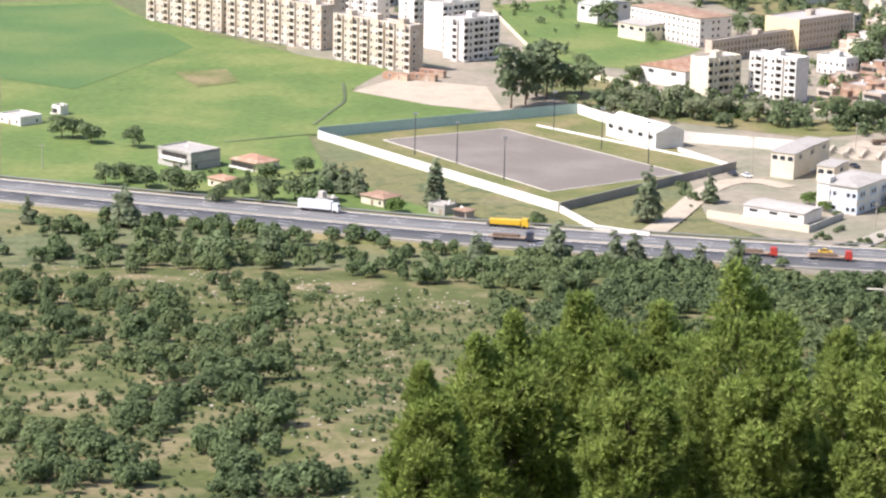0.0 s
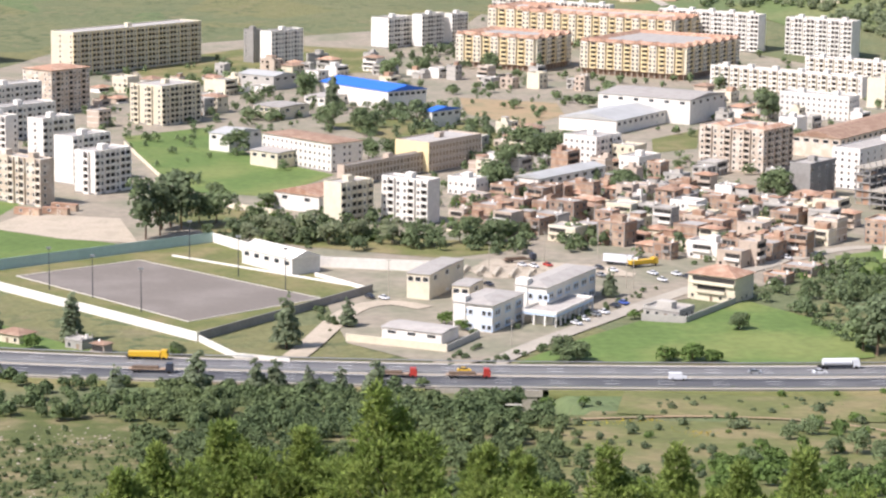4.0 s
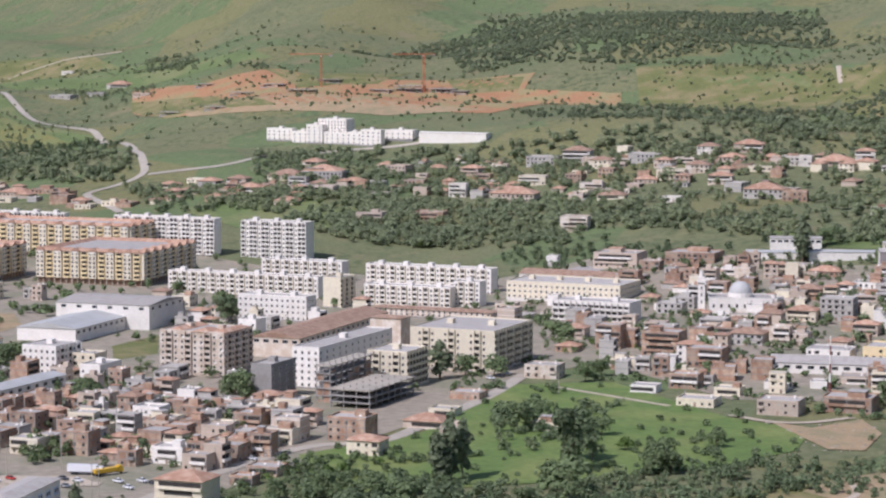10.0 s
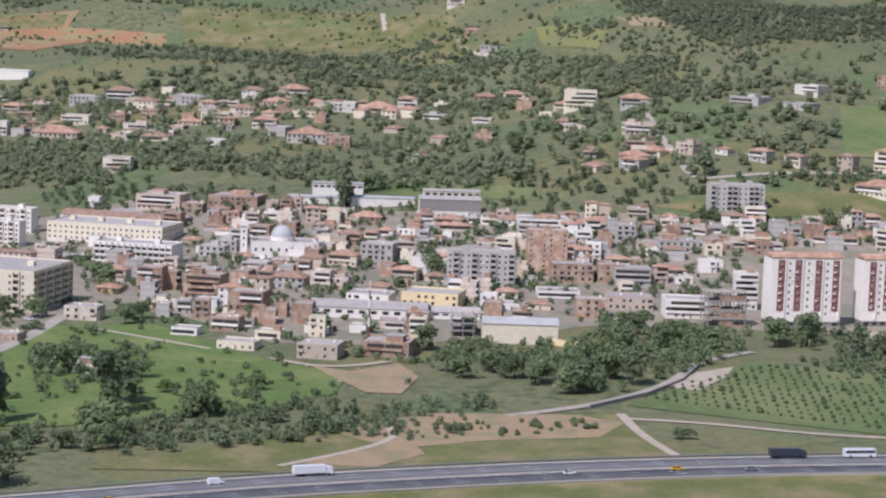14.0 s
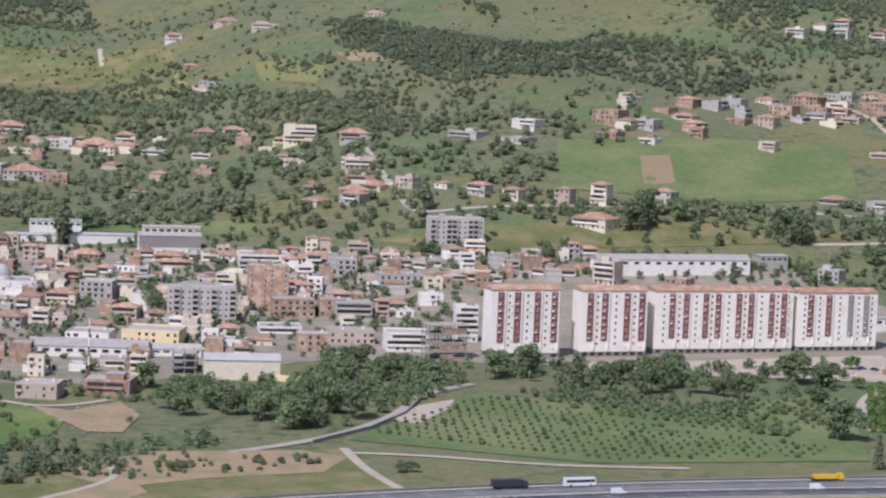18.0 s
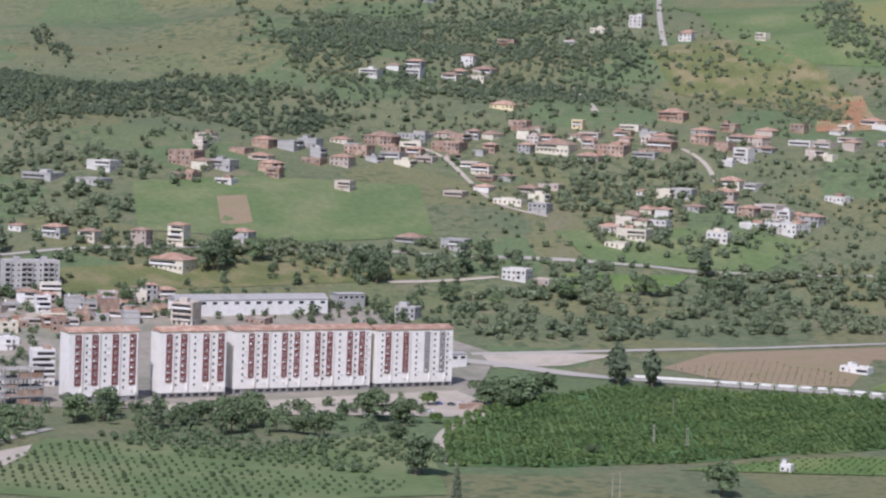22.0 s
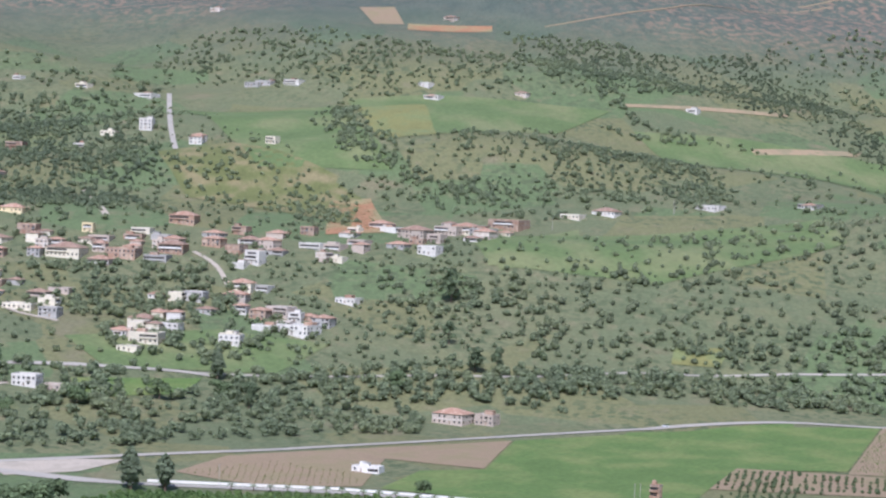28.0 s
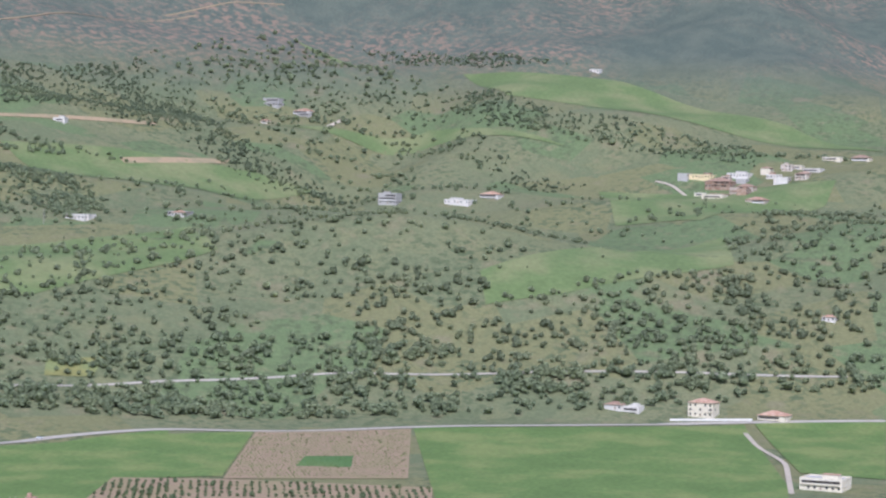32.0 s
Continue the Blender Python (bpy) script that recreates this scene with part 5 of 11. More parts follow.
block(14.1, 1077.6, -45, 12.2, 22.7, 18.8, "plaster_white", "..b.", "bwbbwbb", "white blank-gabled five-storey slab block with loggias and flat roof", group="white slab blocks of the west estate")
block(-7.0, 1364.6, -45, 22.3, 29.7, 24.6, "plaster_tan", "w.ww.ww", "wbwwbwwbw", "tan five-storey block with a broken red tiled roof", roof="hip")
block(-75.0, 1470.8, -45, 32.4, 45.1, 21.0, "plaster_white", "..........", "bwbbwbbwbbwbb", "white shaded five-storey slab block with loggias and flat roof", group="white slab blocks of the west estate")
block(-69.3, 1636.5, -45, 55.0, 11.1, 26.4, "plaster_pink", "wbwwbwwbwwbwwbww", "w.w", "pinkish five-storey slab block with loggias and flat roof", group="white slab blocks of the west estate")
block(38.2, 1589.3, -45, 19.2, 120.0, 26.7, "plaster_cream", "..w..w", "bwbbwbbwbbwbbwbbwbbwbbwbbwbbwbbwbbw", "long cream and ochre slab block with many loggias", trim="plaster_yellow")
block(51.2, 1315.0, -45, 22.9, 30.7, 21.0, "plaster_cream", "wb.wb.w", "bwbbwbbwb", "cream five-storey slab block with loggias and flat roof")
block(138.1, 1587.8, -45, 9.7, 32.3, 24.7, "plaster_white", "...", "wbwwbwwbww", "white tower block with a blank gable")
block(121.3, 1618.2, -45, 8.5, 8.7, 21.6, "concrete_raw", "w.", "w.w", "grey unfinished concrete tower block", dishes=0)
block(113.2, 985.5, -50, 9.7, 19.1, 17.6, "plaster_cream", "...", "bwbbwb", "white tower block with a blank sunlit gable")
block(139.4, 986.8, -42, 23.5, 8.5, 18.4, "plaster_white", "wbwwbwb", "..", "white tower block with small square windows")
block(224.6, 1692.9, -45, 14.9, 28.0, 20.6, "plaster_white", "....", "bwbbwbbw", "pale slab block with dark loggias")
block(251.0, 1695.9, -45, 8.4, 26.7, 22.3, "plaster_white", "..", "bwbbwbbw", "pale slab block with dark loggias")
block(273.0, 1710.5, -45, 6.4, 19.2, 20.9, "plaster_white", "..", "bwbbwb", "pale slab block with dark loggias")


# ---- school and halls ----
block(114.5, 1150.6, -55, 50.9, 19.6, 13.8, "plaster_white", "wwhwwhwwhwwhwwh", "w.ww.w", "white three-storey school with a brown tiled roof", roof="brown", name="school", dishes=0)
hall(98.8, 1151.5, -50, 18.4, 20.3, 7.5, "plaster_cream", "roof_flat", "low cream annexe with brown shutters", rise=0.6, along="x", windows=(3, 6), name="school_annexe")
hall(81.8, 1207.6, -45, 13.1, 24.6, 9.0, "plaster_white", "roof_metal", "low white hall with a pale sheet roof", rise=1.8, along="x", windows=(2, 3), name="hall")
block(174.5, 1140.1, -45, 19.7, 42.7, 14.4, "plaster_pink", "........", "gggggggggggggggg", "ochre school with a brown grid of deep windows", name="school", dishes=0, gable="plaster_yellow")
block(145.3, 1104.4, -45, 4.0, 70.1, 9.7, "plaster_pink", "..", "ggggggggggggggggggggggggggg", "long grey school wing with a brown grid of windows", name="school", dishes=0)
hall(101.0, 1022.9, -45, 25.0, 18.4, 7.4, "plaster_white", "tile_roof", "white gabled hall with a bright orange roof", rise=3.0, along="y", windows=(2, 0), name="hall")
block(174.7, 1054.4, -45, 15.4, 9.5, 8.0, "plaster_white", "wwwww", "www", "white two-storey villa with flat roof", name="villa", dishes=0)
hall(173.6, 1390.9, -58, 63.1, 28.4, 10.9, "plaster_white", "metal_blue", "white sports hall with a bright blue sheet roof", rise=3, along="x", windows=(0, 7), name="sports_hall")
hall(199.1, 1290.9, -50, 6.1, 23.2, 8.8, "plaster_white", "metal_blue", "small white hall with a blue sheet roof", rise=2, along="x", windows=(0, 4), name="hall")
hall(298.2, 1290.9, -40, 34.5, 77.8, 7.2, "plaster_white", "roof_metal", "long white warehouse with pale metal roof and a window band", rise=3, along="y", windows=(0, 12), name="warehouse")
hall(328.3, 1321.5, -40, 56.8, 44.7, 13.7, "plaster_white", "roof_flat", "white industrial hall with a low grey roof", rise=2, along="x", windows=(6, 5), name="warehouse")
hall(223.1, 1086.4, -45, 13.3, 55.7, 5.6, "plaster_white", "roof_metal", "low shed with a long pale metal roof", rise=1.5, along="y", windows=(0, 8), name="warehouse")
block(251.8, 1151.2, -45, 19.0, 21.7, 13.7, "plaster_white", "wwwwww", "wbwbwb", "white three-storey house block", name="villa", dishes=0)
block(267.2, 1114.5, -45, 11.0, 19.6, 8.5, "plaster_white", "w.w", "wwwwww", "white two-storey house with flat roof", name="villa", dishes=0)
hall(148.1, 1389.4, -45, 15.3, 25.8, 5.5, "plaster_white", "roof_flat", "low white annexe of the sports hall", rise=0.5, along="x", windows=(3, 2), name="hall")
hall(119.7, 1475.4, -45, 28.1, 22.2, 8.6, "plaster_grey", "roof_metal", "grey workshop with a pale sheet roof", rise=1.8, along="x", windows=(3, 3), name="warehouse")
hall(115.8, 1333.1, -45, 19.3, 25.0, 7.1, "plaster_cream", "roof_flat", "cream workshop with a row of windows", rise=0.6, along="x", windows=(5, 2), name="warehouse")


# ---- cream and yellow quarter ----
orange_block(384.6, 1555.9, -40, 74.4, 81.4, 20.7, "cream and yellow flats with terracotta roof over a brown arcade")
orange_block(293.0, 1592.2, -40, 59.7, 47.6, 21.1, "cream and yellow flats with terracotta roof over a brown arcade")
orange_block(379.7, 1685.5, -40, 119.0, 41.3, 22.8, "cream and yellow flats with terracotta roof over a brown arcade")
orange_block(325.9, 1734.9, -40, 30.4, 46.5, 22.7, "cream and yellow flats with terracotta roof over a brown arcade")
block(446.8, 1659.3, -45, 80.4, 9.8, 25.3, "plaster_white", "bwbbwbbwbbwbbwbbwbbwbbwbb", "...", "white slab block with rows of windows and loggias", group="white slab blocks of the east estate")
block(512.5, 1610.2, -45, 50.3, 12.1, 25.8, "plaster_white", "bwbbwbbwbbwbbwbb", "....", "white slab block with rows of windows and loggias", group="white slab blocks of the east estate")
block(368.7, 1838.1, -45, 107.7, 6.4, 12.9, "plaster_white", "bwbbwbbwbbwbbwbbwbbwbbwbbwbbwbbwbb", "..", "white slab block with rows of windows and loggias", group="white slab blocks of the east estate")
block(437.1, 1438.9, -45, 104.8, 9.3, 12.8, "plaster_white", "wbwbwbwbwbwbwbwbwbwbwbwbwbwbwbw", "...", "off-white four-storey slab block with loggias and flat roof", group="low cream slabs", trim="plaster_cream")
block(497.9, 1505.4, -45, 58.5, 10.9, 12.8, "plaster_white", "wbwbwbwbwbwbwbwbw", "...", "off-white four-storey slab block with loggias and flat roof", group="low cream slabs", trim="plaster_cream")
block(546.7, 1402.9, -45, 84.9, 11.1, 16.0, "plaster_white", "wbwbwbwbwbwbwbwbwbwbwbwbw", "...", "off-white four-storey slab block with loggias and flat roof", group="low cream slabs", trim="plaster_cream")
block(510.8, 1344.1, -45, 56.1, 11.9, 12.0, "plaster_white", "wbwbwbwbwbwbwbwb", "...", "off-white four-storey slab block with loggias and flat roof", group="low cream slabs", trim="plaster_cream")
block(541.1, 1325.3, -45, 16.6, 10.5, 14.7, "plaster_white", "wbwbw", "...", "off-white four-storey slab block with loggias and flat roof", group="low cream slabs", trim="plaster_cream")
block(470.9, 1358.8, -45, 11.1, 21.5, 17.7, "plaster_cream", "...", "b.b.b.", "blank-walled cream block end", group="low cream slabs")
block(416.7, 1310.7, -45, 43.5, 12.7, 14.0, "plaster_white", "wwwwwwwwwwwww", "wwww", "long white four-storey building with small windows", name="office_building", dishes=0)
block(384.8, 1255.3, -45, 10.9, 11.7, 8.0, "plaster_white", "w.w", "...", "small white two-storey building", name="villa", dishes=0)
block(322.2, 1126.8, -45, 35.1, 28.3, 20.8, "plaster_tan", "wbwwbwwbww", "wbwbwbwb", "tan six-storey block with ribbed front and red tile caps", roof="mixed", trim="plaster_pink")
hall(408.2, 1204.9, -42, 26.3, 120.0, 10.2, "plaster_tan", "tile_brown", "long tan market building with brown tiled roof", rise=3, along="y", windows=(5, 18), name="market_hall")
block(430.3, 1162.5, -45, 17.4, 11.9, 17.9, "plaster_tan", ".....", "....", "tan block end with a brown roof", roof="brown")
block(451.1, 1102.5, -45, 44.1, 50.1, 19.9, "plaster_cream", ".wbw.wbw.wbw.", "bwbbwbbwbbwbbwb", "cream six-storey block with a shaded side of balconies")
block(503.8, 1285.9, -45, 73.7, 12.7, 4.8, "plaster_tan", "wwwwwwwwwwwwwwwwwwwwww", "wwww", "tan terrace with a brown tiled roof", roof="brown", dishes=0)
block(378.4, 1085.9, -45, 13.9, 80.7, 18.8, "plaster_white", "wwww", "w.w.w.w.w.w.w.w.w.w.w.w.", "new white five-storey block with empty windows", dishes=0)
block(327.1, 1034.8, -45, 10.4, 23.6, 16.7, "concrete_raw", "...", "w.w.w.w", "bare grey concrete block with blank walls", dishes=0)
block(393.9, 1054.5, -45, 20.1, 23.8, 16.7, "plaster_cream", "wbwwbw", "bbbbbbb", "cream five-storey block with corner balconies")
frame_building(359.4, 1030.7, -45, 7.0, 42.9, 5, "half-built frame of concrete and red brick", infill=0.5, step=3.33)
frame_building(366.4, 1012.2, -45, 19.1, 46.9, 3, "open concrete frame with a pale roof slab", infill=0, step=2.81)


# ---- white and maroon slabs ----
tower_row_block(791.3, 913.4, -20, 36.6, 13, 34.6, [(0.13, 3.4), (0.37, 3.4), (0.66, 3.4), (0.91, 3.4)], "tall white slab block with maroon bays and orange tile roof")
tower_row_block(837.0, 898.1, -20, 35.7, 13, 33.7, [(0.13, 3.4), (0.35, 3.4), (0.69, 3.4), (0.92, 3.4)], "tall white slab block with maroon bays and orange tile roof")
tower_row_block(897.5, 879.9, -20, 78.0, 13, 32.5, [(0.12, 3.2), (0.22, 3.2), (0.36, 3.2), (0.45, 3.2), (0.6, 3.2), (0.69, 3.2), (0.84, 3.2), (0.93, 3.2)], "tall white slab block with maroon bays and orange tile roof")
tower_row_block(958.4, 857.3, -20, 45.8, 13, 31.0, [(0.15, 3.4), (0.38, 3.4), (0.66, 3.4), (0.86, 3.4)], "tall white slab block with maroon bays and orange tile roof", grey=(2, 3))


# ---- pines on the near slope ----
near_pine(2.7, 108.0, 18.4, 1, 8.3)
near_pine(7.7, 117.7, 21.8, 2, 8.2)
near_pine(14.1, 105.1, 22.3, 3, 8.1)
near_pine(12.3, 121.4, 21.6, 4, 7.4)
near_pine(20.3, 110.2, 20.1, 5, 8.6)
near_pine(-0.1, 100.0, 16.8, 6, 4.7)
near_pine(25.8, 109.0, 19.8, 7, 7.8)
near_pine(30.5, 114.0, 19.9, 8, 7.1)
near_pine(33.6, 102.6, 20.2, 9, 8.3)
near_pine(20.4, 114.2, 20.1, 10, 7.0)
near_pine(4.2, 111.9, 20.6, 11, 6.8)
near_pine(20.0, 102.0, 20.1, 12, 5.8)
near_pine(32.3, 109.3, 19.4, 13, 6.4)
near_pine(11.9, 117.4, 21.4, 14, 7.1)
near_pine(8.4, 119.7, 22.0, 15, 7.3)
near_pine(15.1, 102.9, 19.4, 16, 5.8)
near_pine(8.8, 102.6, 18.3, 17, 5.5)


# ---- old quarter of brick houses ----
house(179, 1068, -42, 12.0, 9.6, 2, "w", group="brick houses of the old quarter")
house(157, 963, -42, 9.0, 7.2, 1, "c", group="brick houses of the old quarter")
house(172, 968, -42, 10.9, 8.7, 1, "b", group="brick houses of the old quarter")
house(176, 1005, -42, 9.4, 7.5, 1, "b", group="brick houses of the old quarter")
house(188, 1004, -42, 10.4, 8.3, 2, "b", group="brick houses of the old quarter")
house(191, 1043, -42, 12.7, 10.2, 2, "b", group="brick houses of the old quarter")
house(198, 1025, -42, 8.7, 7.0, 1, "p", group="brick houses of the old quarter")
house(206, 1031, -42, 8.8, 7.0, 1, "g", group="brick houses of the old quarter")
house(195, 967, -42, 11.9, 9.5, 2, "g", group="brick houses of the old quarter")
house(196, 937, -42, 12.4, 9.9, 2, "c", roof="flat", group="brick houses of the old quarter")
house(214, 928, -42, 12.4, 9.9, 3, "b", roof="flat", group="brick houses of the old quarter")
house(219, 1003, -42, 10.5, 8.4, 2, "b", group="brick houses of the old quarter")
house(220, 973, -42, 8.4, 6.7, 2, "b", group="brick houses of the old quarter")
house(239, 1032, -42, 10.8, 8.7, 2, "b", group="brick houses of the old quarter")
house(250, 1039, -42, 10.9, 8.7, 2, "p", group="brick houses of the old quarter")
house(241, 986, -42, 8.0, 6.4, 2, "g", group="brick houses of the old quarter")
house(260, 1023, -42, 10.8, 8.7, 2, "b", group="brick houses of the old quarter")
house(260, 994, -42, 12.5, 10.0, 2, "w", group="brick houses of the old quarter")
house(255, 958, -42, 10.2, 8.2, 2, "p", group="brick houses of the old quarter")
house(235, 927, -42, 9.8, 7.9, 1, "b", group="brick houses of the old quarter")
house(243, 897, -42, 13.1, 10.5, 2, "w", roof="flat", group="brick houses of the old quarter")
house(226, 896, -42, 7.8, 6.2, 2, "b", group="brick houses of the old quarter")
house(259, 945, -42, 10.1, 8.1, 2, "b", group="brick houses of the old quarter")
house(279, 1037, -42, 11.1, 8.8, 1, "b", group="brick houses of the old quarter")
house(279, 992, -42, 10.6, 8.5, 2, "b", group="brick houses of the old quarter")
house(273, 938, -42, 11.0, 8.8, 2, "p", group="brick houses of the old quarter")
house(264, 895, -42, 14.9, 12.0, 2, "b", group="brick houses of the old quarter")
house(281, 923, -42, 8.2, 6.6, 2, "g", group="brick houses of the old quarter")
house(297, 984, -42, 10.7, 8.5, 2, "g", group="brick houses of the old quarter")
house(287, 916, -42, 7.6, 6.1, 2, "g", group="brick houses of the old quarter")
house(301, 929, -42, 12.6, 10.1, 3, "t", roof="flat", group="brick houses of the old quarter")
house(227, 819, -42, 18.4, 14.7, 3, "c", group="brick houses of the old quarter")
house(201, 790, -42, 13.8, 11.0, 1, "g", roof="flat", group="brick houses of the old quarter")
house(270, 862, -42, 12.8, 10.3, 1, "b", group="brick houses of the old quarter")
house(256, 845, -42, 9.2, 7.4, 1, "b", group="brick houses of the old quarter")
house(321, 996, -42, 8.9, 7.1, 2, "g", group="brick houses of the old quarter")
house(320, 961, -42, 8.7, 6.9, 2, "p", group="brick houses of the old quarter")
house(325, 922, -42, 16.8, 13.4, 3, "b", roof="flat", group="brick houses of the old quarter")
house(319, 887, -42, 13.5, 10.8, 2, "c", roof="hip", group="brick houses of the old quarter")
house(365, 940, -42, 17.4, 14.0, 1, "t", group="brick houses of the old quarter")
house(367, 917, -42, 9.6, 7.6, 1, "p", group="brick houses of the old quarter")
house(189, 974, -42, 7.4, 5.9, 1, "b", group="brick houses of the old quarter")
house(162, 997, -42, 7.5, 6.0, 1, "p", group="brick houses of the old quarter")
house(225, 935, -42, 7.2, 5.8, 1, "b", group="brick houses of the old quarter")
house(201, 1057, -42, 9.9, 7.9, 1, "t", group="brick houses of the old quarter")
house(222, 1039, -42, 7.9, 6.3, 1, "b", group="brick houses of the old quarter")
house(262, 1065, -42, 10.2, 8.2, 1, "g", group="brick houses of the old quarter")
house(294, 1032, -42, 10.1, 8.1, 1, "g", group="brick houses of the old quarter")
house(303, 1023, -42, 10.0, 8.0, 1, "w", group="brick houses of the old quarter")
fill_quarter([(157, 1005), (184, 1054), (223, 1071), (279, 1060), (314, 1034), (328, 995), (302, 921), (258, 876), (233, 889), (215, 921), (186, 955), (150, 950)], 52, -42, "bbbbpgcw", "brick houses of the old quarter")


# ---- middle town ----
house(466, 1047, -43, 16.0, 12.8, 2, "t", roof="flat")
house(537, 1123, -43, 13.4, 10.7, 4, "b", roof="flat")
house(549, 1086, -43, 19.2, 15.4, 4, "b", roof="flat")
house(551, 1043, -43, 17.6, 14.1, 3, "b")
house(537, 1166, -43, 12.5, 10.0, 2, "p")
house(489, 985, -43, 11.9, 9.6, 1, "w", roof="flat")
house(511, 988, -43, 13.7, 11.0, 2, "b", roof="flat")
house(519, 961, -43, 12.0, 9.6, 1, "c")
house(493, 941, -43, 16.9, 13.5, 1, "c")
house(515, 907, -43, 17.9, 14.3, 2, "p")
house(547, 903, -43, 21.2, 16.9, 2, "b")
house(607, 1104, -43, 17.7, 14.1, 2, "g")
house(621, 1095, -43, 10.7, 8.5, 3, "t", roof="flat")
house(633, 1136, -43, 7.9, 6.3, 3, "b")
house(700, 1170, -43, 18.3, 14.6, 4, "g", roof="flat")
house(629, 1093, -43, 14.0, 11.2, 2, "p")
house(607, 1126, -43, 12.8, 10.2, 2, "b")
house(617, 1160, -43, 14.4, 11.5, 2, "g")
house(630, 1237, -43, 15.1, 12.1, 2, "g")
house(723, 1242, -43, 16.0, 12.8, 2, "b")
house(731, 1284, -43, 16.4, 13.1, 1, "b")
house(766, 1296, -43, 19.8, 15.9, 1, "b")
house(769, 1248, -43, 20.4, 16.3, 1, "w", roof="flat")
house(761, 1213, -43, 16.2, 13.0, 1, "g")
house(794, 1244, -43, 16.7, 13.4, 2, "p")
house(616, 1036, -43, 21.6, 17.3, 2, "w", roof="flat")
house(638, 1012, -43, 28.3, 22.6, 3, "y", roof="flat")
house(834, 1200, -43, 15.4, 12.3, 2, "w")
house(681, 1411, -43, 29.0, 23.2, 3, "p")
house(722, 1386, -43, 32.3, 25.9, 2, "b")
house(687, 1378, -43, 13.6, 10.9, 2, "b")
house(542, 1253, -43, 15.8, 12.6, 1, "g")
house(571, 1234, -43, 13.2, 10.6, 1, "p")
house(517, 1063, -43, 13.9, 11.1, 1, "c")
house(681, 1176, -43, 16.5, 13.2, 2, "c")
house(717, 1156, -43, 16.7, 13.4, 1, "g")
house(682, 1111, -43, 13.4, 10.7, 2, "p")
house(652, 1189, -43, 16.3, 13.0, 1, "t")
house(756, 1125, -43, 17.0, 13.6, 1, "p")
house(787, 1189, -43, 14.9, 11.9, 1, "b")
house(764, 1320, -43, 15.4, 12.3, 1, "p")
house(813, 1247, -43, 15.4, 12.4, 1, "g")
house(296, 924, -43, 12.8, 10.3, 2, "c", roof="flat")
house(272, 906, -43, 10.7, 8.5, 2, "b")
house(248, 878, -43, 10.3, 8.2, 2, "p")
house(245, 917, -43, 10.6, 8.5, 1, "w")
house(409, 1003, -43, 14.6, 11.7, 1, "b")
house(382, 963, -43, 11.9, 9.5, 1, "c")
house(407, 911, -43, 11.7, 9.3, 1, "c")
fill_quarter([(568, 1353), (622, 1364), (691, 1376), (750, 1349), (790, 1277), (825, 1205), (826, 1138), (778, 1070), (689, 1030), (601, 1022), (563, 1082), (561, 1184), (529, 1203)], 70, -43, "bbpgcwtg", "houses of the town")
house(855, 1174, -30, 25.0, 20.0, 1, "w")
house(790, 1053, -30, 20.3, 16.2, 3, "g", roof="flat")
house(822, 1059, -30, 15.6, 12.5, 1, "w", roof="hip")
house(752, 956, -30, 21.8, 17.5, 3, "w", roof="flat")
house(742, 990, -30, 23.3, 18.7, 2, "p")
house(704, 970, -30, 15.6, 12.5, 3, "b", roof="flat")
house(730, 1036, -30, 22.1, 17.7, 1, "w", roof="flat")
house(767, 1077, -30, 23.0, 18.4, 3, "b", roof="flat")
house(784, 1064, -30, 14.2, 11.4, 3, "b", roof="flat")
house(773, 1101, -30, 17.6, 14.1, 3, "b", roof="hip")
house(893, 1128, -30, 30.2, 24.1, 1, "g")
house(857, 1098, -30, 25.9, 20.7, 2, "g", roof="flat")
house(875, 1089, -30, 19.0, 15.2, 1, "b")
house(888, 1085, -30, 16.1, 12.9, 1, "p")
house(905, 1085, -30, 16.1, 12.9, 1, "c")
house(937, 1098, -30, 14.9, 11.9, 1, "g")
house(952, 1085, -30, 19.2, 15.4, 1, "w", roof="hip")
house(964, 1039, -30, 14.3, 11.5, 3, "c")
house(801, 969, -30, 11.8, 9.5, 6, "w", roof="flat")
house(832, 1200, -30, 30.3, 24.2, 2, "w", roof="flat")
house(785, 1184, -30, 17.4, 13.9, 1, "p")
house(827, 1222, -30, 19.5, 15.6, 1, "w")
house(781, 1254, -30, 20.1, 16.1, 1, "g")
house(794, 1241, -30, 19.9, 15.9, 1, "p")
house(770, 1179, -30, 18.9, 15.1, 1, "g")
house(746, 1221, -30, 19.6, 15.7, 1, "p")
house(849, 1114, -30, 17.9, 14.3, 1, "p")
house(902, 1072, -30, 14.5, 11.6, 1, "p")
house(949, 1061, -30, 14.5, 11.6, 1, "c")
fill_quarter([(810, 1210), (856, 1181), (887, 1138), (942, 1099), (970, 1065), (941, 1052), (865, 1061), (803, 1033), (763, 1010), (765, 1053), (788, 1170)], 34, -30, "bpgcwwg", "houses of the town")
frame_building(752.3, 925.9, -22, 19.7, 12.0, 4, "four-storey grey-brown frame without windows", infill=0.7, step=4.3)
frame_building(607.9, 938.3, -30, 10.5, 12.0, 3, "bare two-storey concrete frame", infill=0, step=3.31)
block(764.7, 1097.9, -30, 22.0, 14.0, 24.0, "brick_red", "w.ww.w", "w.w", "tall bare red brick block with unfinished top", dishes=0)
block(708.7, 1078.4, -32, 36.1, 12.0, 19.3, "plaster_grey", "wbwwbwwbwwb", "bw", "grey four-storey block with balconies")
block(934.0, 1143.7, -25, 33.4, 12.0, 16.5, "plaster_grey", "bwwbbwwbbw", "..", "grey unfinished four-storey building with long balconies", dishes=0)
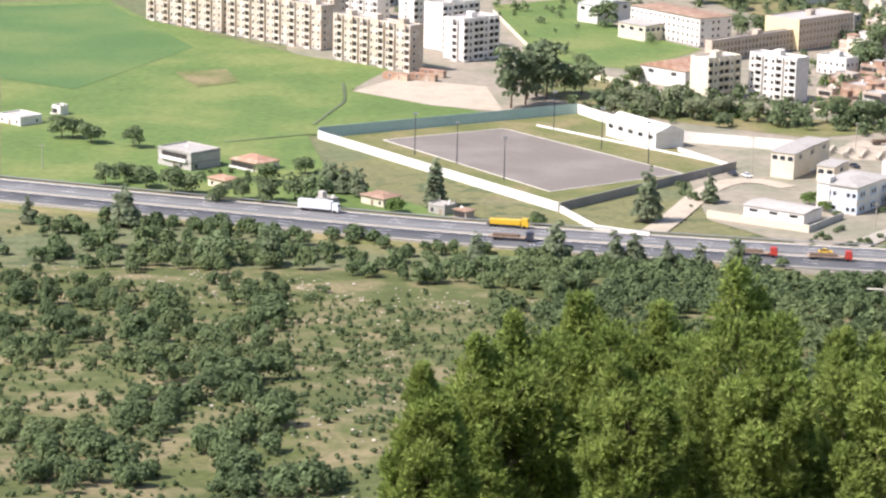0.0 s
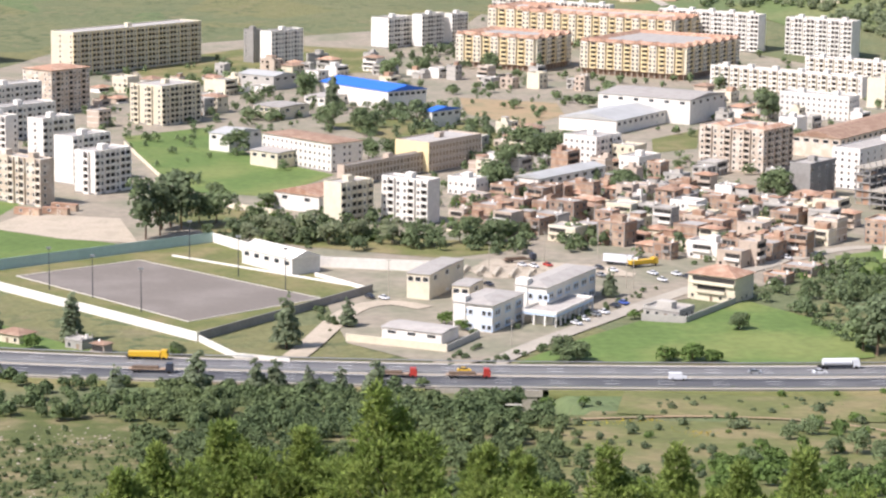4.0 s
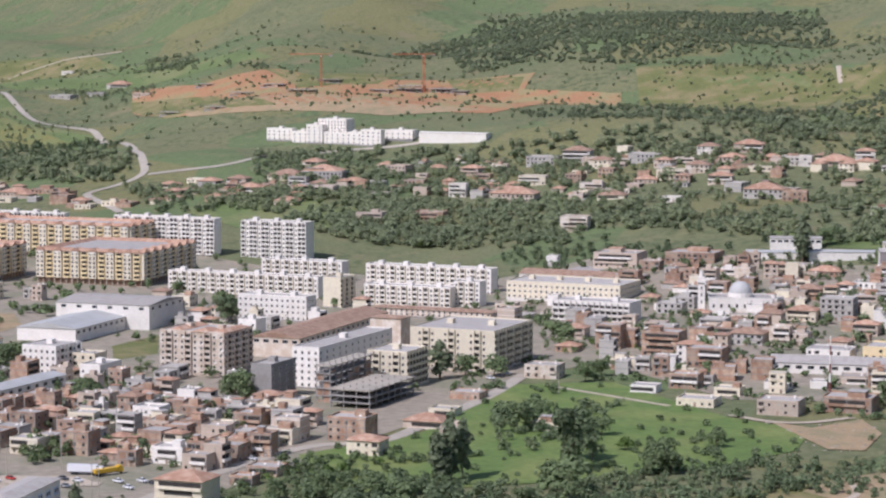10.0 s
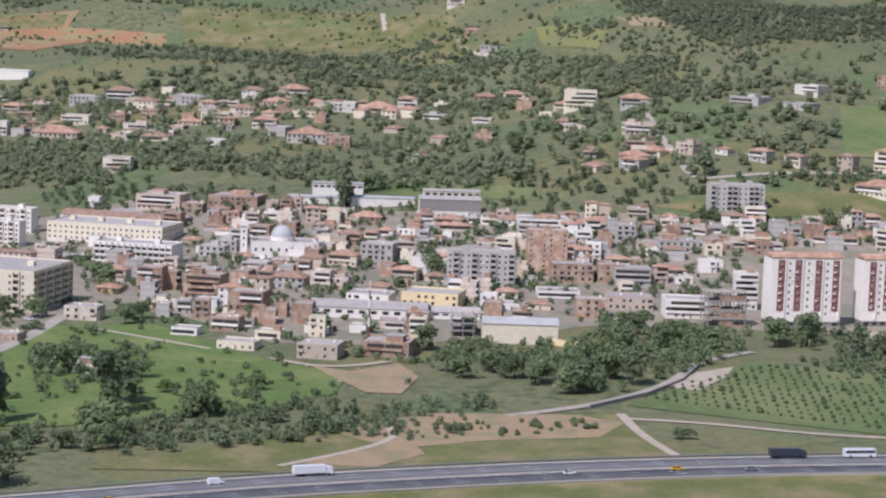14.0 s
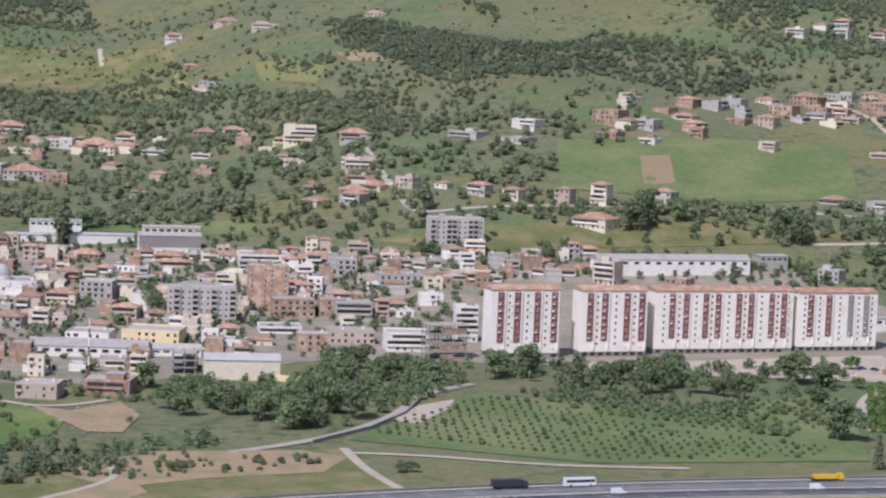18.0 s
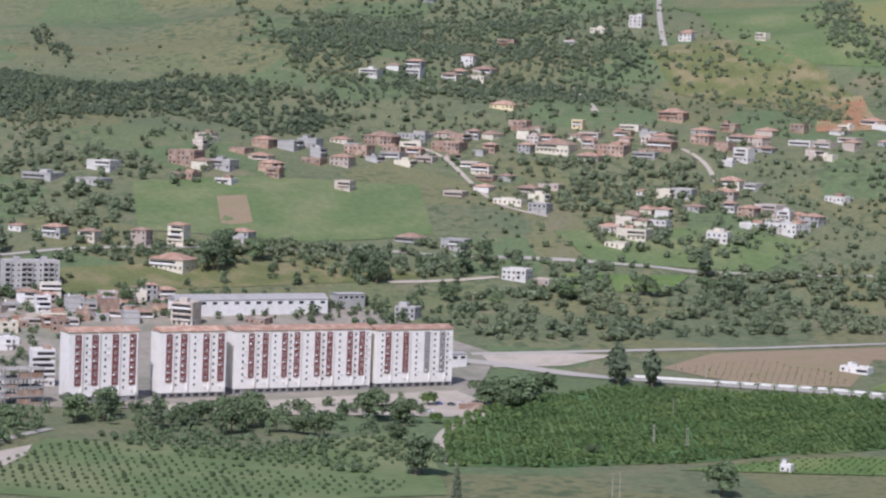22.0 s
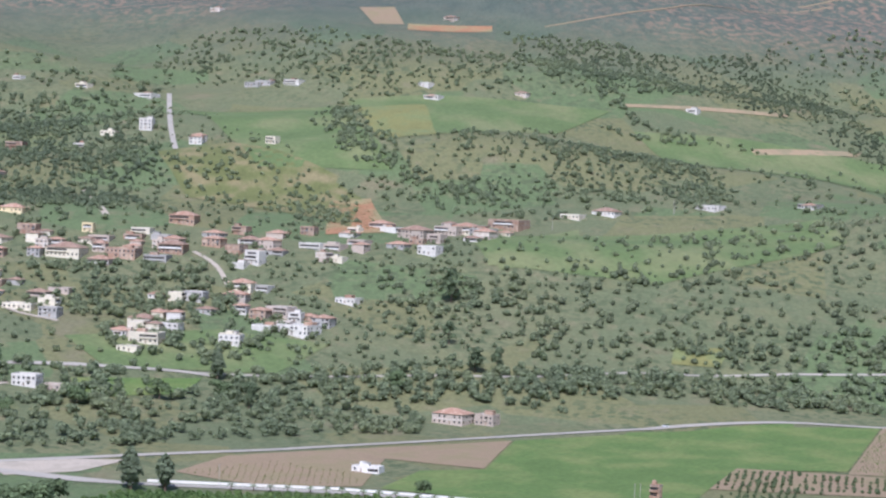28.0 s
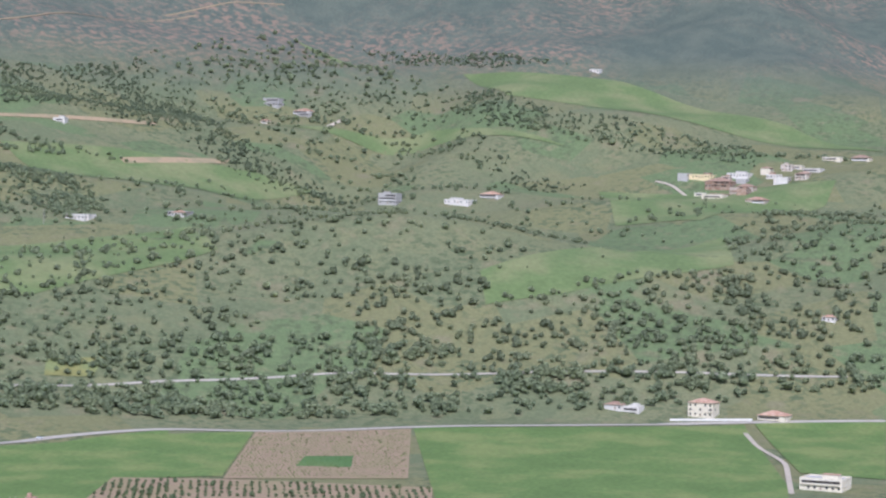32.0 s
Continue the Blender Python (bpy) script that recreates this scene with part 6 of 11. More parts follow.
block(606.8, 1320.9, -45, 71.8, 38.4, 10.3, "plaster_cream", "wwwwwwwwwwwwwwwwwwwww", "wwwwwwwwwww", "long pale yellow school with rows of windows", trim="plaster_white", name="school", dishes=0)
block(579.8, 1230.9, -45, 45.5, 19.6, 11.0, "plaster_white", "bbbbbbbbbbbbb", "......", "white three-storey building behind the school", dishes=0)
hall(636.5, 1378.9, -45, 71.5, 21.7, 4.9, "plaster_white", "tile_brown", "low school wing with a brown tiled roof", rise=2.5, along="x", windows=(9, 0), name="school_wing")
hall(640.9, 1392.5, -45, 22.2, 120.0, 3.4, "plaster_white", "roof_flat", "low flat-roofed school wing", rise=0.5, along="x", windows=(5, 0), name="school_wing")
hall(622.7, 912.7, -30, 34.4, 12.0, 9.1, "plaster_cream", "roof_metal", "grey-roofed depot shed behind a yellow wall", rise=2.5, along="x", windows=(0, 0))
hall(627.4, 988.9, -30, 38.3, 12.0, 3.6, "plaster_white", "roof_flat", "long low shed with a stained grey roof", rise=2, along="x", windows=(8, 0))
hall(596.6, 1004.0, -35, 56.3, 22.6, 5.1, "plaster_white", "roof_flat", "long low shed with a stained grey roof", rise=2.5, along="x", windows=(10, 0))
hall(812.2, 1274.4, -26, 38.2, 12.0, 10.9, "plaster_white", "roof_flat", "blue-grey warehouse with a pale gable end", rise=2, along="x", windows=(0, 0), band="panel_grey")
hall(843.2, 1321.0, -26, 36.6, 12.0, 4.7, "plaster_cream", "roof_flat", "long cream shed on the edge of the fields", rise=1, along="x", windows=(8, 0))
hall(792.6, 1380.6, -28, 33.1, 12.0, 7.4, "plaster_white", "roof_flat", "long white shed on the edge of the fields", rise=1, along="x", windows=(8, 0))
hall(798.9, 1333.4, -28, 41.1, 12.0, 5.1, "plaster_white", "roof_metal", "long open shed with a pale sheet roof", rise=1, along="x", windows=(0, 0))
hall(766.8, 1359.3, -28, 38.9, 12.0, 4.4, "plaster_white", "roof_metal", "long open shed with a pale sheet roof", rise=1, along="x", windows=(0, 0))
hall(1013.8, 1036.5, -20, 98.9, 12.0, 8.9, "plaster_white", "roof_flat", "very long white shed with a grey roof", rise=3, along="x", windows=(14, 0))
hall(1084.4, 1022.8, -20, 18.6, 12.0, 7.7, "plaster_grey", "roof_flat", "low grey building with a flat roof", rise=0.6, along="x", windows=(5, 0))
hall(1034.7, 891.3, -20, 10.2, 12.0, 7.0, "plaster_white", "roof_flat", "small white building at the end of the slabs", rise=0.6, along="x", windows=(2, 0))
hall(128.1, 840.5, -30, 8.5, 33.6, 9.1, "plaster_cream", "roof_flat", "cream flat-roofed workshop beside the yard", rise=0.4, along="x", windows=(3, 3), name="workshop")
hall(137.9, 829.4, -30, 6.3, 14.3, 5.1, "plaster_cream", "roof_flat", "small cream shed beside the yard", rise=0.4, along="x", windows=(2, 1), name="workshop")
hall(111.5, 763.3, -35, 21.5, 12.5, 3.8, "plaster_white", "roof_flat", "low whitewashed house behind the yard wall", rise=0.6, along="x", windows=(3, 0), name="low_house")


# ---- clinic ----
def clinic_wing(x, y, turn, w, d, h):
    """A white two-storey clinic wing with blue bands and a low sheet roof."""
    m, down, rng = lot(x, y, turn, w, d)
    base = standing("clinic", m, "white two-storey clinic wing with blue bands and grey roof", "clinic", "clinic buildings", 9999)
    part("wall", box(-w / 2, w / 2, -d / 2, d / 2, -down, h), "plaster_white", base)
    part("roof", hip_roof(w, d, h, 1.3, 0.7), "roof_flat", base, "low grey roof")
    part("stair_tower", box(-w / 2 - 0.3, -w / 2 + 4.2, -d / 2 - 0.4, -d / 2 + 4.0, -down, h + 2.2), "plaster_white", base)
    for face, span in (("front", w), ("right", d)):
        n = max(2, int(span / 7))
        for fl in range(2):
            z = 0.9 + fl * h / 2
            for k in range(n):
                c = (k + 0.5) / n * span - span / 2 + (1.5 if face == "front" else 0)
                at = face_matrix(face, w, d, c, 0)
                panel = part("blue_panel", box(-2.2, 2.2, -0.06, 0.02, z - 0.5, z + 2.1), "panel_blue", base, m=at)
                for s in (-1.0, 1.0):
                    put("window", window_mesh(1.3, 1.4), panel, at.inverted() @ face_matrix(face, w + (0.12 if face == "right" else 0), d + (0.12 if face == "front" else 0), c + s, z + 0.2))
    return base


def clinic_porch(x, y, turn, w, d, h):
    """A low open porch of arches in front of the clinic."""
    m, down, rng = lot(x, y, turn, w, d)
    base = standing("clinic_porch", m, "low white clinic porch with open arches and flat roof", "porch", "clinic buildings", 9999)
    part("wall", box(-w / 2 + 2.5, w / 2 - 2.5, -d / 2 + 2.5, d / 2 - 0.1, -down, h - 0.5), "plaster_white", base)
    part("roof", flat_roof(w, d, h - 0.5, 0.9, 0.3), ("roof_flat", "plaster_white"), base)
    for face, span in (("front", w), ("right", d)):
        n = max(3, int(span / 3.6))
        for k in range(n + 1):
            part("pillar", box(-0.3, 0.3, 0.05, 0.6, -down, h - 0.5), "plaster_white", base, m=face_matrix(face, w, d, -span / 2 + 0.35 + k * (span - 0.7) / n, 0))
        part("arcade_beam", box(-span / 2, span / 2, 0.0, 0.55, h - 1.3, h - 0.45), "panel_blue", base, "blue beam over the arches", m=face_matrix(face, w, d, 0, 0))


material("panel_blue", (0.50, 0.60, 0.72), spread=0.1, grain=1.5)

clinic_wing(137.5, 782.6, -35, 13.8, 24.8, 9.3)
clinic_wing(166.3, 811.8, -35, 11.3, 42.7, 10.4)
clinic_porch(162.8, 791.5, -35, 12.7, 31.6, 4.9)


# ---- houses on the far slopes ----
house(619, 1914, -35, 29.4, 23.5, 1, "c", group="houses on the far slopes", name="hill_house", step=3.3)
house(646, 1896, -35, 33.3, 26.7, 2, "g", group="houses on the far slopes", name="hill_house", step=3.3)
house(617, 1707, -35, 19.8, 15.8, 2, "p", group="houses on the far slopes", name="hill_house", step=3.3)
house(702, 1837, -35, 16.5, 13.2, 2, "b", group="houses on the far slopes", name="hill_house", step=3.3)
house(658, 1689, -35, 21.8, 17.4, 2, "b", group="houses on the far slopes", name="hill_house", step=3.3)
house(718, 1783, -35, 13.9, 11.1, 3, "w", group="houses on the far slopes", name="hill_house", step=3.3)
house(744, 1728, -35, 32.5, 26.0, 2, "p", group="houses on the far slopes", name="hill_house", step=3.3)
house(787, 1792, -35, 22.0, 17.6, 2, "c", group="houses on the far slopes", name="hill_house", step=3.3)
house(803, 1715, -35, 18.0, 14.4, 2, "t", roof="flat", group="houses on the far slopes", name="hill_house", step=3.3)
house(722, 1570, -35, 19.6, 15.7, 3, "t", roof="flat", group="houses on the far slopes", name="hill_house", step=3.3)
house(794, 1660, -35, 21.0, 16.8, 1, "c", group="houses on the far slopes", name="hill_house", step=3.3)
house(834, 1877, -35, 27.3, 21.8, 2, "g", group="houses on the far slopes", name="hill_house", step=3.3)
house(855, 1855, -35, 23.1, 18.5, 3, "g", group="houses on the far slopes", name="hill_house", step=3.3)
house(852, 1802, -35, 18.6, 14.9, 2, "c", group="houses on the far slopes", name="hill_house", step=3.3)
house(885, 1786, -35, 27.1, 21.7, 2, "g", group="houses on the far slopes", name="hill_house", step=3.3)
house(865, 1701, -35, 22.1, 17.7, 2, "c", group="houses on the far slopes", name="hill_house", step=3.3)
house(931, 1765, -35, 17.8, 14.3, 2, "w", group="houses on the far slopes", name="hill_house", step=3.3)
house(962, 1753, -35, 23.6, 18.9, 2, "p", group="houses on the far slopes", name="hill_house", step=3.3)
house(888, 1701, -35, 18.7, 15.0, 2, "t", roof="hip", group="houses on the far slopes", name="hill_house", step=3.3)
house(880, 1648, -35, 18.3, 14.7, 2, "t", roof="hip", group="houses on the far slopes", name="hill_house", step=3.3)
house(813, 1598, -35, 13.6, 10.9, 1, "w", group="houses on the far slopes", name="hill_house", step=3.3)
house(968, 1685, -35, 23.2, 18.6, 2, "w", group="houses on the far slopes", name="hill_house", step=3.3)
house(997, 1675, -35, 32.0, 25.6, 1, "t", roof="hip", group="houses on the far slopes", name="hill_house", step=3.3)
house(1019, 1667, -35, 15.6, 12.5, 3, "w", group="houses on the far slopes", name="hill_house", step=3.3)
house(873, 1567, -35, 28.9, 23.2, 2, "g", group="houses on the far slopes", name="hill_house", step=3.3)
house(885, 1543, -35, 17.8, 14.2, 2, "b", group="houses on the far slopes", name="hill_house", step=3.3)
house(900, 1452, -35, 12.2, 9.8, 1, "w", group="houses on the far slopes", name="hill_house", step=3.3)
house(804, 1915, -35, 15.1, 12.1, 1, "c", group="houses on the far slopes", name="hill_house", step=3.3)
house(790, 1946, -35, 15.2, 12.2, 1, "c", group="houses on the far slopes", name="hill_house", step=3.3)
house(749, 1907, -35, 17.2, 13.8, 1, "g", group="houses on the far slopes", name="hill_house", step=3.3)
house(1054, 1606, -35, 18.3, 14.6, 2, "b", roof="hip", group="houses on the far slopes", name="hill_house", step=3.3)
house(1057, 1571, -35, 16.5, 13.2, 2, "t", roof="hip", group="houses on the far slopes", name="hill_house", step=3.3)
house(1044, 1464, -35, 24.0, 19.2, 4, "c", roof="flat", group="houses on the far slopes", name="hill_house", step=3.3)
house(1281, 2012, -35, 17.1, 13.7, 2, "w", group="houses on the far slopes", name="hill_house", step=3.3)
house(1222, 1889, -35, 14.2, 11.4, 1, "b", roof="hip", group="houses on the far slopes", name="hill_house", step=3.3)
house(1195, 1810, -35, 24.6, 19.7, 1, "g", group="houses on the far slopes", name="hill_house", step=3.3)
house(1321, 1979, -35, 27.1, 21.7, 1, "p", group="houses on the far slopes", name="hill_house", step=3.3)
house(1322, 1913, -35, 29.5, 23.6, 1, "p", group="houses on the far slopes", name="hill_house", step=3.3)
house(1336, 1762, -35, 17.9, 14.3, 1, "w", group="houses on the far slopes", name="hill_house", step=3.3)
house(954, 1320, -35, 15.7, 12.6, 1, "c", roof="hip", group="houses on the far slopes", name="hill_house", step=3.3)
house(934, 1288, -35, 16.8, 13.4, 1, "t", roof="hip", group="houses on the far slopes", name="hill_house", step=3.3)
house(954, 1274, -35, 19.8, 15.9, 2, "p", group="houses on the far slopes", name="hill_house", step=3.3)
house(1004, 1334, -35, 23.4, 18.7, 2, "p", group="houses on the far slopes", name="hill_house", step=3.3)
house(985, 1309, -35, 20.4, 16.3, 1, "b", group="houses on the far slopes", name="hill_house", step=3.3)
house(978, 1287, -35, 27.3, 21.8, 1, "c", group="houses on the far slopes", name="hill_house", step=3.3)
house(998, 1405, -35, 21.9, 17.5, 1, "t", group="houses on the far slopes", name="hill_house", step=3.3)
house(1050, 1404, -35, 21.8, 17.4, 2, "g", group="houses on the far slopes", name="hill_house", step=3.3)
house(929, 1721, -35, 20.9, 16.7, 1, "p", group="houses on the far slopes", name="hill_house", step=3.3)
house(928, 1673, -35, 18.5, 14.8, 1, "c", group="houses on the far slopes", name="hill_house", step=3.3)
house(844, 1703, -35, 17.9, 14.3, 1, "p", group="houses on the far slopes", name="hill_house", step=3.3)
house(873, 1805, -35, 16.7, 13.4, 1, "p", group="houses on the far slopes", name="hill_house", step=3.3)
house(957, 1706, -35, 16.9, 13.5, 1, "b", group="houses on the far slopes", name="hill_house", step=3.3)
house(714, 1933, -35, 16.4, 13.1, 1, "c", group="houses on the far slopes", name="hill_house", step=3.3)
house(659, 1865, -35, 17.6, 14.0, 1, "p", group="houses on the far slopes", name="hill_house", step=3.3)
house(580, 1796, -35, 18.4, 14.7, 1, "c", group="houses on the far slopes", name="hill_house", step=3.3)
house(617, 1880, -35, 15.5, 12.4, 2, "g", group="houses on the far slopes", name="hill_house", step=3.3)
house(411, 2120, -40, 21.8, 17.5, 1, "b", group="houses on the far slopes", name="hill_house", step=3.3)
house(419, 2040, -40, 24.9, 19.9, 1, "p", group="houses on the far slopes", name="hill_house", step=3.3)
house(442, 2030, -40, 21.1, 16.9, 1, "b", group="houses on the far slopes", name="hill_house", step=3.3)
house(402, 2208, -40, 18.5, 14.8, 2, "b", group="houses on the far slopes", name="hill_house", step=3.3)
house(575, 1877, -40, 20.3, 16.3, 1, "c", group="houses on the far slopes", name="hill_house", step=3.3)
house(595, 1878, -40, 16.7, 13.4, 1, "b", group="houses on the far slopes", name="hill_house", step=3.3)
house(645, 1899, -40, 30.4, 24.3, 2, "g", group="houses on the far slopes", name="hill_house", step=3.3)
house(533, 1903, -40, 16.7, 13.3, 1, "c", group="houses on the far slopes", name="hill_house", step=3.3)
house(539, 1851, -40, 16.3, 13.0, 1, "b", group="houses on the far slopes", name="hill_house", step=3.3)
house(580, 1926, -40, 17.0, 13.6, 1, "p", group="houses on the far slopes", name="hill_house", step=3.3)
house(594, 1816, -40, 14.5, 11.6, 1, "b", group="houses on the far slopes", name="hill_house", step=3.3)
house(528, 1948, -40, 15.1, 12.1, 1, "c", group="houses on the far slopes", name="hill_house", step=3.3)
house(402, 2004, -40, 15.1, 12.1, 1, "c", group="houses on the far slopes", name="hill_house", step=3.3)
house(727, 3188, -40, 18.1, 14.5, 1, "w", group="houses on the far slopes", name="hill_house", step=3.3)
house(638, 3334, -40, 28.0, 22.4, 1, "c", group="houses on the far slopes", name="hill_house", step=3.3)
house(692, 2772, -40, 26.5, 21.2, 1, "g", group="houses on the far slopes", name="hill_house", step=3.3)
house(612, 2716, -40, 25.7, 20.6, 1, "g", group="houses on the far slopes", name="hill_house", step=3.3)
house(652, 2716, -40, 20.7, 16.6, 1, "g", group="houses on the far slopes", name="hill_house", step=3.3)
house(681, 2623, -40, 20.2, 16.1, 1, "p", group="houses on the far slopes", name="hill_house", step=3.3)
house(1003, 1339, -72, 15.2, 12.2, 2, "p", group="houses on the far slopes", name="hill_house", step=3.3)
house(990, 1315, -72, 15.0, 12.0, 1, "c", group="houses on the far slopes", name="hill_house", step=3.3)
house(975, 1280, -72, 19.0, 15.2, 1, "c", group="houses on the far slopes", name="hill_house", step=3.3)
house(957, 1324, -72, 12.5, 10.0, 1, "c", roof="hip", group="houses on the far slopes", name="hill_house", step=3.3)
house(931, 1288, -72, 13.3, 10.6, 1, "t", roof="hip", group="houses on the far slopes", name="hill_house", step=3.3)
house(947, 1264, -72, 15.8, 12.6, 2, "g", group="houses on the far slopes", name="hill_house", step=3.3)
house(990, 1263, -72, 13.4, 10.8, 2, "p", group="houses on the far slopes", name="hill_house", step=3.3)
house(1004, 1243, -72, 9.6, 7.7, 1, "w", group="houses on the far slopes", name="hill_house", step=3.3)
house(1013, 1216, -72, 13.3, 10.6, 2, "g", group="houses on the far slopes", name="hill_house", step=3.3)
house(1025, 1196, -72, 12.1, 9.7, 2, "c", roof="hip", group="houses on the far slopes", name="hill_house", step=3.3)
house(1049, 1173, -72, 11.0, 8.8, 3, "p", roof="hip", group="houses on the far slopes", name="hill_house", step=3.3)
house(1072, 1163, -72, 11.6, 9.3, 4, "c", roof="hip", group="houses on the far slopes", name="hill_house", step=3.3)
house(1119, 1153, -72, 14.8, 11.9, 2, "g", group="houses on the far slopes", name="hill_house", step=3.3)
house(1143, 1321, -72, 19.1, 15.3, 2, "w", roof="flat", group="houses on the far slopes", name="hill_house", step=3.3)
house(1114, 1297, -72, 20.3, 16.2, 1, "g", group="houses on the far slopes", name="hill_house", step=3.3)
house(1095, 1329, -72, 23.5, 18.8, 1, "g", group="houses on the far slopes", name="hill_house", step=3.3)
house(1274, 1355, -72, 14.4, 11.5, 1, "p", group="houses on the far slopes", name="hill_house", step=3.3)
house(1207, 1304, -72, 21.2, 16.9, 3, "b", roof="flat", group="houses on the far slopes", name="hill_house", step=3.3)
house(1182, 1277, -72, 17.6, 14.1, 1, "b", group="houses on the far slopes", name="hill_house", step=3.3)
house(1224, 1283, -72, 17.9, 14.4, 2, "g", group="houses on the far slopes", name="hill_house", step=3.3)
house(1199, 1253, -72, 13.4, 10.7, 1, "w", roof="flat", group="houses on the far slopes", name="hill_house", step=3.3)
house(1244, 1250, -72, 10.8, 8.6, 2, "b", group="houses on the far slopes", name="hill_house", step=3.3)
house(1333, 1302, -72, 15.9, 12.7, 2, "g", group="houses on the far slopes", name="hill_house", step=3.3)
house(1272, 1206, -72, 12.4, 9.9, 2, "p", roof="flat", group="houses on the far slopes", name="hill_house", step=3.3)
house(1320, 1255, -72, 15.6, 12.5, 2, "p", group="houses on the far slopes", name="hill_house", step=3.3)
house(1303, 1268, -72, 15.5, 12.4, 1, "b", group="houses on the far slopes", name="hill_house", step=3.3)
house(1400, 1289, -72, 23.1, 18.4, 2, "b", group="houses on the far slopes", name="hill_house", step=3.3)
house(1438, 1288, -72, 23.5, 18.8, 1, "g", group="houses on the far slopes", name="hill_house", step=3.3)
house(1431, 1246, -72, 23.2, 18.5, 2, "b", group="houses on the far slopes", name="hill_house", step=3.3)
house(1357, 1273, -72, 19.0, 15.2, 2, "b", group="houses on the far slopes", name="hill_house", step=3.3)
house(1376, 1255, -72, 16.0, 12.8, 1, "g", group="houses on the far slopes", name="hill_house", step=3.3)
house(1340, 1159, -72, 15.3, 12.3, 1, "p", roof="flat", group="houses on the far slopes", name="hill_house", step=3.3)
house(1392, 1174, -72, 14.5, 11.6, 1, "b", group="houses on the far slopes", name="hill_house", step=3.3)
house(1357, 1120, -72, 21.7, 17.3, 1, "c", group="houses on the far slopes", name="hill_house", step=3.3)
house(1412, 1128, -72, 15.8, 12.7, 1, "p", group="houses on the far slopes", name="hill_house", step=3.3)
house(1486, 1183, -72, 27.1, 21.7, 2, "c", group="houses on the far slopes", name="hill_house", step=3.3)
house(1511, 1147, -72, 23.6, 18.9, 2, "b", group="houses on the far slopes", name="hill_house", step=3.3)
house(1545, 1125, -72, 20.3, 16.3, 2, "b", group="houses on the far slopes", name="hill_house", step=3.3)
house(1515, 1245, -72, 15.6, 12.5, 2, "b", group="houses on the far slopes", name="hill_house", step=3.3)
house(1549, 1212, -72, 9.0, 7.2, 2, "y", group="houses on the far slopes", name="hill_house", step=3.3)
house(1578, 1180, -72, 15.9, 12.7, 1, "c", group="houses on the far slopes", name="hill_house", step=3.3)
house(1625, 1173, -72, 21.3, 17.1, 2, "b", group="houses on the far slopes", name="hill_house", step=3.3)
house(1569, 1409, -72, 13.0, 10.4, 2, "w", group="houses on the far slopes", name="hill_house", step=3.3)
house(1636, 1406, -72, 11.4, 9.1, 3, "w", group="houses on the far slopes", name="hill_house", step=3.3)
house(1617, 1380, -72, 20.0, 16.0, 1, "c", group="houses on the far slopes", name="hill_house", step=3.3)
house(1748, 1455, -72, 16.4, 13.1, 2, "b", group="houses on the far slopes", name="hill_house", step=3.3)
house(1789, 1412, -72, 12.2, 9.8, 1, "w", group="houses on the far slopes", name="hill_house", step=3.3)
house(1836, 1416, -72, 14.7, 11.7, 1, "c", group="houses on the far slopes", name="hill_house", step=3.3)
house(1866, 1395, -72, 12.6, 10.1, 3, "w", group="houses on the far slopes", name="hill_house", step=3.3)
house(1846, 1322, -72, 12.3, 9.9, 2, "w", group="houses on the far slopes", name="hill_house", step=3.3)
house(1613, 1396, -72, 15.3, 12.2, 1, "g", group="houses on the far slopes", name="hill_house", step=3.3)
house(1547, 1288, -72, 20.9, 16.7, 1, "y", group="houses on the far slopes", name="hill_house", step=3.3)
house(1035, 1127, -72, 23.9, 19.1, 2, "c", roof="hip", group="houses on the far slopes", name="hill_house", step=3.3)
house(1222, 1001, -72, 16.5, 13.2, 2, "w", roof="flat", group="houses on the far slopes", name="hill_house", step=3.3)
house(1227, 983, -72, 11.4, 9.1, 1, "p", group="houses on the far slopes", name="hill_house", step=3.3)
house(1359, 1009, -72, 21.2, 17.0, 2, "c", group="houses on the far slopes", name="hill_house", step=3.3)
house(1357, 1027, -72, 12.5, 10.0, 1, "p", group="houses on the far slopes", name="hill_house", step=3.3)
house(1402, 968, -72, 15.3, 12.3, 2, "w", group="houses on the far slopes", name="hill_house", step=3.3)
house(1243, 1073, -72, 17.0, 13.6, 2, "g", group="houses on the far slopes", name="hill_house", step=3.3)
house(1229, 1101, -72, 18.6, 14.8, 1, "g", group="houses on the far slopes", name="hill_house", step=3.3)
house(1099, 985, -72, 13.3, 10.7, 2, "g", roof="flat", group="houses on the far slopes", name="hill_house", step=3.3)
house(961, 1034, -72, 13.5, 10.8, 4, "t", roof="flat", group="houses on the far slopes", name="hill_house", step=3.3)
house(994, 1052, -72, 13.4, 10.7, 1, "p", group="houses on the far slopes", name="hill_house", step=3.3)
house(946, 1094, -72, 15.9, 12.7, 1, "w", roof="hip", group="houses on the far slopes", name="hill_house", step=3.3)
house(941, 1068, -72, 15.7, 12.5, 1, "b", group="houses on the far slopes", name="hill_house", step=3.3)
house(897, 1081, -72, 15.4, 12.3, 1, "c", group="houses on the far slopes", name="hill_house", step=3.3)
house(889, 1118, -72, 13.0, 10.4, 1, "p", group="houses on the far slopes", name="hill_house", step=3.3)
house(1003, 1017, -72, 13.3, 10.6, 1, "b", group="houses on the far slopes", name="hill_house", step=3.3)
house(1408, 1203, -72, 14.0, 11.2, 1, "p", group="houses on the far slopes", name="hill_house", step=3.3)
house(1390, 1233, -72, 13.9, 11.2, 1, "p", group="houses on the far slopes", name="hill_house", step=3.3)
house(1486, 1150, -72, 18.0, 14.4, 1, "p", group="houses on the far slopes", name="hill_house", step=3.3)
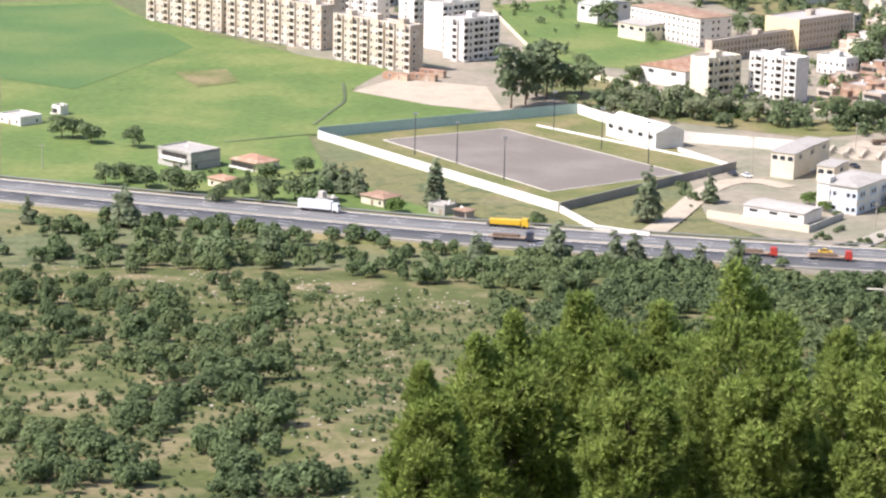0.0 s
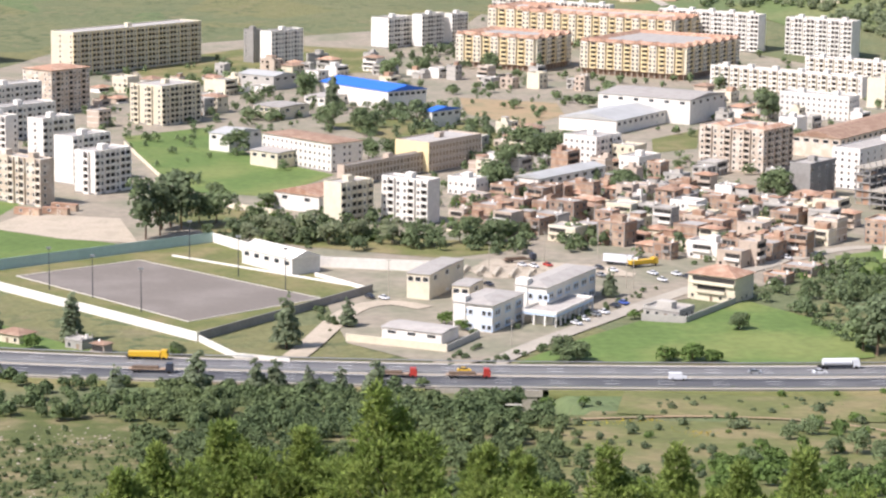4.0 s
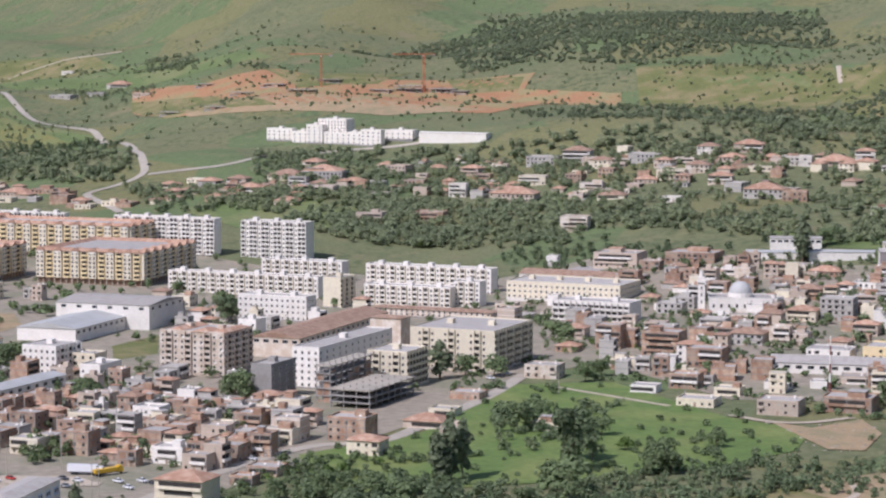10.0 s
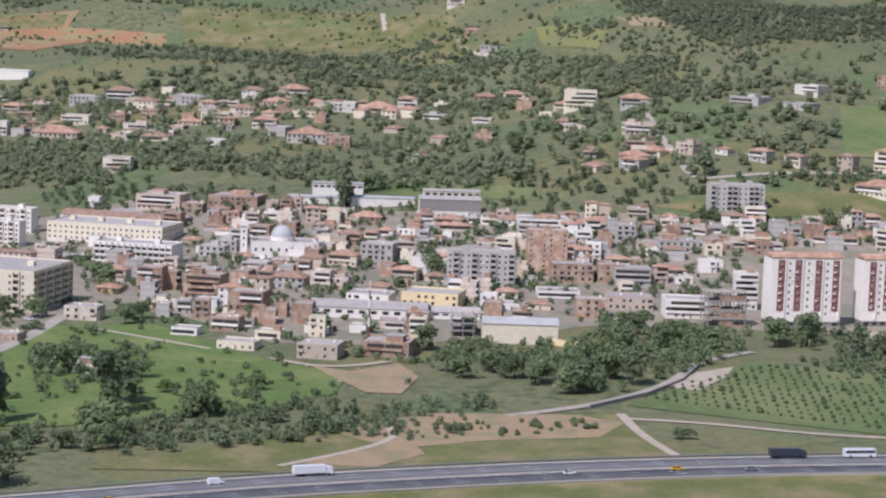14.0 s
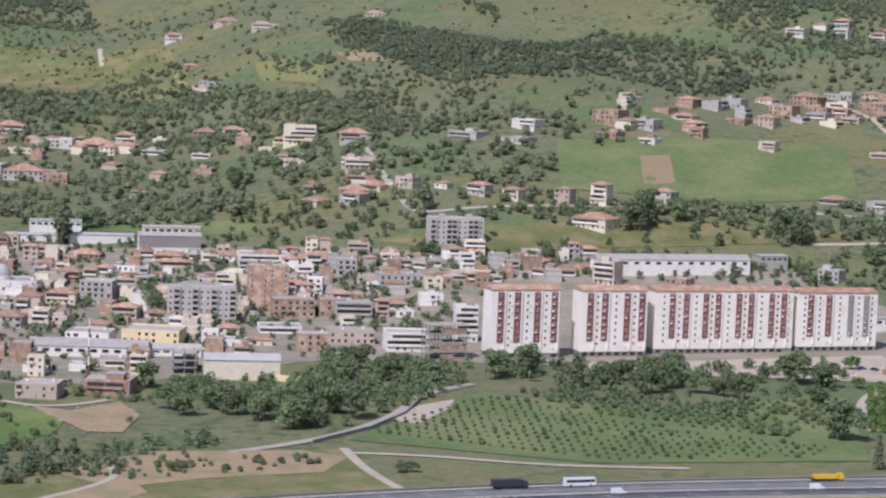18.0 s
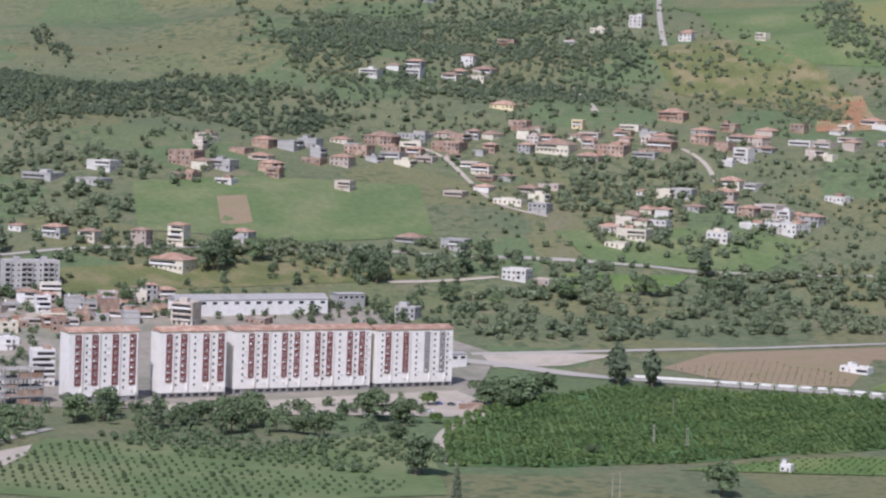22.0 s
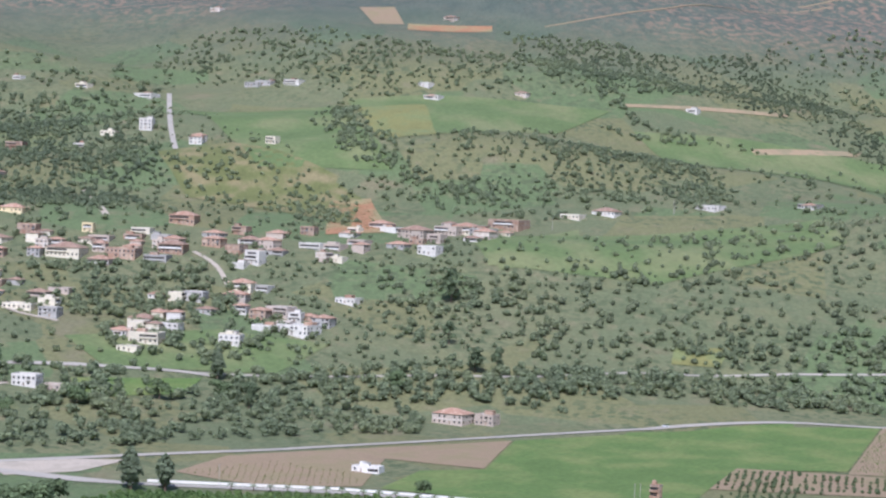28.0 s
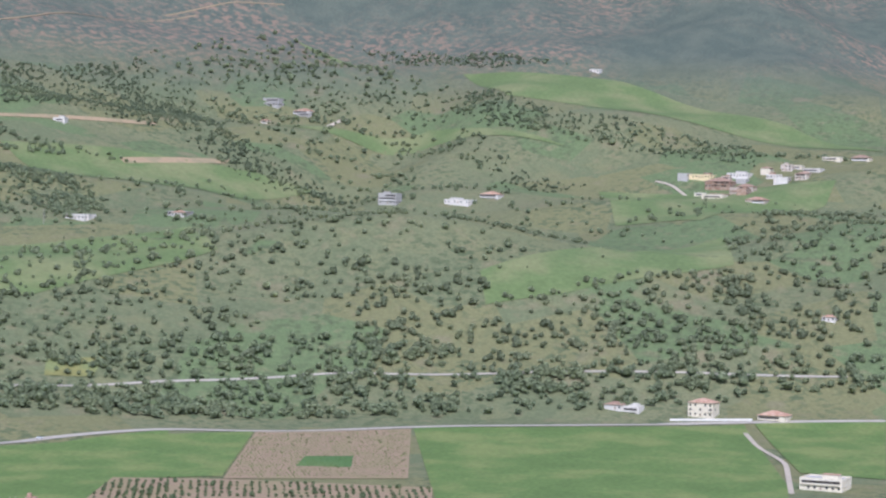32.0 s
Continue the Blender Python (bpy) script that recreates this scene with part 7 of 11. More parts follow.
house(1521, 1122, -72, 18.2, 14.6, 1, "g", group="houses on the far slopes", name="hill_house", step=3.3)
house(1562, 1059, -88, 13.1, 10.5, 3, "w", roof="flat", group="houses on the far slopes", name="hill_house", step=3.3)
house(1602, 1074, -88, 16.2, 12.9, 2, "p", group="houses on the far slopes", name="hill_house", step=3.3)
house(1627, 1047, -88, 19.4, 15.6, 1, "w", group="houses on the far slopes", name="hill_house", step=3.3)
house(1658, 1024, -88, 16.4, 13.1, 1, "p", group="houses on the far slopes", name="hill_house", step=3.3)
house(1736, 1051, -88, 17.1, 13.7, 1, "w", group="houses on the far slopes", name="hill_house", step=3.3)
house(1711, 1003, -88, 23.7, 18.9, 2, "p", group="houses on the far slopes", name="hill_house", step=3.3)
house(1747, 992, -88, 20.4, 16.3, 2, "p", group="houses on the far slopes", name="hill_house", step=3.3)
house(1759, 983, -88, 20.5, 16.4, 2, "c", group="houses on the far slopes", name="hill_house", step=3.3)
house(1666, 963, -88, 16.3, 13.0, 2, "w", group="houses on the far slopes", name="hill_house", step=3.3)
house(1815, 973, -88, 28.6, 22.9, 2, "b", roof="flat", group="houses on the far slopes", name="hill_house", step=3.3)
house(1883, 947, -88, 18.1, 14.5, 1, "c", group="houses on the far slopes", name="hill_house", step=3.3)
house(1915, 930, -88, 21.9, 17.5, 1, "w", group="houses on the far slopes", name="hill_house", step=3.3)
house(1999, 869, -88, 22.7, 18.2, 1, "w", roof="flat", group="houses on the far slopes", name="hill_house", step=3.3)
house(1546, 962, -88, 16.7, 13.4, 1, "w", roof="flat", group="houses on the far slopes", name="hill_house", step=3.3)
house(1459, 949, -88, 25.4, 20.3, 2, "w", group="houses on the far slopes", name="hill_house", step=3.3)
house(1485, 982, -88, 17.9, 14.3, 2, "p", group="houses on the far slopes", name="hill_house", step=3.3)
house(1403, 969, -88, 13.1, 10.5, 2, "c", group="houses on the far slopes", name="hill_house", step=3.3)
house(1522, 1023, -88, 12.7, 10.2, 1, "g", group="houses on the far slopes", name="hill_house", step=3.3)
house(1385, 778, -88, 22.0, 17.6, 2, "p", group="houses on the far slopes", name="hill_house", step=3.3)
house(1395, 758, -88, 13.3, 10.6, 2, "p", group="houses on the far slopes", name="hill_house", step=3.3)
house(1164, 535, -88, 26.2, 12.4, 1, "w", roof="flat", group="houses on the far slopes", name="hill_house", step=3.3)
house(1206, 549, -88, 5.5, 4.4, 3, "b", roof="flat", group="houses on the far slopes", name="hill_house", step=3.3)
house(1875, 1257, -88, 10.7, 8.6, 2, "c", roof="flat", group="houses on the far slopes", name="hill_house", step=3.3)
house(1854, 1325, -88, 11.6, 9.3, 2, "w", group="houses on the far slopes", name="hill_house", step=3.3)
house(2162, 1253, -88, 16.6, 13.3, 1, "w", group="houses on the far slopes", name="hill_house", step=3.3)
house(2247, 1195, -88, 13.3, 10.6, 1, "t", roof="hip", group="houses on the far slopes", name="hill_house", step=3.3)
house(2377, 1058, -88, 12.8, 10.2, 1, "w", group="houses on the far slopes", name="hill_house", step=3.3)
house(2011, 1505, -88, 21.0, 16.8, 1, "w", group="houses on the far slopes", name="hill_house", step=3.3)
house(2139, 1409, -88, 18.7, 15.0, 1, "w", group="houses on the far slopes", name="hill_house", step=3.3)
house(2136, 1443, -88, 18.8, 15.1, 1, "g", group="houses on the far slopes", name="hill_house", step=3.3)
house(1974, 1643, -88, 10.3, 8.2, 1, "w", group="houses on the far slopes", name="hill_house", step=3.3)
house(1985, 1566, -88, 14.7, 11.7, 1, "c", group="houses on the far slopes", name="hill_house", step=3.3)
house(1633, 1032, -88, 17.7, 14.1, 1, "p", group="houses on the far slopes", name="hill_house", step=3.3)
house(1666, 992, -88, 16.0, 12.8, 1, "g", group="houses on the far slopes", name="hill_house", step=3.3)
house(1606, 1129, -88, 16.1, 12.9, 1, "g", group="houses on the far slopes", name="hill_house", step=3.3)
house(1394, 1038, -88, 18.9, 15.1, 1, "c", roof="hip", group="houses on the far slopes", name="hill_house", step=3.3)
house(1358, 1030, -88, 15.5, 12.4, 1, "w", group="houses on the far slopes", name="hill_house", step=3.3)
house(1448, 1022, -88, 12.9, 10.3, 1, "g", group="houses on the far slopes", name="hill_house", step=3.3)
house(2372, 692, -95, 19.7, 15.8, 3, "g", roof="flat", group="houses on the far slopes", name="hill_house", step=3.3)
house(2190, 1279, -95, 12.9, 10.3, 1, "w", group="houses on the far slopes", name="hill_house", step=3.3)
house(2160, 1254, -95, 12.7, 10.2, 1, "w", group="houses on the far slopes", name="hill_house", step=3.3)
house(2750, 950, -95, 20.7, 16.6, 1, "g", group="houses on the far slopes", name="hill_house", step=3.3)
house(2422, 1711, -95, 15.1, 12.1, 1, "t", group="houses on the far slopes", name="hill_house", step=3.3)
house(2501, 1430, -95, 14.7, 11.8, 1, "t", roof="hip", group="houses on the far slopes", name="hill_house", step=3.3)
house(2055, 796, -95, 18.8, 15.0, 1, "g", group="houses on the far slopes", name="hill_house", step=3.3)
house(2735, 906, -95, 21.7, 17.3, 1, "w", group="houses on the far slopes", name="hill_house", step=3.3)
house(2131, 1453, -95, 18.7, 15.0, 1, "g", group="houses on the far slopes", name="hill_house", step=3.3)
house(2139, 1410, -95, 16.3, 13.0, 1, "w", group="houses on the far slopes", name="hill_house", step=3.3)
house(1750, 335, -100, 13.6, 10.9, 1, "w", roof="hip", group="houses on the far slopes", name="hill_house", step=3.3)
house(1756, 271, -100, 18.9, 15.1, 3, "c", roof="hip", group="houses on the far slopes", name="hill_house", step=3.3)
house(1762, 220, -100, 20.8, 16.6, 1, "c", roof="hip", group="houses on the far slopes", name="hill_house", step=3.3)
house(1479, 153, -100, 26.3, 21.0, 2, "c", roof="flat", group="houses on the far slopes", name="hill_house", step=3.3)
house(2741, 946, -100, 19.2, 15.4, 1, "g", group="houses on the far slopes", name="hill_house", step=3.3)
house(3030, 616, -100, 12.9, 10.3, 1, "w", group="houses on the far slopes", name="hill_house", step=3.3)
house(2376, 693, -100, 18.4, 14.7, 2, "g", roof="flat", group="houses on the far slopes", name="hill_house", step=3.3)
house(2388, 622, -100, 26.7, 21.4, 1, "w", roof="flat", group="houses on the far slopes", name="hill_house", step=3.3)
house(2418, 597, -100, 19.6, 15.7, 1, "w", group="houses on the far slopes", name="hill_house", step=3.3)
house(2624, 414, -100, 28.1, 22.5, 1, "y", group="houses on the far slopes", name="hill_house", step=3.3)
house(2594, 388, -100, 27.8, 22.2, 2, "b", group="houses on the far slopes", name="hill_house", step=3.3)
house(2632, 373, -100, 23.6, 18.9, 1, "w", group="houses on the far slopes", name="hill_house", step=3.3)
house(2480, 333, -100, 20.4, 16.3, 1, "p", roof="hip", group="houses on the far slopes", name="hill_house", step=3.3)
house(2501, 380, -100, 22.4, 17.9, 1, "c", group="houses on the far slopes", name="hill_house", step=3.3)
house(2549, 354, -100, 18.9, 15.2, 2, "p", group="houses on the far slopes", name="hill_house", step=3.3)
house(2627, 335, -100, 14.4, 11.5, 1, "w", roof="flat", group="houses on the far slopes", name="hill_house", step=3.3)
house(2674, 317, -100, 14.7, 11.8, 1, "c", group="houses on the far slopes", name="hill_house", step=3.3)
house(2656, 296, -100, 19.9, 15.9, 1, "w", group="houses on the far slopes", name="hill_house", step=3.3)
house(2739, 284, -100, 20.6, 16.4, 1, "c", group="houses on the far slopes", name="hill_house", step=3.3)
house(2758, 254, -100, 20.8, 16.6, 1, "c", group="houses on the far slopes", name="hill_house", step=3.3)
house(1945, 201, -100, 10.8, 8.6, 1, "w", roof="hip", group="houses on the far slopes", name="hill_house", step=3.3)
house(2050, 794, -100, 13.3, 10.6, 1, "w", group="houses on the far slopes", name="hill_house", step=3.3)
house(1997, 869, -100, 22.9, 18.4, 1, "w", roof="flat", group="houses on the far slopes", name="hill_house", step=3.3)
house(2660, 928, -100, 9.3, 7.5, 1, "c", group="houses on the far slopes", name="hill_house", step=3.3)
house(2726, 902, -100, 15.9, 12.7, 1, "g", group="houses on the far slopes", name="hill_house", step=3.3)
house(1749, 322, -100, 13.6, 10.9, 1, "w", roof="flat", group="houses on the far slopes", name="hill_house", step=3.3)
house(-86, 827, -42, 17.0, 13.6, 2, "g", roof="flat", group="houses beside the motorway")
house(-63, 825, -42, 13.1, 10.5, 1, "c", roof="hip", group="houses beside the motorway")
house(-71, 793, -42, 8.2, 6.5, 1, "c", roof="hip", group="houses beside the motorway")
house(-18, 771, -42, 10.0, 8.0, 1, "c", roof="hip", group="houses beside the motorway")
house(-157, 900, -42, 12.9, 10.3, 1, "w", roof="flat", group="houses beside the motorway")
house(-145, 919, -42, 5.0, 4.0, 1, "w", roof="flat", group="houses beside the motorway")
house(-35, 763, -42, 5.7, 4.6, 1, "g", group="houses beside the motorway")
house(2, 759, -42, 7.0, 5.6, 1, "g", group="houses beside the motorway")
house(9, 752, -42, 5.0, 4.0, 1, "p", group="houses beside the motorway")
house(907, 584, -80, 5.0, 4.0, 1, "w", roof="flat", group="huts in the fields")
house(1187, 718, -80, 10.6, 8.5, 1, "w", roof="flat", group="huts in the fields")
house(1186, 726, -80, 8.0, 6.4, 1, "w", roof="flat", group="huts in the fields")


# ---- white institute on the hill ----
block(717.1, 2072.9, -44, 85.8, 12.5, 10.6, "plaster_bright", "wwwwwwwwwwwwwwww", "w.", "bright white stepped institute building", group="white institute buildings", name="institute", dishes=0)
block(700.5, 2084.0, -44, 16.0, 9.0, 16.2, "plaster_bright", "www", "w.", "bright white raised end of the institute", group="white institute buildings", name="institute", dishes=0)
block(741.0, 2047.0, -44, 20.0, 9.0, 14.0, "plaster_bright", "wwww", "w.", "bright white raised end of the institute", group="white institute buildings", name="institute", dishes=0)
block(719.7, 2085.1, -44, 27.9, 18.5, 18.3, "plaster_bright", "wwwwwwwww", "w.w", "bright white stepped institute building", group="white institute buildings", name="institute", dishes=0)
block(677.3, 2114.7, -44, 25.8, 9.4, 10.4, "plaster_bright", "wwwww", "w.", "bright white stepped institute building", group="white institute buildings", name="institute", dishes=0)
block(768.9, 2047.8, -44, 27.6, 14.2, 8.1, "plaster_bright", "wwwww", "w.w", "bright white stepped institute building", group="white institute buildings", name="institute", dishes=0)
hall(805.1, 2008.5, -44, 64.4, 13.7, 7.0, "plaster_bright", "plaster_bright", "long low white institute wing", rise=0.6, along="x", windows=(0, 0), name="institute_wing")


# ---- fields, yards and bare ground ----
patch("town_ground", [(-33, 987), (23, 932), (63, 948), (87, 872), (87, 758), (113, 720), (128, 730), (191, 805), (242, 833), (421, 1005), (460, 1057), (509, 1075), (512, 947), (563, 919), (686, 943), (755, 907), (786, 881), (824, 825), (914, 780), (1073, 893), (1091, 1008), (1006, 1069), (910, 1141), (830, 1266), (745, 1368), (681, 1457), (606, 1435), (488, 1595), (319, 1874), (296, 1808), (130, 1733), (-10, 1667), (-93, 1478), (-69, 1091)], "town_ground", "trodden pale ground, yards and patched asphalt of the town", "ground", up=0.18, cell=20)
patch("field", [(-223, 1227), (-171, 1246), (-143, 1178), (-60, 1074), (-21, 1045), (-36, 988), (25, 937), (-37, 893), (-49, 884), (-96, 858), (-146, 797)], "grass_bright", "bright green spring meadow beside the estate", "field", up=0.22, cell=14)
patch("field", [(-221, 1212), (-169, 1229), (-111, 1092), (-148, 974), (-182, 997)], "grass_deep", "deep green cereal field", "field", up=0.32, cell=14)
patch("field", [(-112, 1021), (-91, 1032), (-83, 1001), (-99, 985)], "grass_dry", "patch of dry reddish grass in the meadow", "field", up=0.39, cell=14)
patch("dirt_yard", [(-35, 984), (-18, 1018), (20, 1002), (26, 943), (-3, 955)], "earth_pale", "bare pale earth of a building yard", "yard", up=0.35, cell=14)
patch("field", [(136, 724), (162, 755), (189, 782), (203, 777), (234, 813), (260, 758), (251, 721), (225, 714)], "grass_bright", "bright green meadow above the motorway", "field", up=0.35, cell=14)
patch("field", [(293, 894), (356, 924), (444, 1030), (487, 1016), (488, 905), (504, 863), (476, 826), (430, 807), (355, 806), (273, 814)], "grass_bright", "bright green meadow below the town", "field", up=0.35, cell=14)
patch("field", [(561, 3104), (772, 3182), (832, 2624), (735, 2703), (588, 2849)], "grass_hill", "bright green field on the slope", "field", up=0.41, cell=14)
patch("field", [(27, 1255), (73, 1290), (89, 1175), (122, 1117), (87, 1054), (56, 1069), (40, 1119)], "grass_bright", "grassy school grounds", "field", up=0.3, cell=14)
patch("field", [(301, 1230), (336, 1267), (316, 1194), (289, 1178)], "grass_dry", "yellowing grass plot between the blocks", "field", up=0.3, cell=14)
patch("dirt_pitch", [(229, 1416), (282, 1388), (275, 1331), (244, 1287), (220, 1341)], "earth", "bare ochre earth sports pitch", "sports pitch", up=0.3, cell=14)
patch("yard", [(145, 878), (160, 900), (178, 891), (202, 880), (206, 863), (176, 859), (151, 861)], "earth_pale", "pale yard with rows of white drums", "yard", up=0.3, cell=14)
patch("orchard_floor", [(877, 759), (937, 782), (1046, 788), (1095, 711), (1134, 628), (1151, 555), (1100, 524), (1063, 530), (1012, 590), (945, 612), (888, 620), (821, 646), (783, 676)], "grass_deep", "dark green floor of the citrus orchard", "field", up=0.3, cell=14)
patch("orchard_floor", [(574, 764), (693, 833), (749, 756), (842, 753), (796, 695), (731, 630), (631, 680)], "grass_hill", "green floor of the young orchard", "field", up=0.3, cell=14)
patch("field", [(1116, 805), (1171, 809), (1352, 716), (1242, 676), (1232, 737), (1143, 698), (1113, 737)], "plough_brown", "brown ploughed field", "field", up=0.3, cell=14)
patch("field", [(1353, 715), (1536, 600), (1373, 534), (1277, 546), (1216, 533), (1152, 596), (1144, 687), (1210, 700), (1241, 674)], "grass_bright", "bright green crop field in the valley", "field", up=0.3, cell=14)
patch("field", [(1430, 674), (1570, 551), (1380, 504), (1332, 572), (1270, 597)], "grass_bright", "green crop field in the valley", "field", up=0.35, cell=14)
patch("field", [(1568, 549), (1629, 456), (1417, 398), (1371, 500)], "plough_brown", "ploughed field with crop rows", "field", up=0.35, cell=14)
patch("field", [(1479, 484), (1493, 456), (1446, 443), (1436, 476)], "grass_deep", "small green plot within the ploughed field", "field", up=0.4, cell=14)
patch("field", [(1635, 456), (1740, 239), (1649, 217), (1482, 176), (1428, 169), (1349, 362)], "grass_bright", "bright green crop field in the valley", "field", up=0.35, cell=14)
patch("field", [(1745, 232), (1779, 142), (1527, 121), (1536, 175)], "grass_bright", "bright green crop field in the valley", "field", up=0.39, cell=14)
patch("orchard_floor", [(1267, 544), (1347, 561), (1369, 497), (1390, 375), (1348, 364)], "plough_brown", "pale tilled earth between rows of young trees", "field", up=0.39, cell=14)
patch("field", [(1137, 1283), (1229, 1259), (1336, 1192), (1251, 1101), (1161, 1132), (1068, 1198)], "grass_hill", "bright green pasture below the hill village", "field", up=0.42, cell=14)
patch("field", [(1169, 1231), (1187, 1225), (1148, 1179), (1131, 1186)], "plough_brown", "strip of bare brown earth in the pasture", "field", up=0.45, cell=14)
patch("building_site", [(687, 2700), (726, 2560), (804, 2544), (829, 2466), (1030, 2341), (992, 2285), (1057, 2193), (1039, 2154), (879, 2103), (712, 2292), (648, 2412), (652, 2562)], "earth_orange", "raw orange earth of a building site", "ground", up=0.44, cell=12)
patch("building_site", [(683, 2472), (834, 2194), (888, 2123), (793, 2159), (662, 2377)], "earth", "ochre earth bank of the building site", "ground", up=0.47, cell=12)
patch("field", [(1012, 2063), (1193, 2013), (1214, 2115), (1090, 2195)], "grass_hill", "green field on the slope", "field", up=0.44, cell=12)
patch("field", [(1252, 2071), (1265, 1988), (1166, 1841), (1146, 1924)], "grass_dry", "dry brown field on the slope", "field", up=0.44, cell=12)
ribbon("verge", [(168, 706)] + MOTORWAY[5:], 40, "grass_dry", "dry grass slope below the motorway", "verge", up=0.28, offset=-39, step=10)
patch("dirt_bank", [(499, 888), (508, 869), (538, 879), (528, 847), (501, 816), (489, 824)], "earth", "bare rubble-strewn earth bank", "ground", up=0.39, cell=14)
patch("verge", [(329, 735), (403, 755), (473, 770), (515, 761), (561, 750), (532, 673), (457, 692), (395, 700)], "grass_dry", "dry grass and ochre earth along the motorway", "verge", up=0.3, cell=14)
patch("dirt_bank", [(447, 764), (495, 773), (513, 754), (486, 736), (451, 734)], "earth", "bare ochre earth slope", "ground", up=0.39, cell=14)
patch("terraced_field", [(1802, 1146), (1829, 1120), (1718, 1032), (1671, 1065)], "earth_orange", "terraced field of orange earth", "field", up=0.45, cell=14)
patch("field", [(1996, 1443), (2090, 1328), (1886, 1133), (1815, 1233)], "grass_hill", "green pasture on the upper slope", "field", up=0.45, cell=12)
patch("field", [(2113, 1329), (2289, 1113), (2142, 1102), (1969, 1161)], "grass_hill", "green pasture on the upper slope", "field", up=0.45, cell=12)
patch("field", [(1744, 975), (2013, 771), (1927, 712), (1726, 792), (1670, 912)], "grass_hill", "grassy spur of the hill", "field", up=0.44, cell=12)
patch("field", [(1942, 488), (2200, 326), (2061, 295), (1928, 413), (1888, 469)], "grass_hill", "green hollow on the hillside", "field", up=0.44, cell=12)
patch("field", [(2561, 514), (2586, 264), (2499, 266), (2255, 355), (2276, 440)], "grass_hill", "green shoulder of the hill below the hamlet", "field", up=0.44, cell=12)
patch("field", [(2964, 773), (2994, 576), (2918, 354), (2825, 233), (2832, 409), (2834, 682)], "grass_hill", "bare grassy spur below the mountain", "field", up=0.46, cell=15)
patch("building_site", [(2452, 1460), (2510, 1379), (2488, 1367), (2408, 1434)], "earth_orange", "orange cut on the mountain side", "ground", up=0.48, cell=12)
patch("apron", [(795, 887), (853, 863), (965, 829), (942, 785), (897, 765), (834, 819), (793, 856)], "earth_pale", "pale unfinished forecourt of the slabs", "yard", up=0.35, cell=14)
patch("yard", [(1064, 895), (1105, 866), (1123, 843), (1081, 847), (1047, 872)], "earth_pale", "pale dusty yard beside the main road", "yard", up=0.35, cell=14)


# ---- roads, tracks and walls ----
ribbon("road_town", [(127, 721), (142, 744), (159, 764), (194, 806), (246, 863), (270, 886), (310, 918), (329, 903), (421, 1005), (460, 1057)], 7, "asphalt_pale", "pale asphalt street into the town", "road", up=0.4)
ribbon("ditch", [(-47, 907), (-42, 936), (-37, 958), (-40, 1003)], 1.3, "leaf_dark", "weedy dark ditch through the meadow", "ditch", up=0.5, step=4)
ribbon("ditch", [(-78, 868), (-61, 880), (-45, 889)], 1.2, "leaf_dark", "weedy dark ditch through the meadow", "ditch", up=0.5, step=4)
ribbon("road_stadium", [(63, 726), (76, 758), (93, 811), (109, 830), (120, 810)], 8, "earth_pale", "unpaved street beside the sports ground", "road", up=0.4)
ribbon("road_square", [(154, 893), (182, 871), (206, 862)], 8, "earth_pale", "pale street through the yards", "road", up=0.46)
ribbon("road_hill", [(546, 3182), (563, 3195), (553, 2710), (555, 2602), (589, 2480), (564, 2217), (525, 2016), (487, 1994), (462, 1990), (464, 1863)], 7, "asphalt_pale", "winding pale asphalt road up the valley", "road", up=0.45)
ribbon("road_institute", [(526, 2015), (589, 1986), (702, 2049), (779, 2025)], 6, "asphalt_pale", "pale access road of the institute", "road", up=0.45)
ribbon("road_slope", [(1036, 1372), (1003, 1312), (973, 1250), (951, 1207), (988, 1194), (1081, 1151), (1190, 1102), (1250, 1039), (1329, 957), (1339, 937)], 4.5, "asphalt_pale", "pale road along the foot of the slope", "road", up=0.5)
ribbon("road_slope", [(1248, 1044), (1283, 1010), (1336, 945), (1389, 897), (1449, 843), (1495, 779), (1571, 729), (1658, 650), (1659, 648), (1741, 544), (1799, 401), (1825, 302), (1853, 177)], 3, "asphalt_pale", "pale road along the foot of the slope", "road", up=0.45)
ribbon("road_field", [(1061, 901), (1129, 852), (1205, 800), (1343, 738), (1451, 671), (1538, 601), (1570, 551), (1648, 438), (1729, 285), (1779, 142)], 6, "asphalt_pale", "pale road at the edge of the valley fields", "road", up=0.44)
ribbon("road_main", [(1045, 894), (1053, 885), (1078, 797), (1099, 743), (1118, 697), (1136, 622), (1150, 578), (1181, 510), (1208, 468)], 10, "asphalt_pale", "pale main road lined with palms", "road", up=0.41)
ribbon("track", [(1145, 1045), (1184, 1025), (1215, 1011)], 5, "earth_pale", "pale dirt track", "track", up=0.44)
ribbon("track", [(557, 741), (582, 723), (608, 687), (655, 654)], 4, "earth_pale", "pale dirt track along the orchard", "track", up=0.4)
ribbon("track", [(561, 750), (542, 712), (532, 677)], 4, "earth_pale", "pale dirt track", "track", up=0.4)
ribbon("track", [(492, 910), (500, 875), (537, 885)], 4, "earth_pale", "pale dirt track", "track", up=0.41)
ribbon("track", [(131, 637), (169, 646), (204, 640), (221, 621), (232, 589)], 2.6, "earth", "pale dirt track below the motorway", "track", up=0.4)
ribbon("track", [(181, 683), (170, 646)], 3.5, "earth", "pale dirt ramp", "track", up=0.4)
ribbon("track", [(455, 1021), (466, 984), (479, 942)], 3, "earth_pale", "pale footpath over the meadow", "track", up=0.41)
ribbon("track", [(1417, 1266), (1410, 1233), (1380, 1183), (1340, 1116), (1346, 1077)], 4, "earth_pale", "pale village lane", "track", up=0.5)
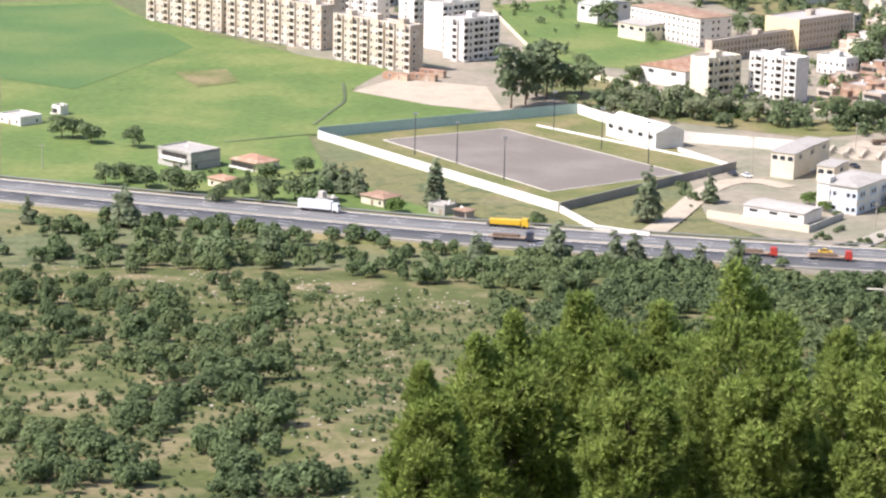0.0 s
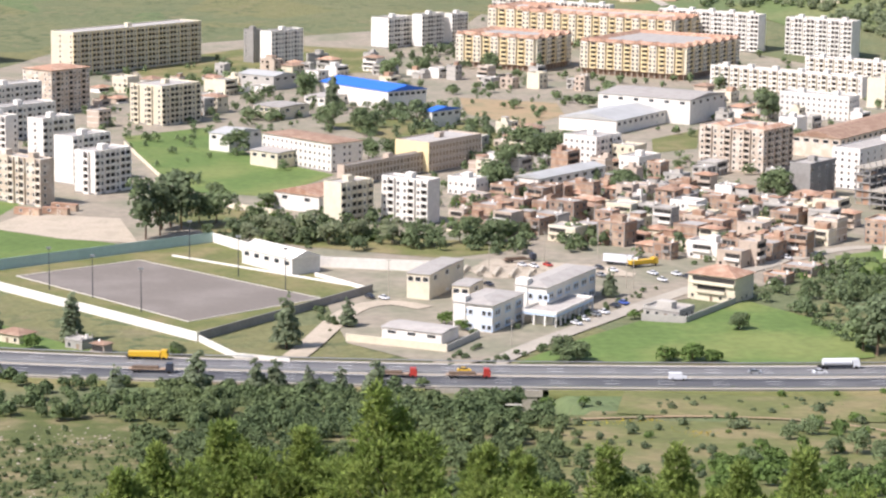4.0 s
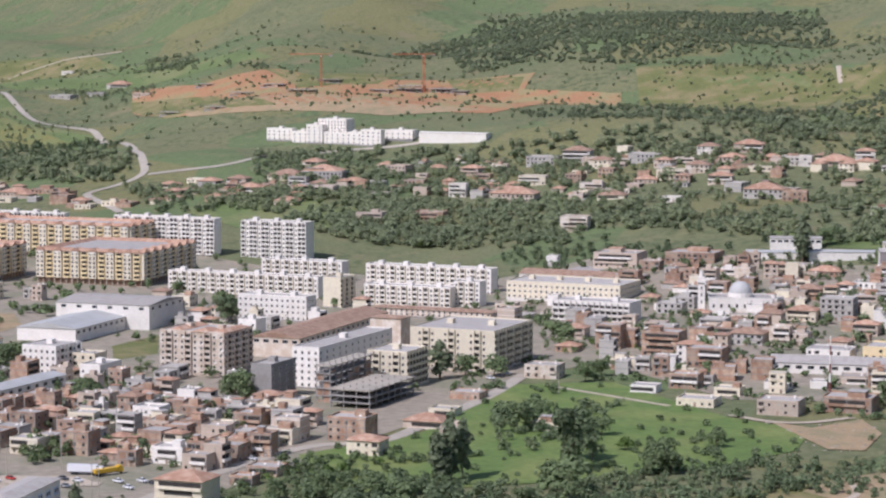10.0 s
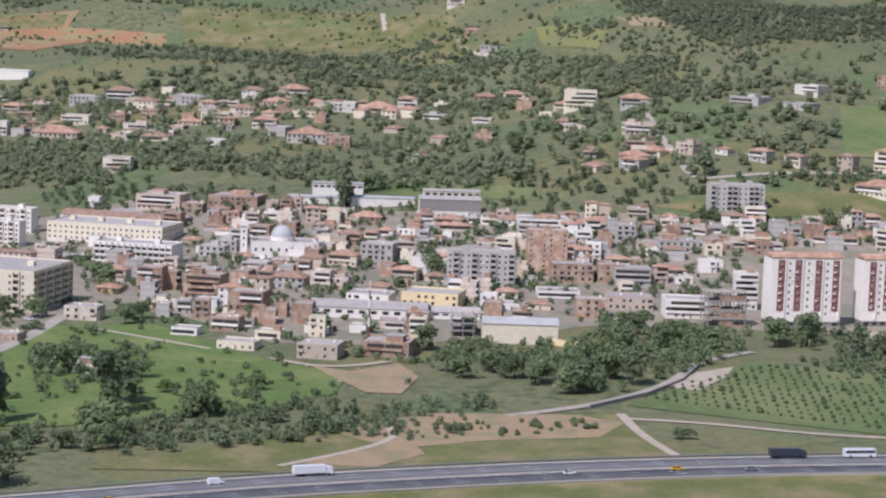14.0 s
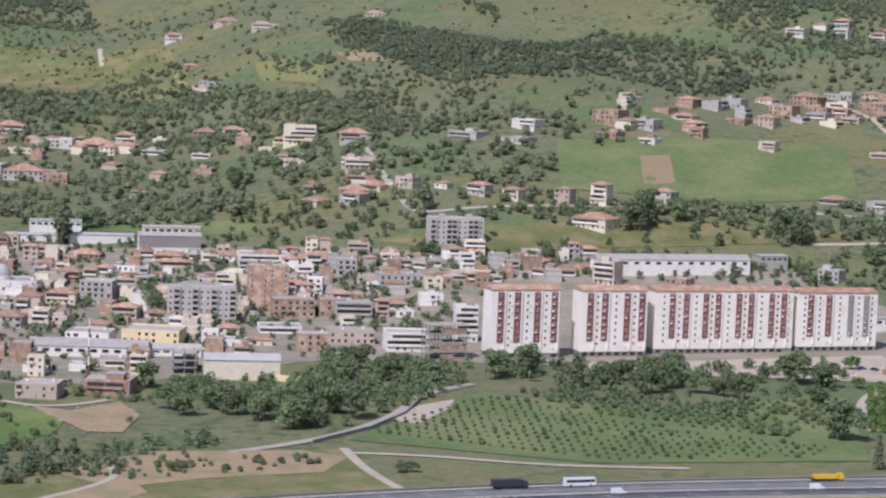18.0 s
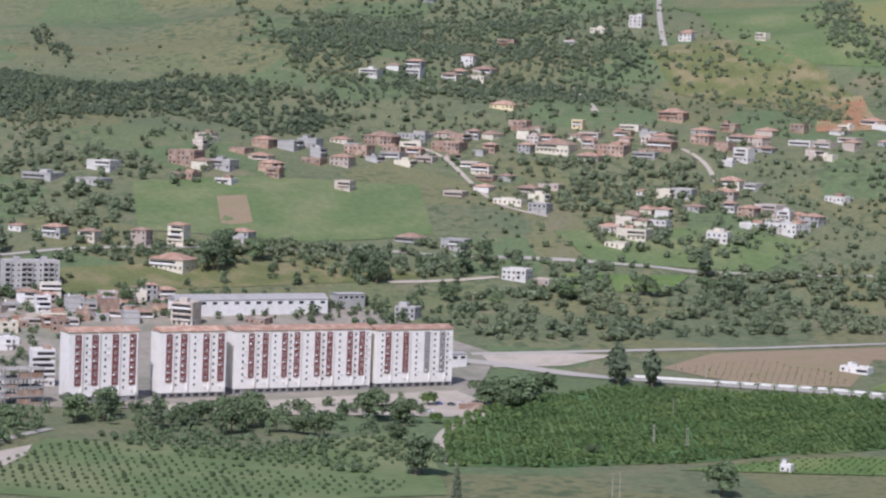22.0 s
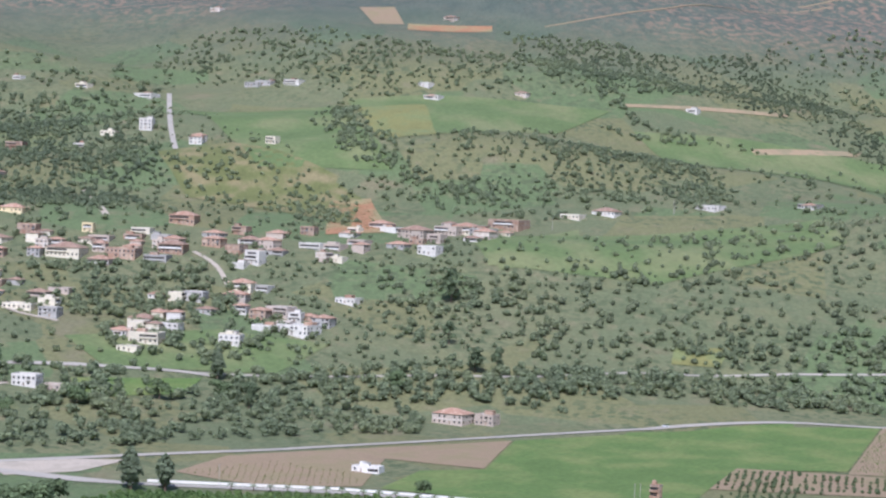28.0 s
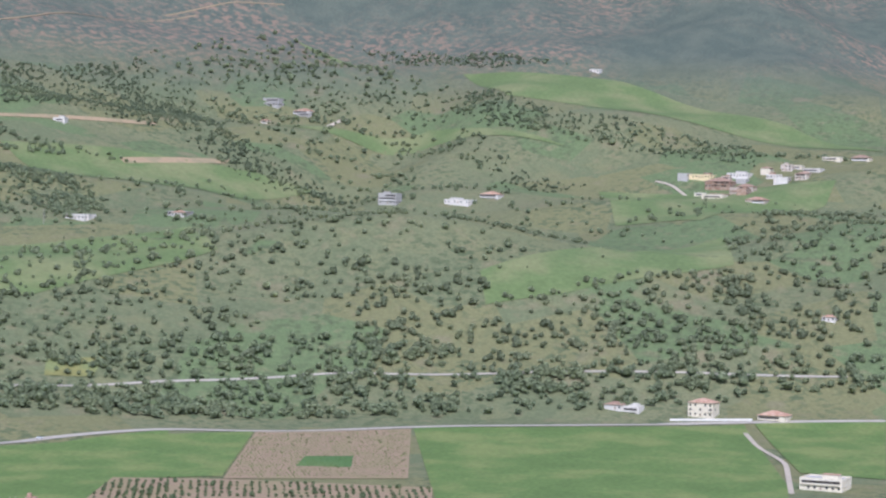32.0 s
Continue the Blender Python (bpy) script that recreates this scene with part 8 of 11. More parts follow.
ribbon("track", [(1554, 1112), (1539, 1078), (1509, 1047)], 4, "earth_pale", "pale village lane", "track", up=0.5)
ribbon("track", [(2041, 1499), (1894, 1389), (1813, 1322)], 5, "asphalt_pale", "pale concrete lane up the hill", "track", up=1.1)
ribbon("track", [(1680, 1321), (1645, 1282), (1594, 1230)], 6, "earth_pale", "pale lane on the hill", "track", up=0.48)
ribbon("track", [(1703, 233), (1636, 214), (1577, 189), (1450, 170)], 3.5, "earth_pale", "pale dirt track through the crops", "track", up=0.42)
ribbon("track", [(915, 766), (861, 745), (826, 720), (786, 676)], 5, "earth_pale", "pale dirt track beside the orchard", "track", up=0.4)
ribbon("track", [(1222, 1918), (1186, 1852), (1180, 1792)], 5, "earth_pale", "pale lane on the hill", "track", up=0.48)
ribbon("track", [(1249, 2098), (1219, 2042)], 5, "earth_pale", "pale lane on the hill", "track", up=0.48)
ribbon("track", [(2740, 857), (2690, 862)], 5, "earth_pale", "pale lane on the hill", "track", up=0.48)
ribbon("canal", [(516, 762), (560, 768), (602, 786), (635, 808), (670, 841), (712, 854)], 5, "asphalt_pale", "pale concrete drainage channel", "channel", up=0.42)
wall_run("yard_wall", [(87, 761), (117, 742)], 2.6, "plaster_cream", "cream yard wall above the motorway", 0.35, "wall")
wall_run("yard_wall", [(117, 742), (131, 763)], 2.4, "plaster_grey", "grey yard wall above the motorway", 0.35, "wall")
wall_run("yard_wall", [(190, 784), (204, 778), (236, 816)], 2.4, "plaster_grey", "grey block wall round a garden", 0.35, "wall")
wall_run("yard_wall", [(40, 765), (50, 738), (66, 729)], 2.2, "plaster_white", "white wall along the motorway", 0.35, "wall")
wall_run("yard_wall", [(27, 1227), (41, 1112)], 1.8, "plaster_cream", "cream wall of the school grounds", 0.35, "wall")
wall_run("yard_wall", [(55, 1056), (68, 1026), (84, 1009)], 2.4, "plaster_cream", "cream wall of the park", 0.35, "wall")
wall_run("yard_wall", [(613, 929), (640, 890)], 3.0, "plaster_yellow", "pale yellow depot wall", 0.35, "wall")
wall_run("canal_wall", [(556, 764), (597, 780), (632, 802), (668, 835)], 1.6, "concrete_raw", "grey concrete side wall of the channel", 0.35, "wall")
wall_run("road_wall", [(1087, 803), (1107, 749), (1126, 702), (1144, 626), (1156, 581)], 1.4, "plaster_white", "low white wall beside the palm road", 0.35, "wall")
wall_run("yard_wall", [(1735, 292), (1752, 235)], 1.5, "plaster_white", "low white garden wall", 0.35, "wall")
patch("park", [(56, 965), (98, 971), (146, 942), (181, 932), (164, 912), (140, 902), (93, 929)], "grass_dry", "dry grass of the town park", "park", up=0.28, cell=14)
patch("park", [(38, 1053), (81, 1009), (101, 968), (63, 952), (38, 994)], "grass_dry", "dry grass of the town park", "park", up=0.28, cell=14)
patch("green", [(137, 1301), (207, 1336), (244, 1200), (208, 1161), (179, 1191)], "grass_dry", "grass between the school buildings", "park", up=0.28, cell=14)
patch("green", [(39, 1614), (144, 1704), (205, 1677), (202, 1561), (115, 1523), (50, 1487)], "grass_dry", "rough grass between the blocks", "park", up=0.28, cell=14)
patch("field", [(795, 2558), (829, 2466), (945, 2485), (877, 2406), (799, 2433)], "grass_dry", "grass left standing on the building site", "field", up=0.5, cell=12)
patch("field", [(950, 2398), (1012, 2330), (988, 2290), (932, 2321)], "grass_dry", "grass left standing on the building site", "field", up=0.5, cell=12)
patch("field", [(663, 2606), (726, 2493), (731, 2297), (652, 2425), (653, 2568)], "grass_dry", "grass below the building site", "field", up=0.52, cell=12)
patch("field", [(802, 1460), (889, 1300), (872, 1250), (810, 1381)], "grass_hill", "green strip behind the sheds", "field", up=0.36, cell=12)
patch("field", [(503, 1836), (562, 1835), (632, 1765), (680, 1719), (604, 1686), (522, 1703)], "grass_hill", "green plots behind the slabs", "field", up=0.4, cell=12)
patch("field", [(901, 1185), (987, 1154), (1168, 1081), (1178, 1040), (1022, 1087), (922, 1128)], "grass_dry", "green plots behind the town", "field", up=0.34, cell=12)
patch("field", [(1322, 1053), (1418, 991), (1454, 919), (1377, 914), (1294, 995)], "grass_hill", "green plots below the hill village", "field", up=0.4, cell=12)
patch("field", [(1255, 992), (1329, 940), (1287, 927), (1221, 959)], "grass_bright", "green garden plot by the lower road", "field", up=0.4, cell=12)
patch("field", [(1714, 952), (1853, 926), (1733, 860), (1668, 900)], "grass_hill", "green pasture beside the hill village", "field", up=0.42, cell=12)
patch("field", [(2245, 1065), (2335, 980), (2419, 874), (2479, 805), (2207, 867), (2190, 1002)], "grass_hill", "green strip on the far slope", "field", up=0.5, cell=12)
patch("field", [(2644, 915), (2767, 761), (2686, 579), (2714, 746)], "grass_hill", "green strip on the far slope", "field", up=0.5, cell=12)
patch("field", [(3047, 1027), (2961, 861), (3004, 981)], "grass_hill", "bare grassy shoulder below the mountain", "field", up=0.5, cell=12)
patch("field", [(2312, 964), (2446, 891), (2421, 888), (2303, 954)], "earth", "bare earth bank on the far slope", "bank", up=0.55, cell=12)
patch("field", [(2319, 1115), (2489, 995), (2478, 990), (2316, 1107)], "earth", "bare earth bank on the far slope", "bank", up=0.55, cell=12)
patch("field", [(-156, 790), (-146, 797), (-96, 858), (-48, 884), (-40, 835), (-25, 798), (-2, 764), (33, 738), (5, 748), (-53, 767), (-111, 785), (-157, 796)], "grass_bright", "green grass between sports ground and motorway", "field", up=0.33, cell=12)
patch("field", [(532, 3103), (548, 2686), (548, 2567), (582, 2452), (523, 2097), (530, 2433), (429, 2508)], "grass_hill", "green slope below the valley road", "field", up=0.42, cell=12)
patch("verge", [(123, 636), (168, 635), (290, 615), (384, 584), (319, 482), (102, 476)], "grass_dry", "dry ochre grass below the track", "verge", up=0.26, cell=12)


# ---- trees ----
tree(-96, 732, 13.2, "conifer", wide=1.2)
tree(-126, 733, 8.9, "conifer")
tree(-137, 871, 9.4, "broad", wide=1.2)
tree(-133, 872, 9.4, "broad")
tree(-125, 862, 9.3, "broad", wide=1.1)
tree(-109, 856, 8.6, "broad")
tree(12, 692, 9.9, "conifer", wide=1.1)
tree(36, 698, 12.1, "conifer", wide=1.2)
tree(53, 696, 10.0, "conifer")
tree(59, 696, 10.0, "conifer", wide=1.1)
tree(68, 689, 9.1, "conifer")
tree(77, 686, 9.1, "conifer", wide=1.1)
tree(88, 692, 10.4, "conifer", wide=1.1)
tree(-0, 770, 15.6, "cypress", wide=1.6)
tree(-34, 788, 9.4, "conifer")
tree(-27, 785, 9.3, "conifer")
tree(-37, 797, 8.5, "conifer")
tree(-110, 790, 8.5, "broad")
tree(-104, 795, 8.6, "broad")
tree(-96, 787, 9.4, "broad")
tree(-87, 779, 10.3, "broad")
tree(-80, 779, 9.3, "broad")
tree(-70, 767, 8.3, "broad")
tree(-63, 772, 8.3, "broad")
tree(-55, 769, 10.1, "broad")
tree(-46, 774, 10.2, "broad")
tree(-39, 771, 10.1, "broad")
tree(-57, 800, 8.6, "broad")
tree(-45, 815, 7.8, "broad")
tree(-13, 758, 6.3, "shrub")
tree(-47, 683, 11.5, "eucalyptus")
tree(-64, 682, 11.5, "broad")
tree(32, 743, 5.3, "broad")
tree(67, 752, 18.0, "conifer", wide=.9)
tree(90, 783, 9.8, "conifer")
tree(-1, 768, 15.0, "cypress", wide=1.6)
tree(-31, 786, 10.3, "conifer")
tree(-35, 786, 10.3, "conifer")
tree(-25, 781, 9.3, "conifer")
tree(29, 953, 24.8, "eucalyptus", wide=.8)
tree(35, 961, 22.7, "eucalyptus", wide=.85)
tree(44, 974, 25.3, "eucalyptus", wide=.8)
tree(36, 974, 22.8, "poplar", wide=1.1)
tree(40, 981, 24.3, "eucalyptus")
tree(52, 988, 14.0, "broad")
tree(59, 988, 16.3, "broad")
tree(63, 942, 11.2, "eucalyptus")
tree(69, 935, 10.0, "olive")
tree(77, 954, 11.3, "olive")
tree(83, 942, 11.2, "olive")
tree(92, 948, 12.4, "olive")
tree(100, 935, 11.1, "olive")
tree(112, 942, 11.2, "olive")
tree(125, 935, 11.2, "olive")
tree(133, 929, 11.1, "broad")
tree(140, 929, 10.0, "broad")
tree(152, 935, 10.1, "broad")
tree(83, 1023, 8.5, "broad")
tree(63, 1053, 8.7, "broad")
tree(81, 1185, 13.9, "broad")
tree(142, 1341, 14.2, "cypress")
tree(136, 1281, 16.6, "broad")
tree(152, 1260, 14.9, "broad")
tree(144, 1167, 12.4, "broad")
tree(154, 1158, 13.7, "broad")
tree(136, 1406, 18.2, "broad")
tree(148, 1367, 19.3, "poplar")
tree(184, 1283, 16.7, "eucalyptus")
tree(206, 1122, 14.8, "broad")
tree(189, 1071, 15.4, "broad")
tree(226, 1160, 16.7, "broad")
tree(240, 1170, 14.0, "broad")
tree(160, 955, 9.1, "broad")
tree(173, 942, 10.2, "broad")
tree(166, 935, 10.1, "broad")
tree(188, 824, 10.0, "conifer")
tree(123, 783, 5.7, "shrub")
tree(127, 774, 4.7, "shrub")
tree(151, 724, 7.9, "broad")
tree(155, 724, 8.0, "broad")
tree(185, 723, 5.3, "shrub")
tree(192, 723, 7.1, "shrub")
tree(198, 719, 5.3, "shrub")
tree(219, 765, 6.6, "broad")
tree(32, 743, 5.0, "shrub")
tree(188, 786, 4.2, "shrub")
tree(247, 1056, 11.5, "broad")
tree(239, 1040, 10.1, "broad")
tree(399, 1354, 14.9, "broad")
tree(308, 1026, 16.4, "broad")
tree(202, 1529, 14.4, "broad")
tree(226, 1547, 12.8, "broad")
tree(268, 1533, 16.4, "broad")
tree(300, 1536, 14.6, "cypress", wide=1.8)
tree(-13, 1201, 11.3, "eucalyptus")
tree(151, 727, 8.9, "broad")
tree(156, 724, 8.0, "broad")
tree(183, 722, 6.2, "shrub")
tree(191, 719, 7.1, "shrub")
tree(197, 719, 5.3, "shrub")
tree(219, 767, 6.6, "broad")
tree(253, 725, 20.1, "eucalyptus")
tree(261, 729, 18.4, "eucalyptus")
tree(250, 730, 12.9, "broad")
tree(288, 722, 21.3, "eucalyptus")
tree(334, 825, 23.2, "poplar", wide=.8)
tree(324, 816, 14.6, "poplar")
tree(330, 836, 12.8, "poplar")
tree(297, 788, 12.0, "broad")
tree(293, 808, 10.2, "broad")
tree(278, 820, 8.2, "broad")
tree(208, 649, 0.0, "shrub")
tree(233, 653, 3.3, "shrub")
tree(248, 658, 3.4, "shrub")
tree(188, 604, 5.3, "broad")
tree(196, 613, 6.2, "broad")
tree(133, 660, 4.5, "shrub")
tree(145, 665, 3.6, "shrub")
tree(162, 551, 6.9, "broad")
tree(199, 582, 7.4, "broad")
tree(207, 515, 12.7, "eucalyptus", wide=1.2)
tree(193, 582, 5.9, "broad")
tree(200, 565, 7.2, "broad")
tree(184, 1026, 0.0, "shrub")
tree(246, 1054, 11.5, "broad")
tree(242, 1046, 10.1, "broad")
tree(191, 1064, 14.0, "broad")
tree(184, 1057, 11.4, "broad")
tree(223, 1180, 15.5, "broad")
tree(231, 1170, 14.0, "broad")
tree(383, 1298, 17.4, "eucalyptus")
tree(307, 1027, 13.9, "broad")
tree(418, 1061, 18.8, "poplar", wide=1.4)
tree(386, 1310, 16.0, "broad")
tree(444, 1125, 17.0, "poplar", wide=1.5)
tree(327, 820, 27.2, "poplar", wide=.7)
tree(321, 816, 20.8, "poplar")
tree(386, 842, 21.9, "eucalyptus", wide=.8)
tree(393, 838, 15.3, "eucalyptus")
tree(411, 931, 12.0, "broad")
tree(393, 910, 14.0, "broad")
tree(406, 806, 11.7, "broad")
tree(409, 802, 10.7, "broad")
tree(450, 844, 7.9, "broad")
tree(421, 888, 9.3, "broad")
tree(772, 1336, 28.9, "poplar")
tree(801, 1288, 12.4, "broad")
tree(513, 1134, 17.5, "broad")
tree(707, 1124, 14.0, "broad")
tree(548, 967, 10.5, "broad")
tree(815, 1378, 15.0, "broad")
tree(490, 1035, 10.8, "broad")
tree(476, 1023, 10.6, "broad")
tree(433, 1066, 12.2, "broad")
tree(445, 1059, 12.2, "broad")
tree(349, 763, 10.0, "broad")
tree(335, 770, 8.0, "broad")
tree(415, 854, 6.7, "shrub")
tree(376, 821, 25.7, "eucalyptus", wide=.8)
tree(352, 774, 18.2, "broad")
tree(406, 807, 15.0, "broad")
tree(457, 855, 6.9, "broad")
tree(549, 967, 10.5, "broad")
tree(718, 1145, 14.3, "broad")
tree(568, 908, 12.6, "broad")
tree(545, 840, 11.8, "broad")
tree(566, 832, 13.1, "broad")
tree(569, 816, 14.1, "broad")
tree(569, 795, 15.0, "broad")
tree(579, 798, 15.1, "eucalyptus")
tree(605, 802, 16.6, "eucalyptus")
tree(604, 817, 14.4, "broad")
tree(564, 847, 12.0, "broad")
tree(546, 854, 12.0, "broad")
tree(692, 915, 13.5, "broad")
tree(682, 883, 14.4, "broad")
tree(692, 879, 13.2, "broad")
tree(702, 875, 11.9, "broad")
tree(664, 890, 13.1, "broad")
tree(733, 863, 14.6, "broad")
tree(747, 858, 16.0, "eucalyptus")
tree(753, 829, 15.8, "cypress", wide=1.8)
tree(769, 795, 15.6, "broad")
tree(790, 803, 15.9, "broad")
tree(552, 702, 5.3, "broad")
tree(556, 700, 4.7, "broad")
tree(476, 740, 5.2, "broad")
tree(779, 1344, 18.2, "cypress", wide=2.2)
tree(963, 1211, 21.7, "poplar", wide=1.2)
tree(1055, 1108, 25.0, "eucalyptus", wide=.75)
tree(1048, 1111, 21.4, "eucalyptus", wide=.75)
tree(940, 1393, 15.7, "broad")
tree(974, 1394, 13.9, "broad")
tree(743, 875, 13.5, "broad")
tree(756, 868, 14.9, "broad")
tree(750, 825, 15.7, "cypress", wide=1.8)
tree(784, 830, 12.1, "broad")
tree(793, 824, 13.4, "broad")
tree(816, 831, 13.7, "broad")
tree(769, 829, 12.0, "broad")
tree(789, 786, 11.8, "broad")
tree(794, 773, 10.4, "broad")
tree(796, 762, 14.3, "broad", wide=.8)
tree(853, 785, 16.4, "broad", wide=1.2)
tree(857, 769, 14.1, "broad")
tree(913, 802, 8.6, "shrub")
tree(871, 760, 6.8, "shrub")
tree(939, 787, 14.4, "broad", wide=1.3)
tree(947, 782, 15.9, "broad", wide=1.4)
tree(957, 777, 15.9, "broad", wide=1.3)
tree(990, 791, 14.9, "broad", wide=1.2)
tree(937, 767, 12.8, "broad")
tree(1052, 788, 21.6, "poplar", wide=1.3)
tree(1064, 774, 20.0, "poplar", wide=1.2)
tree(721, 617, 15.7, "cypress")
tree(759, 669, 17.9, "broad")
tree(754, 668, 16.6, "eucalyptus")
tree(817, 736, 10.3, "broad")
tree(827, 564, 16.1, "broad")
tree(858, 655, 7.1, "broad")
tree(1053, 1110, 21.4, "eucalyptus", wide=.75)
tree(1068, 1116, 25.2, "eucalyptus", wide=.75)
tree(1099, 1117, 16.5, "broad")
tree(1130, 1055, 21.7, "eucalyptus", wide=.75)
tree(1136, 1046, 21.6, "eucalyptus", wide=.75)
tree(1200, 1030, 22.1, "eucalyptus", wide=.75)
tree(1221, 1029, 20.5, "eucalyptus", wide=.75)
tree(1335, 932, 20.9, "poplar", wide=1.2)
tree(1151, 996, 12.4, "broad")
tree(1165, 971, 10.6, "broad")
tree(1264, 927, 14.6, "broad")
tree(1305, 908, 14.8, "broad")
tree(1210, 951, 14.4, "broad")
tree(1299, 881, 18.3, "eucalyptus", wide=.75)
tree(994, 1056, 13.6, "broad")
tree(957, 1081, 13.5, "broad")
tree(1340, 936, 17.2, "poplar", wide=1.2)
tree(1595, 902, 25.6, "eucalyptus", wide=1.1)
tree(1515, 857, 18.3, "eucalyptus", wide=.75)
tree(1062, 797, 22.4, "poplar", wide=1.3)
tree(1071, 780, 19.2, "poplar", wide=1.3)
tree(1141, 657, 9.9, "broad")
tree(1116, 541, 14.0, "broad", wide=1.3)
tree(1128, 560, 8.9, "shrub")
tree(1351, 836, 0.0, "shrub")
tree(1189, 524, 9.1, "shrub")
tree(1479, 815, 17.7, "eucalyptus", wide=1.3)
tree(1491, 804, 17.8, "eucalyptus", wide=.75)
tree(1414, 840, 15.3, "broad")
patch("dirt_bank", [(437, 754), (460, 769), (490, 777), (543, 754), (550, 733), (525, 714), (482, 724), (443, 724)], "earth", "bare ochre earth above the motorway", "ground", up=0.42, cell=12)
patch("dirt_bank", [(399, 715), (426, 726), (457, 740), (448, 712), (419, 699)], "earth", "worn ochre earth beside the motorway", "ground", up=0.45, cell=12)
patch("dirt_bank", [(616, 792), (651, 817), (676, 823), (657, 804), (622, 780)], "earth_pale", "pale earth heap beside the channel", "ground", up=0.45, cell=12)
patch("field", [(1229, 1797), (1239, 1750), (1200, 1649), (1168, 1616), (1173, 1697)], "meadow_yellow", "yellow flowering meadow on the slope", "field", up=0.5, cell=12)
patch("dirt_bank", [(1253, 1715), (1233, 1628), (1217, 1584), (1210, 1627)], "earth", "bare ochre cut on the slope", "ground", up=0.5, cell=12)
patch("field", [(2083, 1299), (2128, 1243), (1995, 1151), (1940, 1180)], "meadow_yellow", "yellow flowering meadow on the slope", "field", up=0.5, cell=12)
patch("field", [(1631, 733), (1661, 701), (1627, 695), (1605, 723)], "meadow_yellow", "yellow flowering meadow on the slope", "field", up=0.5, cell=12)
patch("field", [(1794, 1251), (1846, 1189), (1825, 1127), (1716, 1069), (1741, 1201)], "grass_dry", "dry ochre pasture above the village", "field", up=0.46, cell=12)
patch("field", [(1797, 1334), (1862, 1294), (1847, 1166), (1761, 1128), (1730, 1247)], "grass_dry", "dry ochre pasture above the village", "field", up=0.47, cell=12)
patch("field", [(1103, 2255), (1263, 2138), (1200, 2008), (1123, 1941), (1012, 2045)], "grass_dry", "olive green field on the slope", "field", up=0.47, cell=12)
patch("field", [(1242, 2081), (1264, 1990), (1185, 1826), (1148, 1842), (1141, 1909)], "grass_dry", "dry brownish field on the slope", "field", up=0.47, cell=12)
patch("field", [(446, 2606), (515, 2645), (559, 2432), (470, 2365), (407, 2383)], "meadow_yellow", "yellow-green orchard meadow beside the valley road", "field", up=0.47, cell=12)
patch("field", [(621, 3430), (767, 3225), (777, 3080), (608, 3047), (540, 3145)], "grass_dry", "olive fields up the valley", "field", up=0.47, cell=12)
patch("field", [(1173, 1228), (1191, 1224), (1154, 1179), (1134, 1181)], "plough_brown", "strip of bare brown earth in the pasture", "field", up=0.5, cell=12)
ribbon("track", [(2605, 461), (2599, 442), (2563, 420)], 4, "earth_pale", "pale lane to the hamlet", "track", up=0.55, step=6)
ribbon("track", [(2743, 1867), (2728, 1758), (2749, 1684), (2773, 1560)], 2.6, "plough_brown", "bare track across the mountain side", "track", up=0.55, step=6)
patch("earth_bank", [(3380, 876), (3447, 822), (3500, 759), (3486, 756), (3437, 809), (3366, 868)], "earth_orange", "pale bare earth cut near the mountain top", "ground", up=0.5, cell=12)
patch("field", [(2469, 1540), (2497, 1507), (2446, 1461), (2415, 1483)], "plough_brown", "small bare earth plot below the mountain", "field", up=0.5, cell=12)
ribbon("track", [(2549, 1330), (2630, 1288), (2701, 1255), (2876, 1207), (3002, 1147)], 2.4, "plough_brown", "bare track along the foot of the mountain", "track", up=0.55, step=6)
ribbon("track", [(2965, 1177), (3077, 1124), (3132, 1070)], 2.6, "plough_brown", "bare track across the mountain side", "track", up=0.55, step=6)
ribbon("track", [(390, 713), (424, 724), (455, 739), (462, 763)], 3, "earth_pale", "worn dirt track above the motorway", "track", up=0.55, step=6)
ribbon("track", [(548, 3193), (676, 3269), (742, 3252), (799, 3196)], 4, "earth_pale", "pale track up the valley", "track", up=0.55, step=6)


# palms along the main road
palm_row([(1094, 754), (1120, 698), (1137, 623), (1146, 586)], 17)


# ---- scrub, orchards and far woods ----
thicket("scrub", [[(-125, 736), (-96, 742), (-61, 732), (-12, 716), (22, 704), (47, 695), (130, 676), (116, 602), (49, 606), (20, 639), (-4, 650), (-20, 662), (-44, 675), (-59, 664), (-75, 670), (-95, 671), (-115, 679)]], 375, 4.0, 6.6, "leaf_scrub", "dense dark scrub above the motorway", 2, count=420, leaf=0.055)
thicket("scrub", [[(-82, 615), (-69, 630), (-58, 575), (-58, 540), (-48, 566), (-37, 543), (-30, 512), (-29, 475), (-40, 468), (-54, 497), (-55, 474), (-43, 477), (-39, 440), (-47, 435), (-46, 406), (-54, 399), (-60, 444), (-59, 475), (-65, 489)]], 96, 4.2, 6.6, "leaf_scrub", "dense thicket of dark bushes on the near hillside", 31, count=560, leaf=0.048)
thicket("scrub", [[(-73, 415), (-64, 427), (-53, 393), (-46, 382), (-43, 361), (-58, 355), (-66, 370)], [(-41, 405), (-31, 419), (-26, 395), (-28, 385), (-23, 393), (-16, 384), (-12, 359), (-37, 363)]], 75, 3.8, 6.0, "leaf_scrub", "dense thicket of dark bushes on the near hillside", 32, count=560, leaf=0.048)
